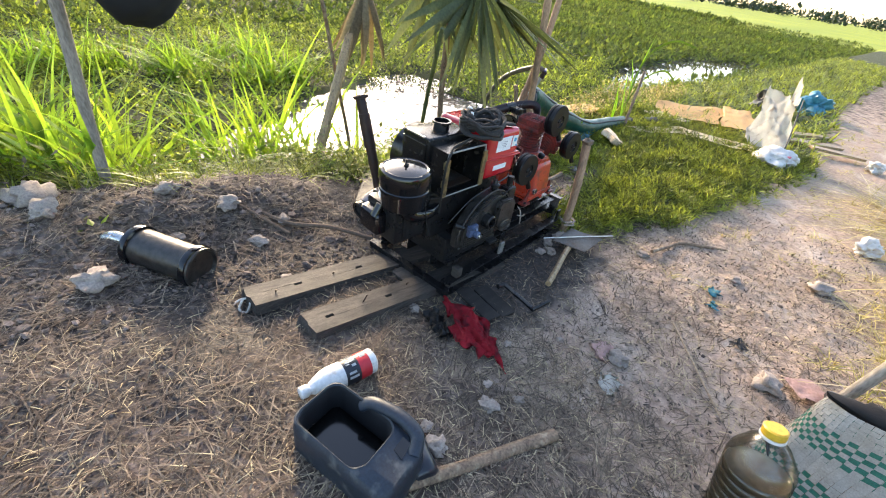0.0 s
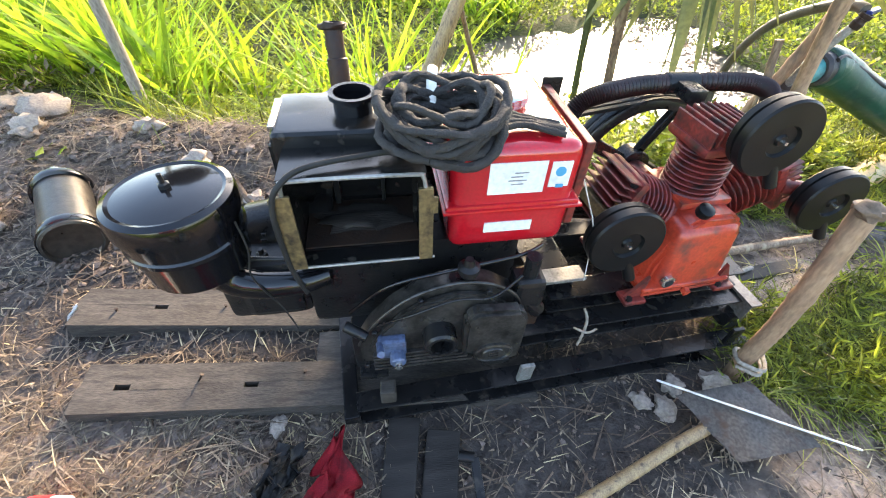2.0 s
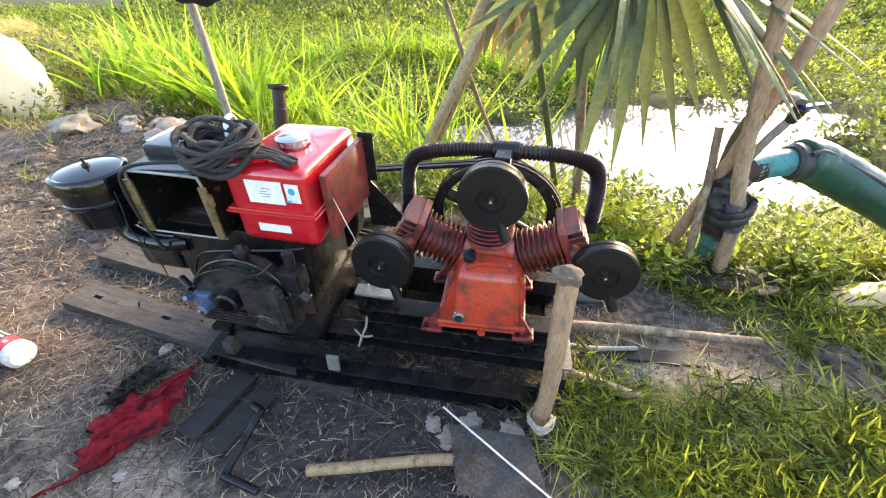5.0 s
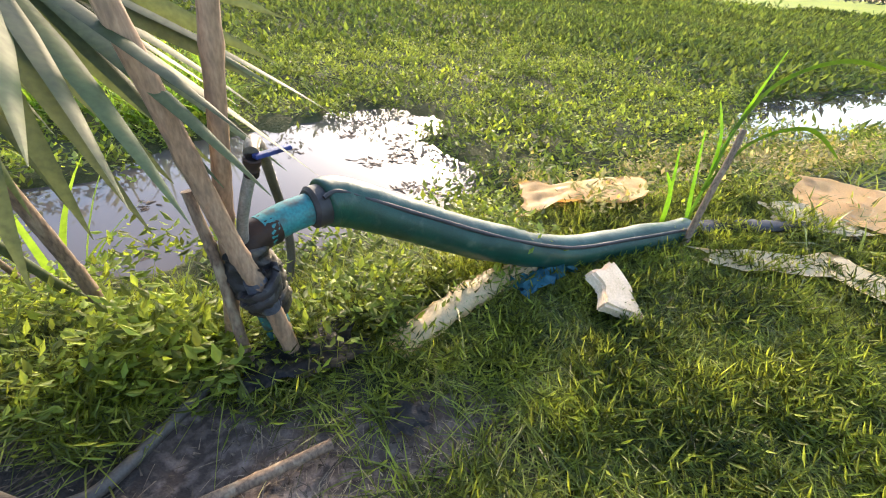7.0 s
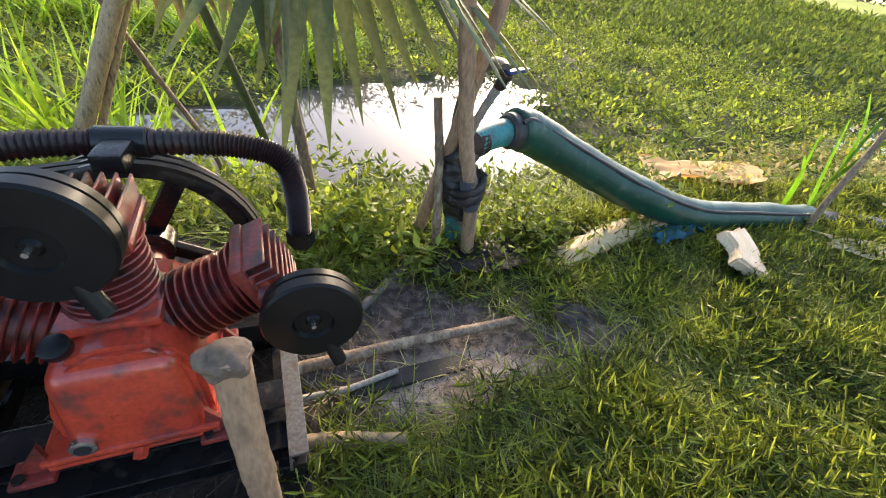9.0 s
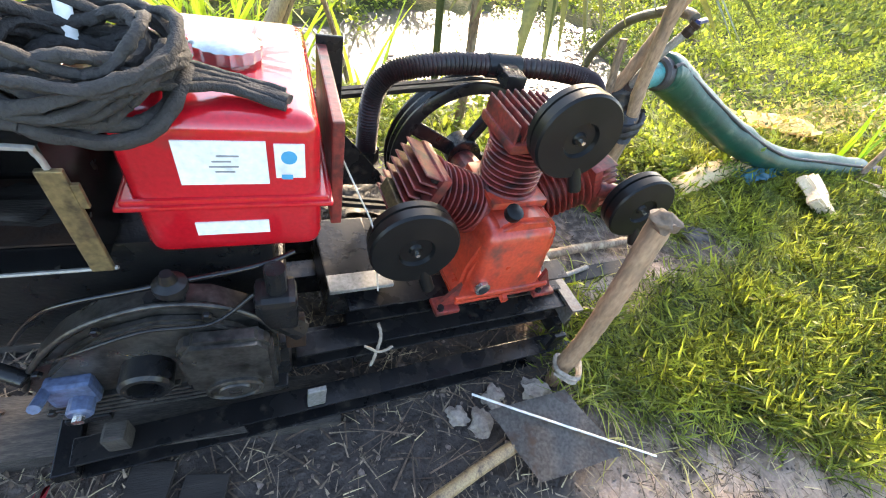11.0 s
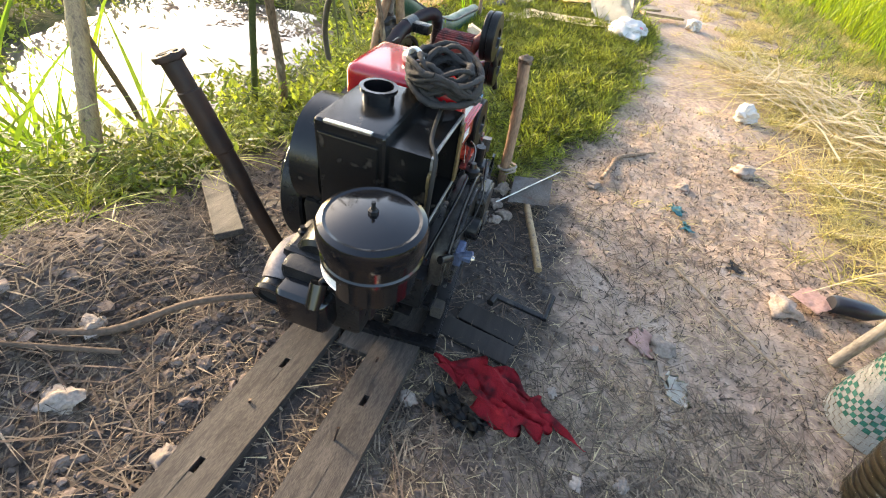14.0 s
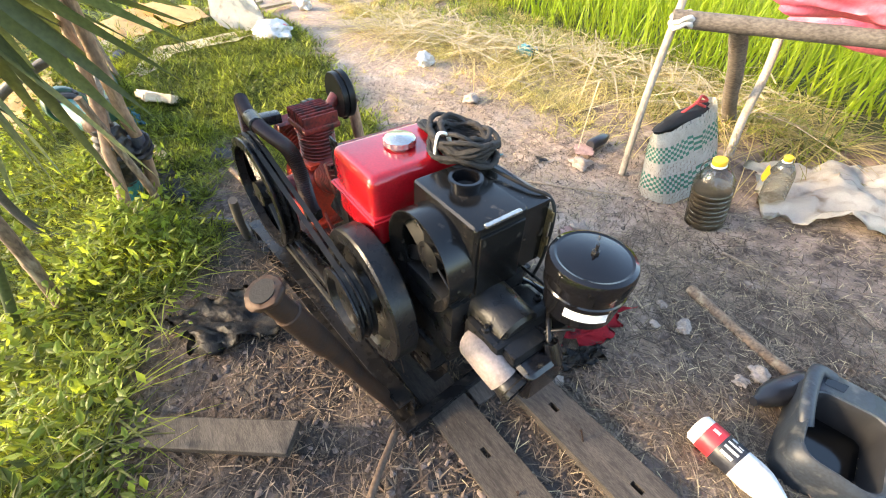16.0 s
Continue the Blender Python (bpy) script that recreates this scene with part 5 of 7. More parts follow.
pole("thin_stick", [(1.07, 1.98, -0.34), (1.0, 1.93, 0.0), (0.83, 1.80, 0.5), (0.67, 1.70, 1.0), (0.52, 1.6, 1.4)], 0.014, BARK, "thin dark stick standing in the water's edge", "stick")
pole("prop_pole", [(1.545, 1.37, -0.18), (1.51, 1.34, 0.2), (1.46, 1.31, 0.6), (1.42, 1.275, 1.0), (1.37, 1.22, 1.65)], 0.024, BARK, "brown pole holding up the palm leaves", "pole", nodes=4)
pole("prop_pole", [(2.19, 0.935, -0.2), (2.152, 0.902, 0.0), (2.10, 0.868, 0.3), (2.062, 0.87, 0.5), (1.97, 0.86, 1.0), (1.85, 0.83, 1.65)], 0.029, TANPOLE, "tan bark pole tied across the pump riser", "pole", "tied poles", nodes=7)
pole("prop_pole", [(1.94, 1.07, -0.2), (1.96, 1.05, 0.0), (2.01, 0.99, 0.35), (2.05, 0.95, 0.55), (2.11, 0.905, 1.0), (2.19, 0.905, 1.6)], 0.027, TANPOLE, "pale pole tied to the pump riser", "pole", "tied poles", nodes=5)
pole("prop_pole", [(2.02, 0.88, -0.16), (2.005, 0.92, 0.15), (1.985, 0.96, 0.45), (1.97, 0.985, 0.62)], 0.018, BARK, "short dark pole tied to the pump riser", "pole", "tied poles", nodes=3)
pole("palm_stalk", [(1.46, 1.57, -0.22), (1.41, 1.48, 0.0), (1.31, 1.30, 0.5), (1.2, 1.11, 1.0)], 0.018, PALM, "long green palm stalk standing in the bank", "palm stalk")
pole("hose_stake", [(4.215, 0.93, -0.06), (4.32, 0.975, 0.33), (4.433, 1.023, 0.60)], 0.018, BARK, "short brown stake beside the hose", "stake")
# bamboo lying on the bare earth behind the compressor
pole("ground_bamboo", [(1.42, 0.385, 0.015), (1.80, 0.445, 0.012), (2.21, 0.50, 0.0)], 0.019, BARK, "grey-brown pole lying on bare earth", "pole", "poles on the ground", nodes=4)
pole("ground_bamboo", [(1.44, 0.165, 0.02), (1.58, 0.16, 0.02), (1.74, 0.135, 0.01)], 0.022, BAMBOO, "short bamboo length lying on bare earth", "bamboo", "poles on the ground", nodes=3)
pole("ground_bamboo", [(1.46, 0.29, 0.015), (1.60, 0.30, 0.02), (1.76, 0.345, 0.012)], 0.010, GREYPOLE, "thin grey stick lying on bare earth", "stick", "poles on the ground")
solo("trodden_board", box((-0.19, -0.03, 0), (0.19, 0.03, 0.014), 0.004), DARKWOOD, (1.80, 0.335, 0.0), "dark flat board half buried in earth", "board", m=pose(1.80, 0.335, height(1.80, 0.335) + 0.002, 0, 2, 8))
pole("ground_stick", [(-0.50, -0.71, 0.125), (-0.2, -0.80, 0.075), (0.086, -0.895, 0.05)], 0.019, BARK, "dark stick lying beside the oil can", "stick", taper=1.2)
pole("ground_stick", [(1.13, -0.92, 0.02), (0.92, -1.1, 0.025), (0.70, -1.29, 0.03)], 0.006, STRAW, "thin pale stalk on the path", "stick")
pole("ground_stick", [(0.14, -1.26, 0.04), (-0.12, -1.27, 0.055), (-0.40, -1.24, 0.08)], 0.007, STRAW, "thin pale stalk on the path", "stick")
pole("ground_stick", [(1.70, -0.55, 0.02), (2.0, -0.62, 0.02), (2.25, -0.85, 0.0)], 0.012, BARK, "dark twig beside the path", "stick")
pole("ground_stick", [(1.14, -0.08, 0.05), (1.35, -0.20, 0.055), (1.58, -0.32, 0.05)], 0.0032, WHITEPL, "thin pale stick lying over the hoe blade", "stick")
pole("root", [(-0.62, 1.02, 0.20), (-0.26, 0.91, 0.155), (-0.11, 0.73, 0.115), (0.08, 0.63, 0.085), (0.24, 0.46, 0.05)], 0.013, TWIG, "dark brown root on the loose soil", "root", seg=8)
pole("root", [(-0.50, 1.28, 0.19), (-0.40, 1.10, 0.235), (-0.31, 0.94, 0.20), (-0.14, 0.66, 0.10)], 0.009, TWIG, "thin root over the mound", "root", seg=8)
pole("ground_stick", [(-0.26, 0.72, 0.105), (-0.33, 0.56, 0.085), (-0.42, 0.50, 0.085)], 0.007, TWIG, "broken twig on the loose soil", "stick", seg=8)

# ---- pump riser and hose ----
riser = thing("pump_riser", (2.12, 0.98, -0.2), "teal pump riser pipe wrapped in black tape between tied poles", "pump pipe")
part("pipe", tube([(2.16, 1.02, -0.22), (2.12, 0.995, 0.05), (2.09, 0.98, 0.25), (2.09, 0.985, 0.36)], 0.047, 20, 6), HOSEBLUE, riser, smooth=50)
part("elbow", tube([(2.088, 0.978, 0.24), (2.08, 0.972, 0.36), (2.085, 0.975, 0.42), (2.12, 0.995, 0.445), (2.17, 1.02, 0.45)], 0.055, 20, 6, wob=0.03), RUST, riser, "rusty brown elbow", smooth=50)
part("neck", tube([(2.13, 1.0, 0.448), (2.21, 1.045, 0.46), (2.32, 1.085, 0.468)], 0.055, 20, 4), HOSEBLUE, riser, smooth=50)
part("valve_pipe", tube([(2.075, 0.955, 0.42), (2.085, 0.935, 0.52), (2.11, 0.91, 0.62), (2.135, 0.885, 0.70)], 0.016, 14, 5), GALV, riser, "dull zinc valve pipe", smooth=50)
valve = part("valve_body", lathe([(0.016, 0), (0.024, 0.004), (0.026, 0.03), (0.022, 0.036), (0.022, 0.05), (0.028, 0.052), (0.028, 0.07), (0.02, 0.072), (0.02, 0.06)], frame_along((2.135, 0.885, 0.69), (2.15, 0.865, 0.77)) @ Matrix.Scale(0.8, 4), 20), RUST, riser, "worn brass ball valve", smooth=35)
part("lever", box((-0.01, 0.0, -0.006), (0.01, 0.11, 0.006), 0.003), LEVER, valve, "dark blue valve lever", m=pose(2.15, 0.875, 0.745, 0, 0, -60))
part("grey_tape", tube([(2.118, 0.872, 0.245), (2.100, 0.868, 0.30), (2.086, 0.869, 0.37)], 0.0335, 18, 5, wob=0.04), GREYTAPE, riser, "grey tape round the pole", smooth=60)
for i in range(2):
    part("tie_strap", tube([(2.10 + 0.05 * math.cos(a), 0.90 + 0.072 * math.sin(a), 0.33 - 0.03 * i + 0.03 * math.cos(a)) for a in np.linspace(0, 2 * math.pi, 13)], 0.014, 8, 3, wob=0.3, flat=1.6), TAPE, riser, "grey-black tie round pole and riser", smooth=60)
b = tube([(2.120, 0.990, 0.14), (2.105, 0.982, 0.22), (2.088, 0.974, 0.30), (2.078, 0.968, 0.38), (2.085, 0.972, 0.435)], lambda t: 0.058 + 0.024 * math.sin(math.pi * min(1, t * 1.1)), 30, 12, wob=0.05)
for v in b.verts:
    e = Vector((v.co.x * 18, v.co.y * 18, v.co.z * 42))
    v.co += Vector((noise.noise(e), noise.noise(e + Vector((7, 0, 0))), 0.5 * noise.noise(e * 0.7))) * 0.016
part("plastic_wrap", b, FILM, riser, "crumpled black plastic wrapping", smooth=70)
part("tape_tail", cloth([(2.10, 0.86, 0.40), (2.15, 0.88, 0.38), (2.14, 0.86, 0.24), (2.10, 0.85, 0.22)], 2, 6, 10, 0.02, 4, 0.003, 0.02), TAPE, riser)
b = cloth([(1.98, 0.74, 0.0), (2.42, 0.80, 0.0), (2.36, 1.0, 0.0), (1.99, 0.96, 0.0)], 11, 24, 16, 0.03, 2.2, 0.004, 0.06, base=lambda x, y: height(x, y) + 0.035)
solo("black_film", b, FILM, (2.15, 0.93, -0.14), "crumpled black plastic film round the riser's foot", "plastic film", smooth=70)
b = cloth([(0.82, 0.62, 0.03), (1.12, 0.66, 0.0), (1.17, 1.0, 0.0), (0.88, 0.92, 0.02)], 17, 24, 20, 0.05, 3, 0.003, 0.06, base=lambda x, y: height(x, y) + 0.008)
solo("black_film", b, FILM, (1.0, 0.8, 0.02), "crumpled black plastic film on the ground", "plastic film", smooth=70)

hose = thing("lay_flat_hose", (2.4, 1.09, 0.3), "green canvas water hose lying from the riser over the grass", "hose")


def hose_r(t):
    return 0.090 - 0.012 * t - 0.014 * max(0, 1 - t * 30)


HP = [(2.335, 1.088, 0.468), (2.385, 1.105, 0.466), (2.48, 1.11, 0.425), (2.75, 1.09, 0.305), (3.05, 1.06, 0.18), (3.30, 1.035, 0.10), (3.50, 1.02, 0.062), (3.80, 1.02, 0.045), (4.10, 1.03, 0.02), (4.36, 1.05, -0.005)]
b = tube(HP, hose_r, 22, 8, wob=0.02)
for v in b.verts:
    v.co += Vector((0, 0, 0.012 * noise.noise(v.co * 5)))
part("hose_skin", b, HOSE, hose, smooth=60)
part("top_seam", tube([Vector(p) + Vector((0, -0.058, hose_r(i / 9) * 0.74)) for i, p in enumerate(HP)], 0.009, 8, 8, wob=0.1), TAPE, hose, "dark stitched seam", smooth=60)
for p, q in ((HP[0], HP[1]), (HP[-2], HP[-1])):
    d = (Vector(q) - Vector(p)).normalized()
    c = Vector(p) - d * 0.012 if p == HP[0] else Vector(q) - d * 0.02
    part("hose_binding", rod(c - d * 0.04, c + d * 0.04, 0.074, seg=20, bevel=0.012), TAPE, hose, "black rubber binding", smooth=40)
b = tube([(4.34, 1.05, 0.0), (4.6, 1.02, 0.005), (4.95, 0.90, 0.01), (5.3, 0.78, 0.0)], lambda t: 0.065 - 0.01 * t, 14, 8, flat=0.45, wob=0.06)
part("flat_hose", b, TAPE, hose, "flattened dark hose end", smooth=60)

def lying(x, y, r):
    return (x, y, height(x, y) + r * 0.8)


b = tube([(1.38, 0.60, 0.30), (1.43, 0.60, 0.16), lying(1.50, 0.588, 0.022), lying(1.575, 0.575, 0.02), lying(1.65, 0.60, 0.02), lying(1.775, 0.74, 0.02), lying(1.93, 0.93, 0.02), lying(2.0, 1.04, 0.02), lying(2.10, 1.22, 0.02), (2.19, 1.42, -0.10), (2.23, 1.49, 0.02), (2.225, 1.5, 0.22), (2.20, 1.43, 0.42), (2.18, 1.28, 0.60), (2.16, 1.06, 0.72), (2.15, 0.94, 0.752), (2.145, 0.89, 0.75)], 0.0195, 14, 8)
solo("air_hose", b, GREYHOSE, (1.6, 0.6, 0.0), "grey-brown air hose lying from the compressor to the riser valve", "hose", smooth=60)

# ---- palm leaves tied to the poles ----
def palm_leaf(hub, facing, n, length, mat, label, spread=150, seed=1, droop=0.55, tilt=60):
    """A fan leaf: folded leaflets round the hub; facing: the turn of its middle leaflet; tilt: how far it hangs down."""
    leaf = thing("palm_leaf", hub, label, "palm leaf", "palm leaves")
    rr = random.Random(seed)
    part("stalk", tube([hub, Vector(hub) + Vector((0.05, 0.06, 0.25)), Vector(hub) + Vector((0.02, 0.15, 0.6))], 0.012, 8, 5), mat, leaf, smooth=60)
    for i in range(n):
        a = (i / (n - 1) - 0.5) * radians(spread)
        L = length * (0.8 + 0.25 * math.cos(a)) * rr.uniform(0.85, 1.08)
        w = 0.031 * rr.uniform(0.8, 1.25)
        b = bmesh.new()
        rows = []
        sag = droop * rr.uniform(0.6, 1.3)
        tw = rr.uniform(-0.5, 0.5)
        for k in range(8):
            t = k / 7
            y = L * t
            ww = w * (0.35 + 1.4 * t) if t < 0.42 else w * 0.94 * (1 - ((t - 0.42) / 0.58) ** 1.5) + 0.001
            z = -sag * L * t * t * 0.5
            c, s = math.cos(tw * t), math.sin(tw * t)
            f = ww * 0.35
            rows.append([b.verts.new((-ww * c, y, z - f - ww * s)), b.verts.new((0, y, z)), b.verts.new((ww * c, y, z - f + ww * s))])
        for p, q in zip(rows, rows[1:]):
            b.faces.new((p[0], p[1], q[1], q[0]))
            b.faces.new((p[1], p[2], q[2], q[1]))
        m = Matrix.Translation(hub) @ Matrix.Rotation(radians(facing), 4, "Z") @ Matrix.Rotation(radians(-tilt), 4, "X") @ Matrix.Rotation(a, 4, "Z") @ Matrix.Rotation(rr.uniform(-0.25, 0.25), 4, "X")
        part("leaflet", b, mat, leaf, m=m, smooth=80)
    return leaf


palm_leaf((1.587, 1.211, 1.24), 182, 19, 0.80, PALM, "green fan palm leaf hanging from the prop pole", 165, 1, 0.22, 66)
palm_leaf((1.36, 1.40, 1.26), 190, 17, 0.64, PALM, "green fan palm leaf hanging over the water", 160, 2, 0.3, 64)
palm_leaf((1.50, 1.10, 1.27), 262, 11, 0.78, PALM, "green fan palm leaf hanging beside the tied poles", 110, 7, 0.2, 72)
palm_leaf((1.70, 1.10, 1.18), 248, 13, 0.72, PALM, "yellowing fan palm leaf reaching towards the field", 95, 5, 0.2, 34)
palm_leaf((1.02, 1.75, 1.16), 185, 12, 0.55, DEADPALM, "dry grey palm leaf hanging from the bamboo post", 60, 3, 0.5, 82)

# added leaves above the view, held by nothing, to shade the left soil
for i, (x, y, z, turn) in enumerate(((0.35, 2.6, 1.75, 200), (-0.3, 2.9, 1.9, 60), (0.40, 2.0, 1.6, 190), (-0.8, 2.5, 1.8, 180))):
    palm_leaf((x, y, z), turn, 18, 0.72, PALM, "fan palm leaf added out of view to shade the bank", 300, 20 + i, 0.25, 14)

# a dark sack hanging from the leaning pole
b = lump((0.46, 0.30, 0.62), 4, 4, 0.12)
solo("hanging_sack", b, CLOTH_HOLE_BLACK, (-0.45, 1.22, 1.0), "black cloth bag hanging from the grey pole", "bag", m=pose(-0.45, 1.22, 1.27, 0, 0, 20), smooth=80)

# ---- sheets, sacks and litter along the bank ----
def sheet(name, corners, mat, label, category, seed, relief=0.05, nx=28, ny=16, freq=4.0, group=""):
    c = [Vector((x, y, height(x, y) + 0.085 + (z or 0))) for x, y, z in corners]
    b = cloth(c, seed, nx, ny, relief * 0.7, freq * 0.28, 0.004, 0.12, wrinkle=0.25)
    mid = sum(c, Vector()) / 4
    return solo(name, b, mat, mid, label, category, group, smooth=70)


sheet("tan_sheet", [(3.55, 1.58, 0.02), (4.43, 1.42, 0.05), (4.75, 1.72, 0.10), (3.75, 1.92, 0.14)], SHEET, "tan plastic sheet lying in the grass by the water", "plastic sheet", 3, 0.09)
sheet("tan_sheet", [(5.30, 0.95, -0.01), (5.75, 0.30, -0.01), (6.8, 0.50, 0.03), (5.8, 1.28, 0.04)], SHEET, "tan plastic sheet beside the hose end", "plastic sheet", 6, 0.09)
b = tube([(2.50, 0.80, -0.03), (2.75, 0.90, -0.005), (3.0, 0.99, 0.0), (3.32, 1.06, 0.0)], lambda t: 0.058 + 0.02 * t, 14, 8, flat=0.6, wob=0.12)
solo("rolled_tan_sheet", b, SHEET, (2.9, 0.95, -0.1), "rolled tan plastic strip lying in the grass", "plastic sheet", smooth=60)
sheet("tan_sheet", [(5.6, 0.28, 0.02), (5.75, -0.10, 0.02), (6.9, 0.25, 0.06), (6.6, 0.62, 0.06)], SHEET, "tan plastic sheet under the white sack", "plastic sheet", 12, 0.09)
sheet("white_sheet", [(4.18, 0.92, -0.02), (4.27, 0.68, -0.02), (4.75, 0.42, -0.01), (4.95, 0.55, -0.01)], PALESHEET, "pale woven sheet folded along the hose", "woven sheet", 4, 0.035, 30, 12)
sheet("white_sheet", [(4.70, 0.46, -0.01), (4.96, 0.54, 0.0), (4.98, -0.28, 0.0), (4.70, -0.32, -0.01)], PALESHEET, "white woven sheet lying across the grass", "woven sheet", 5, 0.05, 20, 16)
sheet("white_sheet", [(5.14, 1.15, -0.01), (4.98, 0.86, -0.01), (5.52, 0.62, -0.01), (5.46, 0.98, 0.0)], PALESHEET, "white woven sheet by the hose end", "woven sheet", 8, 0.05, 16, 12)
b = prism([(-0.16, 0.0), (-0.06, 0.06), (-0.04, 0.14), (0.14, 0.13), (0.12, -0.02), (0.02, -0.14)], 0, 0.06, 0.012)
bmesh.ops.subdivide_edges(b, edges=b.edges[:], cuts=3, use_grid_fill=True)
for v in b.verts:
    v.co += Vector((noise.noise(v.co * 14), noise.noise(v.co * 14 + Vector((5, 0, 0))), noise.noise(v.co * 12 + Vector((0, 3, 0))))) * 0.018
solo("foam_block", b, FOAM, (3.46, 0.70, -0.02), "cream foam block lying in the grass", "foam block", m=pose(3.46, 0.70, 0.02, 24, 8, 20), smooth=50)
b = cloth([(3.12, 0.85, 0.0), (3.45, 0.92, 0.02), (3.40, 1.05, 0.02), (3.10, 1.0, 0.0)], 21, 14, 10, 0.07, 6, 0.003, 0.06, base=lambda x, y: height(x, y) + 0.02)
solo("teal_net", b, BLUEBAG, (3.25, 0.95, -0.05), "crumpled teal net under the hose", "net", smooth=70)
# white sack, half full, standing open
sack = thing("white_sack", (5.0, -0.42, 0.0), "crumpled white printed plastic sack standing open on the bank", "sack")
b = lump((0.50, 0.40, 0.22), 14, 4, 0.45, pose(4.75, -0.55, 0.07))
part("sack_bottom", b, SACK, sack, smooth=60)
b = cloth([(4.95, -0.55, 0.02), (5.35, -0.25, 0.02), (5.78, -0.28, 0.72), (5.28, -0.42, 0.48)], 31, 18, 24, 0.16, 1.3, 0.005, 0.08, wrinkle=0.3)
part("sack_side", b, SACK, sack, smooth=60)
b = cloth([(4.95, -0.55, 0.02), (5.2, -0.10, 0.02), (5.62, -0.05, 0.62), (5.28, -0.42, 0.48)], 33, 18, 24, 0.16, 1.3, 0.005, 0.08, wrinkle=0.3)
part("sack_side", b, SACK, sack, smooth=60)
for o in (0.0, 0.22):
    part("dark_strap", tube([(4.96 + o, -0.57 + o * 0.7, 0.06), (5.06 + o, -0.53 + o * 0.55, 0.27), (5.26 + o, -0.46 + o * 0.45, 0.50), (5.42 + o, -0.42 + o * 0.4, 0.60)], 0.012, 8, 6, wob=0.2, flat=0.6), TAPE, sack, "dark hem strap", smooth=60)
for k in range(3):
    part("print_bar", lump((0.10, 0.05, 0.02), k + 3, 2, 0.3, pose(4.66 + 0.09 * k, -0.66 + 0.03 * k, 0.155 - 0.015 * k)), REDINK, sack)
for i, (x, y, l, w, a) in enumerate(((6.3, -0.55, 1.1, 0.16, -42), (6.6, -0.45, 1.0, 0.14, -30), (6.1, -0.95, 0.6, 0.12, -60))):
    solo("weathered_board", box((-l / 2, -w / 2, 0), (l / 2, w / 2, 0.03), 0.004), BAMBOO, (x, y, 0.02), "tan board lying among the litter", "board", "boards in the litter", m=pose(x, y, height(x, y) + 0.02 + 0.015 * i, 0, 2, a))
for i, (x, y, s, mat, lab) in enumerate(((3.22, -1.52, 0.17, SACK, "crumpled white plastic ball on the path edge"), (6.0, -1.35, 0.18, SACK, "crumpled white plastic on the path edge"),
                                        (9.0, -0.2, 0.5, BLUEBAG, "crumpled teal plastic bag far along the bank"), (8.3, 0.35, 0.45, FILM, "crumpled dark plastic far along the bank"), (2.886, -2.53, 0.20, BLUEBAG, "crumpled blue plastic bag on dry grass"))):
    b = lump((s, s * 0.85, s * 0.7), 40 + i, 4, 0.7)
    solo("plastic_scrap", b, mat, (x, y, height(x, y)), lab, "plastic scrap", m=pose(x, y, height(x, y) + s * 0.28), smooth=50)

# ---- oil can, bottles and rag ----
def oil_can():
    t = thing("cut_oil_can", (-0.51, -0.55, 0.08), "grey plastic can cut open and holding black oil", "oil can")
    m = pose(-0.515, -0.555, 0.075, 0, 0, 13)
    def ring(x0, x1, y0, y1, r, z, b):
        out = []
        for cx, cy, a0 in ((x1 - r, y1 - r, 0), (x0 + r, y1 - r, 90), (x0 + r, y0 + r, 180), (x1 - r, y0 + r, 270)):
            for k in range(7):
                a = radians(a0 + 15 * k)
                q = Vector((cx + r * math.cos(a), cy + r * math.sin(a), z))
                out.append(b.verts.new(q + Vector((noise.noise(q * 22), noise.noise(q * 22 + Vector((3, 0, 0))), 0.6 * noise.noise(q * 14))) * 0.005))
        return out

    b = bmesh.new()
    rings = [ring(-0.105 + d, 0.105 - d, -0.19 + d, 0.19 - d, 0.05, z, b) for d, z in ((0.02, 0.0), (0.004, 0.008), (0.0, 0.02), (0.0, 0.12), (0.004, 0.145), (0.014, 0.158))]
    rings += [ring(-0.092 + d, 0.086 - d, -0.085 + d, 0.180 - d, 0.042, z, b) for d, z in ((-0.004, 0.163), (0.0, 0.166), (0.004, 0.162), (0.008, 0.14), (0.008, 0.01))]
    b.faces.new(rings[0][::-1])
    for p, q in zip(rings, rings[1:]):
        for k in range(28):
            b.faces.new((p[k], p[(k + 1) % 28], q[(k + 1) % 28], q[k]))
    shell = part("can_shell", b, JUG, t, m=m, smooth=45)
    # faces inside the opening take flat black instead of the can's grey
    shell.data.materials.append(CLOTH_HOLE_BLACK)
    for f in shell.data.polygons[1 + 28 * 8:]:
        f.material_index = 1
    # solid slab; the shade of a hollow is put into its black colour
    part("grip_hollow", prism([(0.01, -0.155), (0.07, -0.145), (0.075, -0.105), (0.02, -0.11)], 0.150, 0.1625, 0.004), OIL, t, "black slab coloured as a shaded hollow behind the grip", m=m)
    part("oil_pool", box((-0.083, -0.075, 0.012), (0.077, 0.171, 0.06), 0.02), OIL, t, "still black used oil", m=m)
    part("grip", tube([(0.05, -0.165, 0.15), (0.095, -0.14, 0.172), (0.105, -0.06, 0.18), (0.095, 0.03, 0.165), (0.08, 0.06, 0.14)], 0.021, 12, 6, flat=0.75), JUG, t, m=m, smooth=60)


oil_can()


wbm = frame_along((-0.275, -0.29, 0.125), (-0.54, -0.275, 0.135))
wb = thing("oil_bottle", (-0.40, -0.28, 0.09), "white plastic engine oil bottle with red and black label lying down", "bottle")
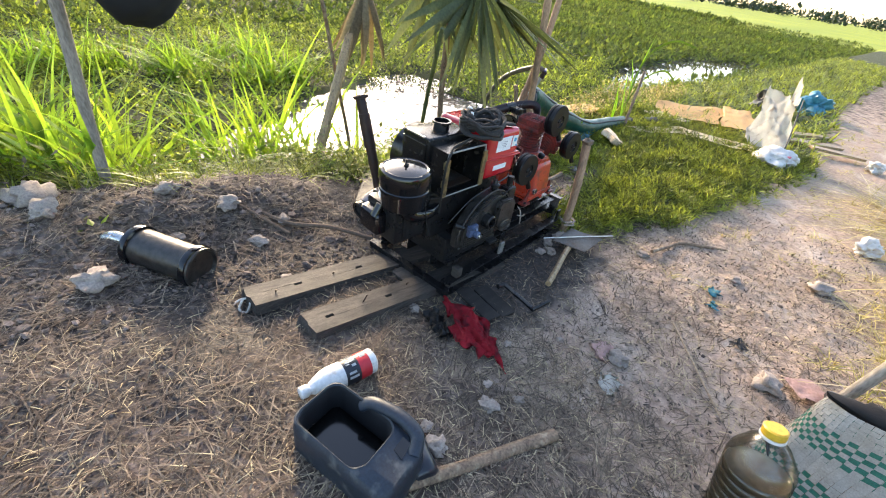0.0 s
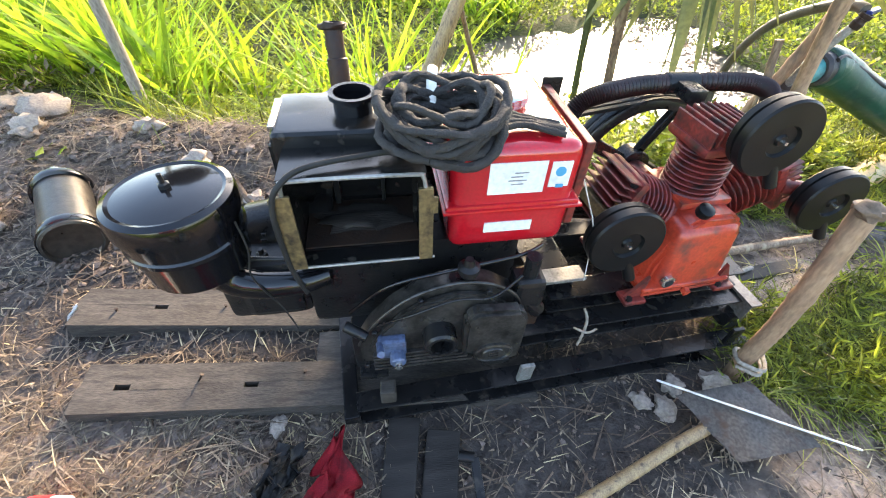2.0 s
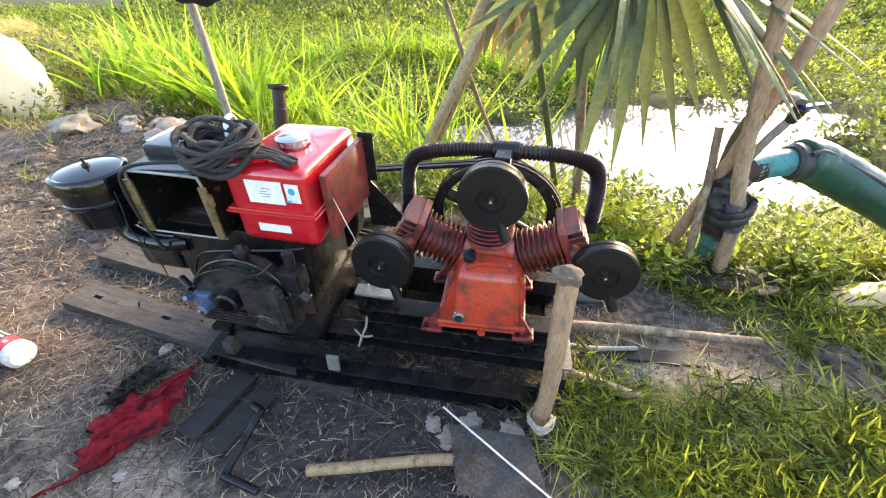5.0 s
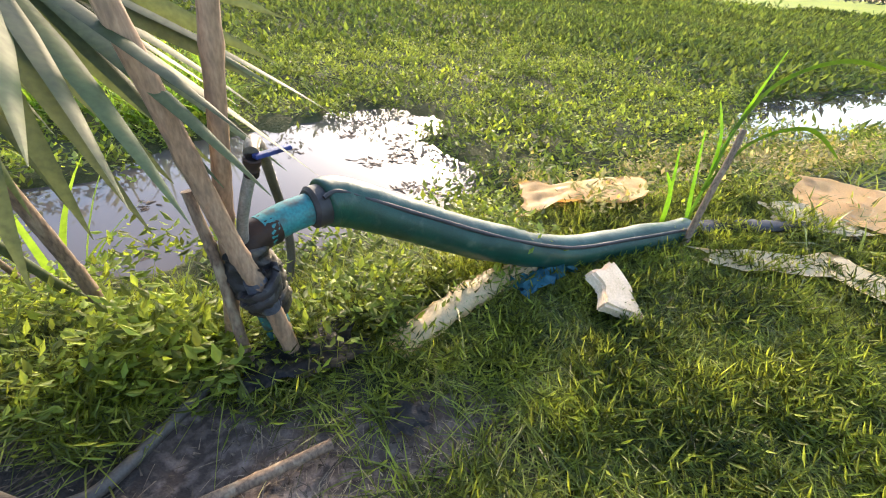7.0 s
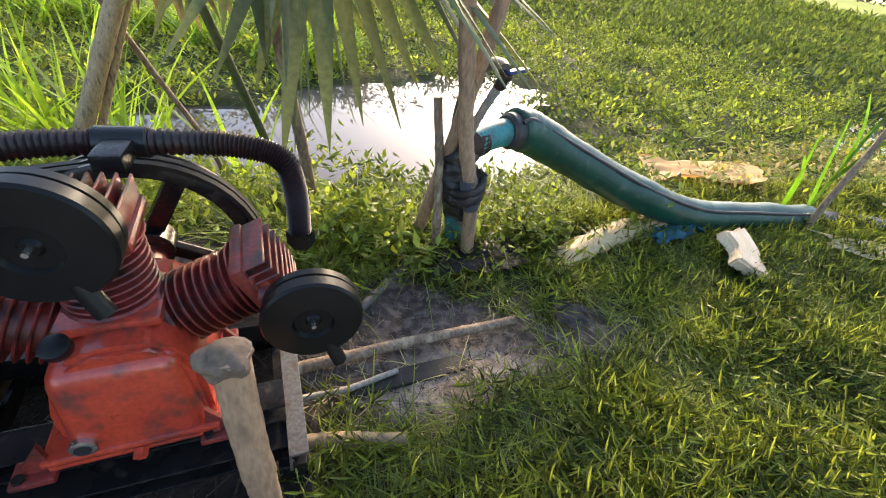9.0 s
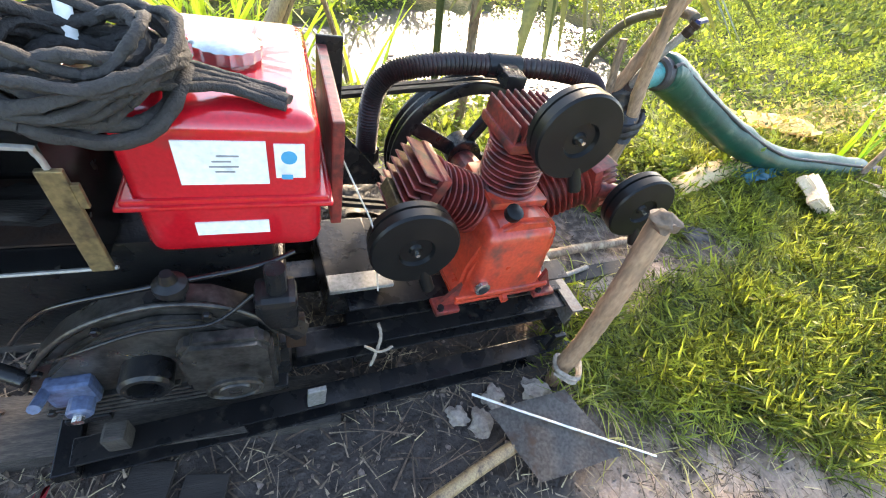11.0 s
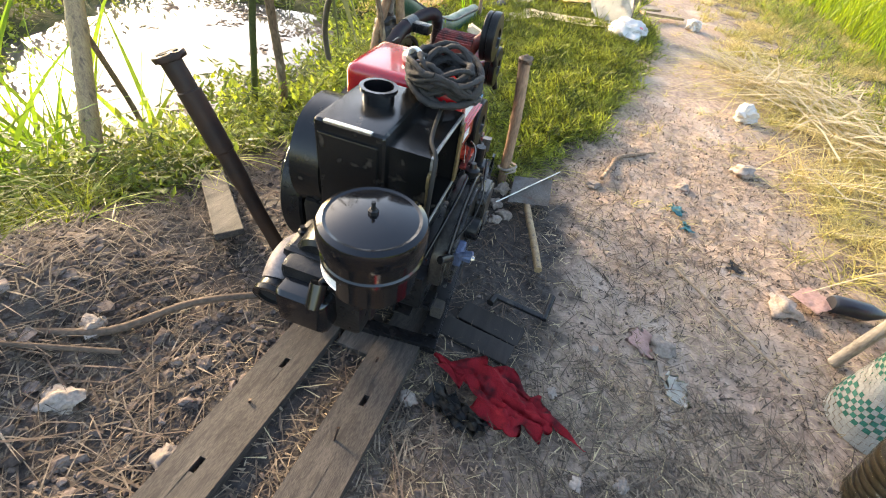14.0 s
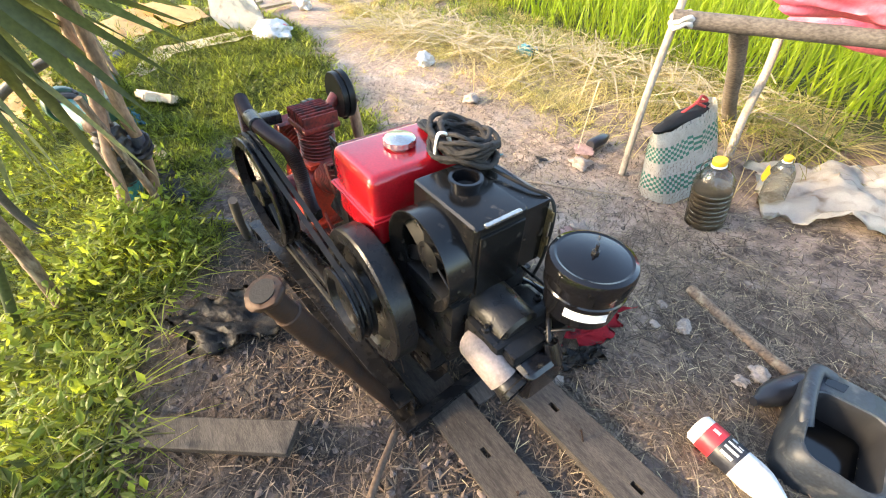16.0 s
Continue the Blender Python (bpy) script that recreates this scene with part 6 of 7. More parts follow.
part("bottle_body", lathe([(0.035, 0), (0.046, 0.008), (0.047, 0.17), (0.044, 0.195), (0.032, 0.225), (0.022, 0.245), (0.018, 0.25), (0.018, 0.262)], wbm, 36), WHITEPL, wb, smooth=35)
part("cap", lathe([(0.021, 0.255), (0.022, 0.258), (0.022, 0.28), (0.019, 0.283)], wbm, 24), WHITEPL, wb, smooth=35)
part("red_band", lathe([(0.0474, 0.03), (0.0476, 0.032), (0.0476, 0.072), (0.0474, 0.074)], wbm, 36, cap=False), REDINK, wb, "red label band", smooth=40)
part("black_band", lathe([(0.0474, 0.074), (0.0477, 0.076), (0.0477, 0.128), (0.0474, 0.13)], wbm, 36, cap=False), BLACKINK, wb, "black label band", smooth=40)
for k, (ang, z0, z1, wd) in enumerate(((70, 0.084, 0.10, 0.10), (92, 0.082, 0.12, 0.08), (112, 0.082, 0.122, 0.09), (135, 0.084, 0.118, 0.1), (80, 0.106, 0.12, 0.05), (95, 0.04, 0.06, 0.12), (250, 0.084, 0.12, 0.10), (275, 0.082, 0.12, 0.1), (20, 0.084, 0.12, 0.1), (40, 0.09, 0.118, 0.09))):
    b = bmesh.new()
    a0 = radians(ang)
    vs = [b.verts.new((0.0482 * math.cos(a0 + s * wd), 0.0482 * math.sin(a0 + s * wd), z)) for z, s in ((z0, -1), (z0, 1), (z1, 1), (z1, -1))]
    b.faces.new(vs)
    bmesh.ops.solidify(b, geom=b.faces[:], thickness=0.0004)
    part("print_bar", b, WHITE, wb, m=wbm)

cm = frame_along((-0.40, -0.745, 0.118), (-0.335, -0.53, 0.122))
cola = thing("soda_bottle", (-0.37, -0.64, 0.08), "empty dark dented soda bottle lying against the oil can", "bottle")
b = lathe([(0.03, 0), (0.042, 0.01), (0.043, 0.05), (0.039, 0.07), (0.042, 0.09), (0.042, 0.15), (0.030, 0.19), (0.015, 0.215), (0.013, 0.235)], cm, 28)
for v in b.verts:
    v.co += Vector((noise.noise(v.co * 25), noise.noise(v.co * 25 + Vector((2, 0, 0))), noise.noise(v.co * 25 + Vector((0, 5, 0))))) * 0.006
part("bottle_body", b, COLA, cola, smooth=60)


def big_bottle(base, top, r, h, fill, label, cap_mat, name="water_bottle"):
    m = frame_along(base, top)
    t = thing(name, base, label, "bottle", "bottles by the bag")
    prof = [(r * 0.75, 0), (r * 0.97, 0.012)]
    for k in range(7):
        z = 0.03 + k * h * 0.075
        prof += [(r, z), (r, z + h * 0.05), (r * 0.96, z + h * 0.062)]
    prof += [(r, h * 0.64), (r * 0.93, h * 0.72), (r * 0.6, h * 0.85), (r * 0.30, h * 0.90), (r * 0.27, h * 0.95)]
    part("bottle_body", lathe(prof, m, 32), BOTTLE, t, smooth=40)
    if fill:
        part("contents", lathe([(rr_ * 0.965, z) for rr_, z in prof if 0.004 < z < h * fill] + [(r * 0.3, h * fill)], m, 32), MURK, t, "murky brown used oil", smooth=40)
    part("cap", lathe([(r * 0.33, h * 0.94), (r * 0.35, h * 0.945), (r * 0.35, h * 1.0), (r * 0.30, h * 1.01)], m, 20), cap_mat, t, smooth=40)
    part("cap_ring", lathe([(r * 0.36, h * 0.915), (r * 0.37, h * 0.92), (r * 0.37, h * 0.935), (r * 0.36, h * 0.938)], m, 20), WHITEPL, t, smooth=40)
    return t


bb = big_bottle((0.335, -1.44, height(0.335, -1.44)), (0.378, -1.352, 0.425), 0.092, 0.39, 0.62, "large clear plastic bottle of murky brown oil with yellow cap", YELLOW)
part("string", tube([(0.40, -1.33, 0.40), (0.44, -1.36, 0.33), (0.43, -1.40, 0.25), (0.40, -1.36, 0.33)], 0.003, 6, 6), TAPE, bb)
sb = big_bottle((0.225, -1.90, height(0.22, -1.9)), (0.25, -1.82, 0.36), 0.06, 0.32, 0, "small clear empty bottle with yellow cap and string", YELLOW)
part("tag", cloth([(0.27, -1.78, 0.24), (0.30, -1.80, 0.27), (0.31, -1.80, 0.20), (0.28, -1.78, 0.18)], 3, 5, 5, 0.01, 3, 0.002, 0.005), YELLOW, sb, "yellow plastic tag")

# red rag and grey film
b = cloth([(0.09, -0.40, 0.03), (0.19, -0.56, 0.03), (0.32, -0.32, 0.03), (0.235, -0.13, 0.03)], 51, 40, 30, 0.055, 2.2, 0.004, 0.09, base=lambda x, y: height(x, y) + 0.008, wrinkle=0.55)
solo("red_rag", b, RAG, (0.2, -0.36, 0.02), "crumpled oil-stained red cotton rag on the ground", "rag", smooth=70)
b = cloth([(0.06, -0.30, 0.03), (0.11, -0.34, 0.03), (0.17, -0.17, 0.03), (0.10, -0.15, 0.03)], 57, 18, 14, 0.05, 4, 0.003, 0.05, base=lambda x, y: height(x, y) + 0.006)
solo("grey_film", b, FILM, (0.11, -0.24, 0.02), "crumpled grey plastic film beside the red rag", "plastic film", smooth=70)

# ---- woven bag ----
def woven_bag():
    t = thing("woven_bag", (0.76, -1.72, 0.02), "white and green woven plastic bag standing open, stuffed with dark cloth", "bag")
    nu, nv = 62, 26
    z0 = height(0.76, -1.72) + 0.005
    d = Vector((0.06, -1.0, 0)).normalized()
    nrm = Vector((d.y, -d.x, 0))

    def at(u, v):
        a = 2 * math.pi * u / nu
        w, th = 0.335 - 0.02 * v / nv, 0.135 - 0.085 * (v / nv) ** 1.5
        ca, sa = math.cos(a), math.sin(a)
        p = Vector((0.665, -1.735, z0)) + d * (w * (abs(ca) ** 0.7) * (1 if ca > 0 else -1)) + nrm * (th * (abs(sa) ** 0.8) * (1 if sa > 0 else -1))
        p.z += 0.36 * v / nv + 0.03 * ca * v / nv
        e = p * 7
        lean = Vector((0.13, -0.04, 0)) * (v / nv)
        return p + lean + Vector((noise.noise(e), noise.noise(e + Vector((4, 0, 0))), 0)) * 0.02

    for pale in (True, False):
        b = bmesh.new()
        for v in range(nv):
            for u in range(nu):
                band = 4 <= v <= 9 or 15 <= v <= 20
                green = band and (u + v) % 2 == 0
                if green == pale:
                    continue
                o = 0.0018 if (u + v) % 2 else 0.0
                q = [at(u + 0.02, v + 0.02), at(u + 0.98, v + 0.02), at(u + 0.98, v + 0.98), at(u + 0.02, v + 0.98)]
                n = (q[1] - q[0]).cross(q[3] - q[0]).normalized()
                b.faces.new([b.verts.new(p + n * (o - 0.001)) for p in q])
        bmesh.ops.solidify(b, geom=b.faces[:], thickness=0.003)
        tagged(part("pale_weave" if pale else "green_weave", b, WHITEWV if pale else GREENWV, t), kind="stuff")
    part("stuffing", lump((0.11, 0.56, 0.10), 3, 3, 0.4, pose(0.80, -1.78, z0 + 0.34, 0, 0, 3)), CLOTH_HOLE_BLACK, t, "dark cloth stuffing", smooth=60)
    part("red_cord", tube([(0.80, -1.72, z0 + 0.38), (0.78, -1.80, z0 + 0.43), (0.81, -1.90, z0 + 0.44), (0.79, -1.94, z0 + 0.41), (0.80, -1.84, z0 + 0.42), (0.77, -1.90, z0 + 0.39)], 0.008, 8, 6), REDCORD, t, "red cord", smooth=60)


woven_bag()
b = lathe([(0.03, 0), (0.038, 0.01), (0.038, 0.15), (0.02, 0.20), (0.012, 0.22)], frame_along((1.21, -1.55, 0.045), (1.24, -1.77, 0.045)), 20)
solo("dark_bottle", b, COLA, (1.22, -1.65, 0.02), "dark plastic bottle lying on the path", "bottle", smooth=50)
b = cloth([(1.12, -1.48, 0.03), (1.22, -1.60, 0.03), (1.30, -1.50, 0.03), (1.20, -1.40, 0.03)], 61, 8, 8, 0.02, 2, 0.003, 0.01, base=lambda x, y: height(x, y) + 0.005)
solo("paper_scrap", b, PAPER, (1.2, -1.5, 0.02), "faded pink paper scrap on the path", "paper", smooth=70)

# ---- bench of poles with pink bags ----
BJ = Vector((0.915, -1.583, 0.853))
bench = thing("pole_bench", (0.6, -2.0, 0.0), "rough bench of bark poles lashed together beside the path", "bench")
BE = Vector((0.03, -2.30, 0.84))


def bench_part(name, pts, r, mat, label=""):
    p = [Vector(q) for q in pts]
    p = [p[0], p[0].lerp(p[-1], 0.35) + Vector((0.008, 0.006, 0)), p[0].lerp(p[-1], 0.7) - Vector((0.006, 0.004, 0)), p[-1]]
    return part(name, tube(p, r, 14, 8, wob=0.04), mat, bench, label, smooth=60)


bench_part("front_beam", [BJ + Vector((0.04, 0.03, 0)), BE + (BE - BJ) * 0.8], 0.04, OLDBEAM, "thick grey weathered beam")
bench_part("rear_beam", [(1.30, -2.75, 0.66), (0.2, -3.6, 0.66)], 0.028, BARK)
bench_part("leg", [(0.90, -1.50, 0.0), BJ + Vector((-0.01, 0.02, 0.03)), BJ + Vector((0.1, -0.1, 0.5))], 0.02, GREYPOLE, "thin leaning leg")
bench_part("leg", [(0.93, -2.82, -0.02), (0.80, -1.95, 0.80)], 0.045, OLDBEAM, "thick dark post")
bench_part("leg", [(0.66, -2.30, 0.0), (0.86, -2.72, 0.62)], 0.026, GREYPOLE, "pale slanting prop")
part("lashing", tube([BJ + Vector((0.05 * math.cos(a), 0.05 * math.sin(a), 0.012 * math.sin(3 * a) + 0.004 * a - 0.03)) for a in np.linspace(0, 12, 26)], 0.012, 8, 3, wob=0.2), SACK, bench, "grey cloth lashing", smooth=60)
for i, (x, y, z, sx, sy, sz) in enumerate(((0.45, -2.30, 0.97, 0.8, 0.5, 0.24), (-0.1, -2.7, 0.98, 0.7, 0.5, 0.26), (0.45, -3.0, 0.78, 0.85, 0.5, 0.28), (-0.05, -3.3, 0.80, 0.7, 0.5, 0.3))):
    solo("pink_bag", lump((sx, sy, sz), 70 + i, 4, 0.35), PINK, (x, y, z), "bulging pink plastic bag lying on the bench", "bag", "pink bags", m=pose(x, y, z, 0, 0, 40), smooth=60)
b = cloth([(0.50, -2.2, 0.03), (0.15, -1.68, 0.03), (-0.45, -2.15, 0.03), (-0.1, -3.0, 0.03)], 66, 30, 24, 0.10, 3, 0.005, 0.10, base=lambda x, y: height(x, y) + 0.01)
solo("white_ground_sheet", b, SACK, (0.1, -2.2, 0.02), "white woven sack spread flat under the bench", "sack", smooth=70)

for i, (x, y, w, mat, lab) in enumerate(((0.50, -0.90, 0.09, SACK, "crumpled white plastic scrap trodden on the path"), (1.65, -0.96, 0.07, BLUEBAG, "torn blue plastic scrap on the path"), (1.50, -1.0, 0.05, BLUEBAG, "small blue plastic scrap on the path"), (0.66, -0.78, 0.10, PAPER, "pale torn paper on the path"), (2.45, 0.50, 0.12, FILM, "dark plastic scrap in the grass"), (1.3, -1.2, 0.06, FILM, "dark plastic scrap on the path"))):
    w *= 0.65
    b = cloth([(x - w, y - w * 0.5, 0), (x + w * 0.7, y - w * 0.7, 0), (x + w, y + w * 0.5, 0), (x - w * 0.6, y + w * 0.7, 0)], 80 + i, 10, 8, 0.010, 2.0, 0.002, 0.05, base=lambda u, v: height(u, v) + 0.006)
    solo("litter_scrap", b, mat, (x, y, height(x, y)), lab, "scrap", "scraps on the path", smooth=70)
b = tube([(-0.52, 0.29, 0.12), (-0.55, 0.27, 0.09), (-0.53, 0.24, 0.085), (-0.50, 0.28, 0.11), (-0.53, 0.31, 0.10), (-0.57, 0.30, 0.085)], 0.005, 8, 6, wob=0.2)
solo("white_string", b, SACK, (-0.53, 0.28, 0.09), "knotted white string at the plank's end", "string", smooth=60)
rs = np.random.RandomState(77)
np.random.seed(77)
sprig = np.stack([rs.normal(-0.88, 0.035, 60), rs.normal(0.99, 0.045, 60), 0.12 + np.abs(rs.normal(0, 0.05, 60))], 1)
leaves("green_sprig", sprig, rs.uniform(0.03, 0.07, 60), WEED, "small green leafy sprig behind the silencer", "plant")
pts = []
while len(pts) < 420:
    x, y = rs.uniform(0, 4), rs.uniform(1.9, 4.4)
    if pond(x, y) < 0 and noise.noise(Vector((x * 3, y * 3, 13))) > 0.42 - 0.35 * smoothstep(2.7, 3.5, x):
        pts.append((x, y, WATER_Z + 0.004))
leaves("floating_leaves", np.array(pts), rs.uniform(0.03, 0.09, 420), TWIG, "dark leaves and weed scraps floating on the pond", "leaves", 0.6, 0.05)

# ---- stones and clods ----
b = lump((0.62, 0.46, 0.85), 23, 4, 0.22)
solo("pale_sack", b, PALESHEET, (-2.62, 1.46, 0.05), "bulging pale dusty sack standing on the bank", "sack", m=pose(-2.62, 1.46, 0.34, 0, 12, 15), smooth=70)
rnd = random.Random(11)
for i, (x, y, s) in enumerate(((-1.68, 1.17, 0.22), (-1.42, 1.32, 0.10), (-1.30, 1.22, 0.09), (-1.25, 1.40, 0.13), (-1.02, 1.12, 0.10), (-0.30, 0.67, 0.07), (-0.30, 0.36, 0.05), (0.09, -0.10, 0.04), (-0.025, -0.668, 0.055), (-0.295, -0.675, 0.062), (-0.27, -0.60, 0.04), (1.17, -0.13, 0.06), (1.23, -0.07, 0.055), (1.36, -0.07, 0.065), (1.11, -0.10, 0.05), (1.12, -1.36, 0.10), (0.05, -0.60, 0.03), (0.10, -0.72, 0.035),
                               (2.30, -1.38, 0.11), (1.66, -0.52, 0.06), (0.30, -0.50, 0.03), (-0.62, 0.78, 0.06), (-1.05, 1.30, 0.16), (-0.55, 1.1, 0.08), (-0.33, 0.92, 0.09), (-0.12, 0.78, 0.06), (-0.95, 0.62, 0.1), (1.9, -1.0, 0.05), (0.66, -0.85, 0.07), (0.55, -0.62, 0.03))):
    z = height(x, y)
    b = lump((s * 1.2, s, s * 0.7), i, 3, 0.7)
    solo("stone", b, STONE, (x, y, z), "pale dusty stone lying on the soil", "stone", "loose stones", m=pose(x, y, z + s * 0.2, 0, 0, rnd.uniform(0, 180)), smooth=60)


def clods():
    rs = np.random.RandomState(5)
    b = bmesh.new()
    proto = bmesh.new()
    bmesh.ops.create_icosphere(proto, subdivisions=1, radius=0.5)
    pv = np.array([v.co[:] for v in proto.verts])
    pf = [[v.index for v in f.verts] for f in proto.faces]
    proto.free()
    V, F = [], []
    for i in range(9500):
        if i < 5200:
            x, y = rs.uniform(-1.7, 0.9), rs.uniform(0.32, 1.5)
            s = abs(rs.normal(0, 0.013)) + 0.005 + (0.022 * rs.uniform() if i % 17 == 0 else 0)
            if x > 0.2:
                s *= 0.7
        else:
            x, y = rs.uniform(-1.6, 2.2), rs.uniform(-1.7, 0.4)
            s = abs(rs.normal(0, 0.006)) + 0.004
        if y > shore_y(x) + 0.15 or (grassy(x, y) > 0.4):
            continue
        k = pv * s * rs.uniform(0.5, 1.35, (len(pv), 1)) * np.array([rs.uniform(0.8, 1.4), rs.uniform(0.8, 1.2), rs.uniform(0.45, 0.8)])
        a = rs.uniform(0, 6.28)
        k = np.stack([k[:, 0] * math.cos(a) - k[:, 1] * math.sin(a), k[:, 0] * math.sin(a) + k[:, 1] * math.cos(a), k[:, 2]], 1)
        o = len(V) * len(pv)
        V.append(k + np.array([x, y, height(x, y) + s * 0.15]))
        F += [[q[0] + o, q[1] + o, q[2] + o] for q in pf]
    me = bpy.data.meshes.new("soil_clods")
    me.from_pydata(np.concatenate(V).tolist(), [], F)
    me.materials.append(CLOD)
    b.free()
    tagged(new("soil_clods", me), "loose dry soil clods and crumbs", "soil", kind="stuff")


clods()


# ---- plants ----
def scatter(n, x0, x1, y0, y1, keep, seed):
    rs = np.random.RandomState(seed)
    out = []
    xs, ys, ks = rs.uniform(x0, x1, n), rs.uniform(y0, y1, n), rs.uniform(0, 1, n)
    for x, y, k in zip(xs, ys, ks):
        if k < keep(x, y):
            out.append((x, y, height(x, y)))
    return np.array(out)


def field_blades(name, pts, h, w, lean, mat, label, seed, segs=3, tuft=0):
    rs = np.random.RandomState(seed)
    np.random.seed(seed)
    n = len(pts)
    if tuft:
        az = rs.uniform(0, 6.28, (n, tuft))
        pts = np.repeat(pts, tuft, 0)
        pts[:, :2] += rs.normal(0, 0.014, (len(pts), 2)) * (h / 0.09) ** 0.5
        h = np.repeat(h * rs.uniform(0.6, 1.3, n), tuft)
        n = len(pts)
        blades(name, pts, h * rs.uniform(0.5, 1.25, n), w * rs.uniform(0.7, 1.4, n), lean * rs.uniform(0.1, 1.9, n), az.ravel(), mat, label, "grass", segs, 0.9)
        return
    blades(name, pts, h * rs.uniform(0.5, 1.3, n), w * rs.uniform(0.7, 1.3, n), lean * rs.uniform(0.2, 1.6, n), rs.uniform(0, 6.28, n), mat, label, "grass", segs)


def patch(x, y, f, seed):
    return 0.5 + 0.9 * noise.noise(Vector((x * f, y * f, seed)))


field_blades("bank_grass", scatter(11500, 1.25, 5.2, -1.6, 1.75, lambda x, y: grassy(x, y) * (0.12 + 1.2 * smoothstep(0.2, 0.75, patch(x, y, 3.6, 3))) * (0.6 if y > 0.9 else 1), 1), 0.075, 0.0050, 0.75, GRASS, "lush tufted green grass on the bank", 1, 3, 14)
field_blades("bank_grass", scatter(5500, 5, 26, -2.6, 2.3, lambda x, y: grassy(x, y) * (1 if y > -0.9 or x > 9 else 0) * (0.4 + patch(x, y, 1.2, 3)), 2), 0.16, 0.019, 0.75, GRASS, "lush green grass farther along the bank", 2, 3, 9)
field_blades("bank_grass", scatter(1100, 1.5, 6.0, -0.9, 1.5, lambda x, y: grassy(x, y) * smoothstep(0.5, 0.8, patch(x, y, 2.6, 19)), 41), 0.12, 0.0060, 0.7, GRASS, "taller bright grass tufts on the bank", 41, 4, 16)
field_blades("shore_grass", scatter(4200, -3.5, 3.4, 0.85, 2.1, lambda x, y: smoothstep(shore_y(x) - 0.18, shore_y(x) + 0.1, y) * smoothstep(shore_y(x) + 0.75, shore_y(x) + 0.4, y) * patch(x, y, 2.5, 8), 3), 0.14, 0.0075, 0.8, GRASS, "fresh grass along the shore", 3, 4, 9)
field_blades("dry_grass", scatter(11000, 0.9, 12, -3.6, -1.35, lambda x, y: smoothstep(1.0, 2.0, x) * smoothstep(-1.45, -1.95, y) * smoothstep(0.25, 0.85, patch(x, y, 2.4, 5)), 4), 0.10, 0.005, 1.0, DRYGRASS, "dry yellow grass beside the path", 4, 3, 9)
field_blades("dry_grass", scatter(1500, 1.5, 10, -1.9, 0.4, lambda x, y: 0.5 * patch(x, y, 1.7, 6) * (1 - grassy(x, y)), 14), 0.05, 0.004, 1.3, DRYGRASS, "sparse dry grass on the path", 14, 3, 9)
field_blades("bank_grass", scatter(2600, -6, -1.0, 0.6, 4.4, lambda x, y: 0.5 * smoothstep(0.5, 0.8, patch(x, y, 1.6, 31)), 18), 0.12, 0.006, 0.8, GRASS, "grass tufts on the soil bank", 18, 3, 9)
field_blades("dry_grass", scatter(5000, -8, -1.5, 0.9, 5.0, lambda x, y: smoothstep(0.3, 0.8, patch(x, y, 1.8, 35)) * smoothstep(shore_y(x) + 0.3, shore_y(x), y), 36), 0.11, 0.005, 0.9, DRYGRASS, "dry grass on the soil bank", 36, 3, 9)
field_blades("dry_grass", scatter(1000, 1.6, 5.2, -0.8, 1.4, lambda x, y: grassy(x, y) * patch(x, y, 2.8, 61), 62), 0.05, 0.005, 1.2, DRYGRASS, "dead grass between the green tufts", 62, 3, 5)
field_blades("green_edge_grass", scatter(3600, 0.2, 14, -4.2, -2.1, lambda x, y: 0.8 * patch(x, y, 1.2, 9) * smoothstep(-2.1, -2.9, y), 5), 0.18, 0.009, 0.7, GRASS, "green grass at the rice field's edge", 5, 3, 9)
field_blades("rice_plants", scatter(34000, -3, 26, -11, -3.5, lambda x, y: 0.95 if y > -7 else 0.5, 6), 0.75, 0.019, 0.35, RICE, "tall bright rice plants beyond the path", 6)
field_blades("reeds", scatter(1700, -2.4, 1.3, 1.65, 5.6, lambda x, y: smoothstep(0.28, 0.65, patch(x, y, 1.7, 12)) * smoothstep(shore_y(x) + 0.22, shore_y(x) + 0.45, y) * smoothstep(shore_y(x) + 1.3, shore_y(x) + 0.9, y) * (1 - 0.97 * smoothstep(-0.7, 0.0, x)), 7), 0.72, 0.042, 0.36, REED, "tall bright reeds standing at the water's edge", 7, 7, 9)
field_blades("reeds", scatter(70, -2.6, -0.45, 1.75, 2.5, lambda x, y: smoothstep(0.4, 0.7, patch(x, y, 2.3, 44)), 45), 0.75, 0.036, 0.34, REED, "tall broad reeds behind the soil mound", 45, 7, 9)
field_blades("reeds", scatter(20, -0.2, 0.75, 1.95, 2.3, lambda x, y: 0.9, 8), 0.85, 0.026, 0.36, REED, "tall arching reeds beside the bamboo", 8, 8, 10)
field_blades("reeds", scatter(300, -2.5, 2.0, 4.2, 6, lambda x, y: smoothstep(0.45, 0.8, patch(x, y, 1.2, 22)) * smoothstep(0.1, 0.3, pond(x, y)), 17), 0.5, 0.03, 0.5, REED, "reed clumps standing in the wet field", 17, 5, 8)
pts = scatter(26000, 1.3, 5.4, -0.9, 1.6, lambda x, y: grassy(x, y) * (0.1 + 1.1 * smoothstep(0.25, 0.8, patch(x, y, 4.2, 71))), 72)
pts = np.repeat(pts, 5, 0)
pts += np.random.RandomState(73).normal(0, 1, pts.shape) * np.array([0.022, 0.022, 0.0])
pts[:, 2] += np.random.RandomState(74).uniform(0.015, 0.085, len(pts))
np.random.seed(75)
leaves("bank_grass", pts, np.random.RandomState(76).uniform(0.03, 0.085, len(pts)), GRASS, "fine short grass leaves matted over the bank", "grass", 0.085, 1.2)
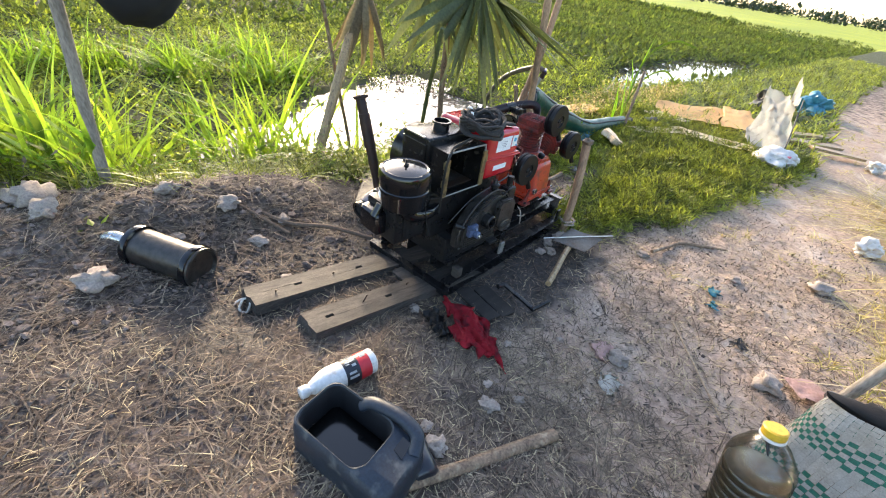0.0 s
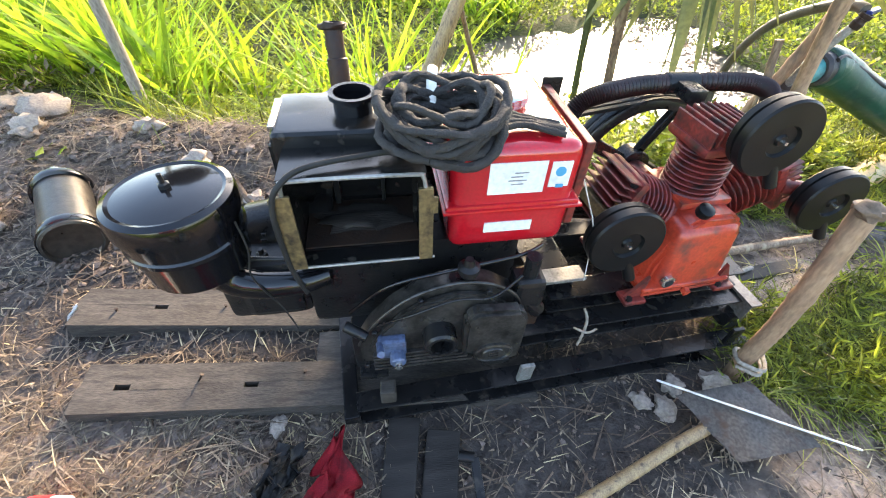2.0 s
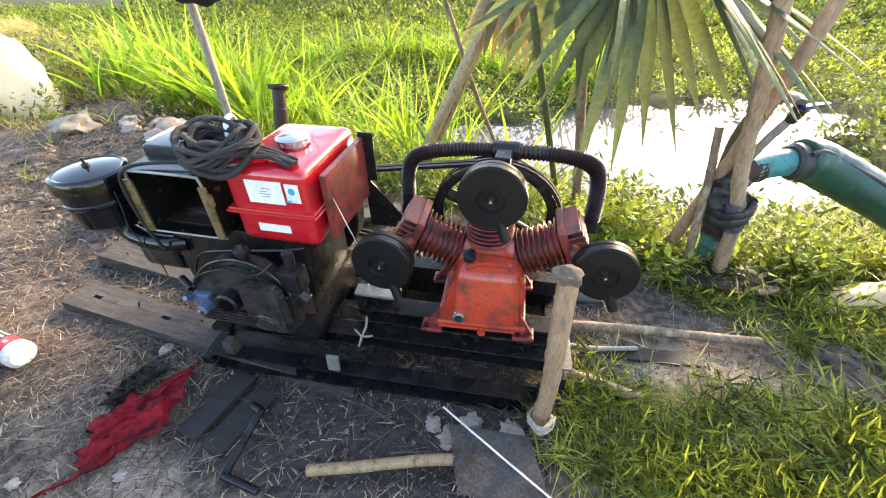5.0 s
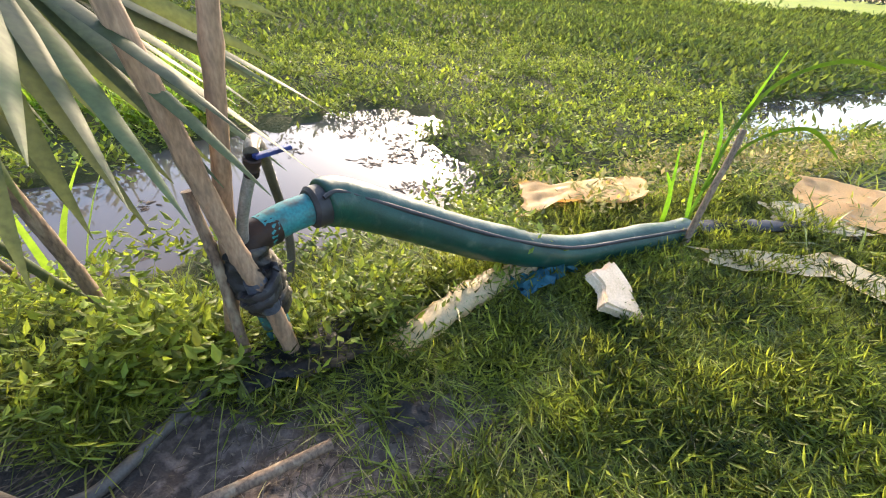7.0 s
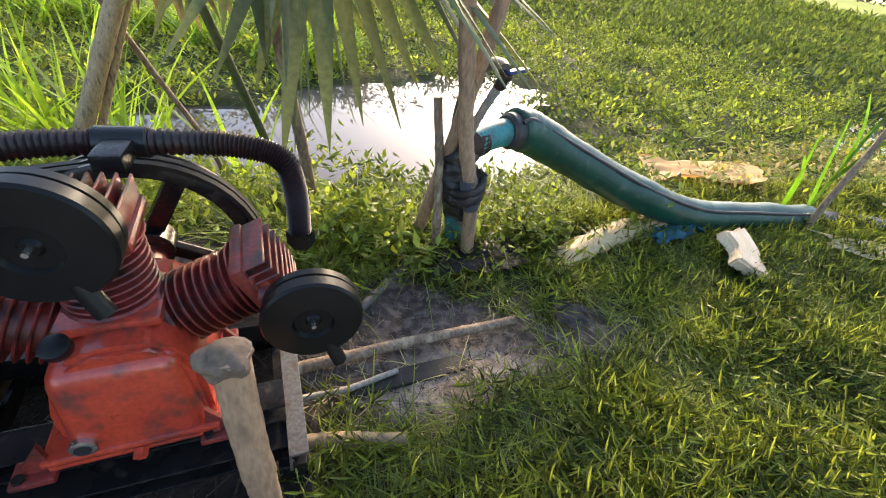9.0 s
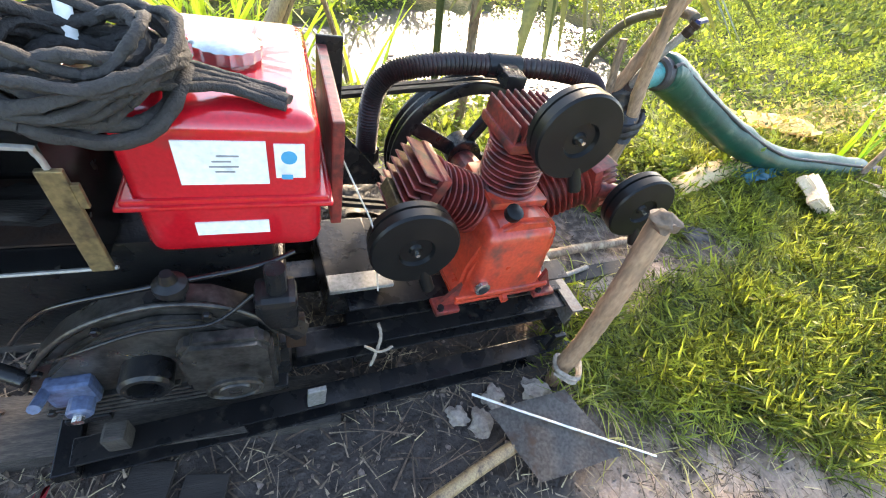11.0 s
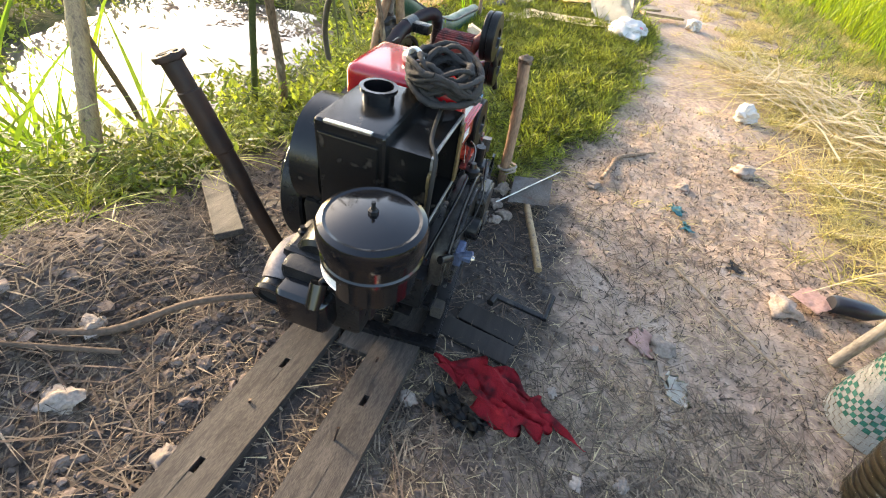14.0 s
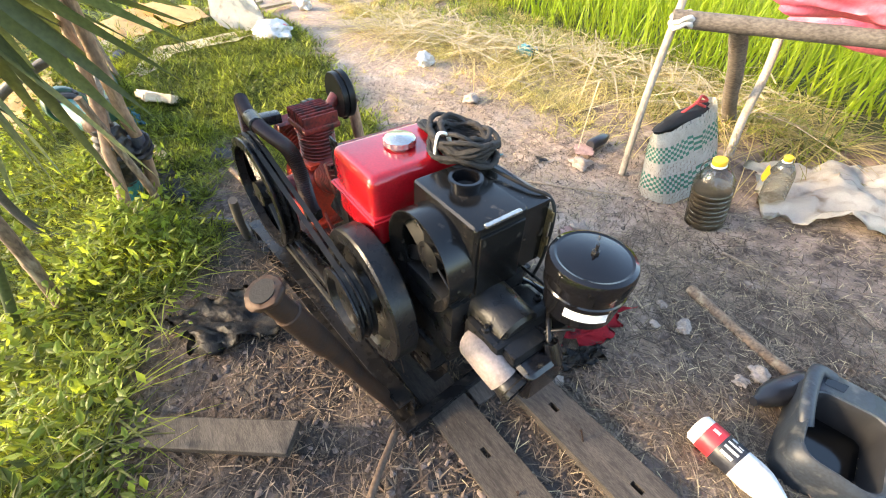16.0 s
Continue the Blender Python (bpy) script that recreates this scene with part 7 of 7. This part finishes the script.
tall = thing("tall_grass", (4.45, 1.12, -0.05), "tall bright grass stalk with arching leaves by the hose stake", "grass plant")
part("stem", tube([(4.42, 1.10, -0.1), (4.52, 1.14, 0.25), (4.62, 1.18, 0.55)], 0.009, 8, 6), REED, tall, smooth=60)
for k, pts in enumerate((((4.58, 1.17, 0.42), (4.66, 1.18, 0.68), (4.76, 1.18, 0.95)), ((4.60, 1.18, 0.5), (4.72, 1.14, 0.78), (5.0, 1.02, 0.92), (5.4, 0.88, 0.86)), ((4.5, 1.13, 0.2), (4.6, 1.06, 0.5), (4.85, 0.95, 0.6), (5.1, 0.85, 0.45)),
                         ((4.45, 1.11, 0.0), (4.42, 1.16, 0.3), (4.40, 1.2, 0.55)), ((4.30, 1.15, -0.1), (4.28, 1.17, 0.2), (4.22, 1.18, 0.48)), ((4.28, 1.14, -0.1), (4.22, 1.12, 0.2), (4.08, 1.1, 0.38)), ((4.54, 1.15, 0.3), (4.56, 1.2, 0.5), (4.50, 1.25, 0.68)))):
    part("leaf", tube(pts, lambda t: 0.020 * (1 - t) ** 0.6 + 0.002, 6, 8, flat=0.18), REED, tall, smooth=60)


def near_line(x, y, pts, w):
    best = 9.0
    for (ax, ay), (bx, by) in zip(pts, pts[1:]):
        t = max(0, min(1, ((x - ax) * (bx - ax) + (y - ay) * (by - ay)) / ((bx - ax) ** 2 + (by - ay) ** 2)))
        best = min(best, math.hypot(x - ax - t * (bx - ax), y - ay - t * (by - ay)))
    return math.exp(-(best / w) ** 2)


STRAWLINE = [(0.7, -3.0), (1.6, -3.05), (2.5, -2.95), (3.4, -2.4), (4.4, -1.85)]
field_blades("straw_heap", scatter(16000, 0.3, 5.2, -3.7, -1.4, lambda x, y: near_line(x, y, STRAWLINE, 0.32), 10) + np.array([0, 0, 0.03]), 0.13, 0.009, 4.2, DRYGRASS, "pale straw heaped along the path", 10)
STALKS = scatter(1500, 0.8, 4.8, -3.9, -1.3, lambda x, y: near_line(x, y, STRAWLINE, 0.4), 101) + np.array([0, 0, 0.11])
field_blades("straw_heap", STALKS, 0.10, 0.014, 6.0, STALK, "long pale dry stalks strewn beside the path", 102)
# straw and roots trodden into the dirt
def litter(name, n, x0, x1, y0, y1, keep, length, width, seed, mat, label):
    pts = scatter(n, x0, x1, y0, y1, keep, seed)
    r = np.random.RandomState(seed)
    np.random.seed(seed)
    k = len(pts)
    pts[:, 2] += 0.004
    hgt = r.uniform(0.004, 0.02, k)
    blades(name, pts, hgt, width * r.uniform(0.6, 1.7, k), length * r.uniform(0.3, 1.5, k) / hgt / 1.3, r.uniform(0, 6.28, k), mat, label, "litter", 3, 0.3)


bare = lambda x, y: (1 - grassy(x, y)) * (0.35 + patch(x, y, 2, 2))
litter("straw_litter", 24000, -1.8, 2.6, -2.2, 1.35, lambda x, y: bare(x, y) * (1 - 0.35 * oily(x, y)), 0.07, 0.0028, 11, STRAW, "straw and root litter trodden into the soil")
litter("straw_litter", 20000, -1.9, 0.5, -1.3, 1.35, lambda x, y: (1 - grassy(x, y)) * (0.25 + 1.1 * patch(x, y, 1.8, 15)) * (1 - 0.8 * min(1, oily(x, y))), 0.10, 0.0030, 13, STRAW, "matted straw and roots on the loose soil")
litter("chaff", 26000, -1.6, 3.2, -2.0, 0.9, lambda x, y: (1 - grassy(x, y)) * (0.2 + 0.9 * patch(x, y, 3.1, 55)), 0.022, 0.0045, 56, STRAW, "short chaff and crumbled leaves on the trodden soil")
litter("straw_litter", 15000, -1.6, 3.2, -2.1, 0.4, lambda x, y: (1 - grassy(x, y)) * (0.15 + 0.8 * patch(x, y, 2.4, 85)) * (1 - 0.75 * min(1, oily(x, y))), 0.05, 0.0026, 86, STALK, "pale straw scattered over the trodden path")
litter("twig_litter", 5000, -1.8, 1.6, -1.5, 1.4, lambda x, y: bare(x, y) * (1 - 0.6 * pathy(x, y)), 0.15, 0.0045, 12, TWIG, "thin dark twigs and roots on the soil")


def weeds(name, n, x0, x1, y0, y1, size, hgt, seed, per=7, keep=None, mat=WEED):
    """Low leafy water plants: little rosettes of leaves."""
    rs = np.random.RandomState(seed)
    base = scatter(n, x0, x1, y0, y1, keep or (lambda x, y: smoothstep(0.0, 0.12, pond(x, y)) * smoothstep(shore_y(x) + 0.35, shore_y(x) + 0.6, y) * (0.3 + 0.9 * patch(x, y, 1.9, 1))), seed)
    base[:, 2] = np.maximum(base[:, 2], WATER_Z)
    c = np.repeat(base, per, 0)
    c += np.stack([rs.normal(0, size * 0.9, len(c)), rs.normal(0, size * 0.9, len(c)), np.abs(rs.normal(0, hgt, len(c)))], 1)
    if size < 0.07:
        c[:, 2] += [0.22 * smoothstep(0.45, 0.95, patch(x, y, 2.3, 77)) * r for (x, y, z), r in zip(c, rs.uniform(0.2, 1, len(c)))]
    np.random.seed(seed)
    leaves(name, c, size * rs.uniform(0.6, 1.5, len(c)), mat, "leafy low weeds covering the wet field", "weeds", 0.42, 1.05)


weeds("water_weeds", 19000, -4, 9, 1.5, 9, 0.062, 0.06, 21)
weeds("water_weeds", 5000, -14, -4, 1.8, 9, 0.08, 0.07, 29)
weeds("water_weeds", 14000, -10, 26, 8, 24, 0.165, 0.08, 22, 6, None, WEED_SHADED)
weeds("water_weeds", 12000, 9, 46, 1.6, 12, 0.165, 0.08, 23, 6, None, WEED_SHADED)
weeds("water_weeds", 7000, -25, 46, 22, 60, 0.5, 0.10, 24, 5, None, WEED_SHADED)
weeds("shore_weeds", 4200, 0.4, 3.4, 0.8, 1.75, 0.042, 0.06, 25, 6, lambda x, y: smoothstep(shore_y(x) - 0.25, shore_y(x) + 0.0, y) * smoothstep(shore_y(x) + 0.7, shore_y(x) + 0.4, y) * patch(x, y, 2.1, 4))
weeds("shore_weeds", 6500, -5, 1.0, 1.35, 4.2, 0.042, 0.10, 26, 7, lambda x, y: smoothstep(shore_y(x) + 0.05, shore_y(x) + 0.3, y) * smoothstep(shore_y(x) + 1.3, shore_y(x) + 1.0, y) * (0.3 + patch(x, y, 1.5, 7)))
weeds("shore_weeds", 1600, 3.2, 8, 0.9, 2.2, 0.04, 0.06, 27, 7, lambda x, y: patch(x, y, 1.8, 4) * smoothstep(shore_y(x) - 0.1, shore_y(x) + 0.3, y))
weeds("water_weeds", 6000, 26, 48, 12, 24, 0.3, 0.10, 28, 5, None, WEED_SHADED)
weeds("broad_weeds", 160, 1.5, 2.05, 0.85, 1.3, 0.055, 0.07, 52, 6, lambda x, y: smoothstep(0.3, 0.6, patch(x, y, 3, 5)))

bank_keep = lambda x, y: smoothstep(0.35, 0.7, patch(x, y, 1.7, 91)) * smoothstep(shore_y(x) + 0.3, shore_y(x) - 0.2, y)
weeds("bank_weeds", 2600, -5, -1.3, 1.15, 3.6, 0.045, 0.09, 92, 7, bank_keep)
weeds("dry_weeds", 900, -4.5, -0.9, 1.3, 3.4, 0.045, 0.10, 93, 6, lambda x, y: smoothstep(0.4, 0.7, patch(x, y, 1.9, 95)) * smoothstep(shore_y(x) + 0.3, shore_y(x) - 0.2, y), STRAW)
weeds("yellow_weeds", 700, 3.9, 7.5, 1.35, 2.3, 0.05, 0.12, 96, 8, lambda x, y: smoothstep(0.3, 0.6, patch(x, y, 1.6, 97)), DRYGRASS)
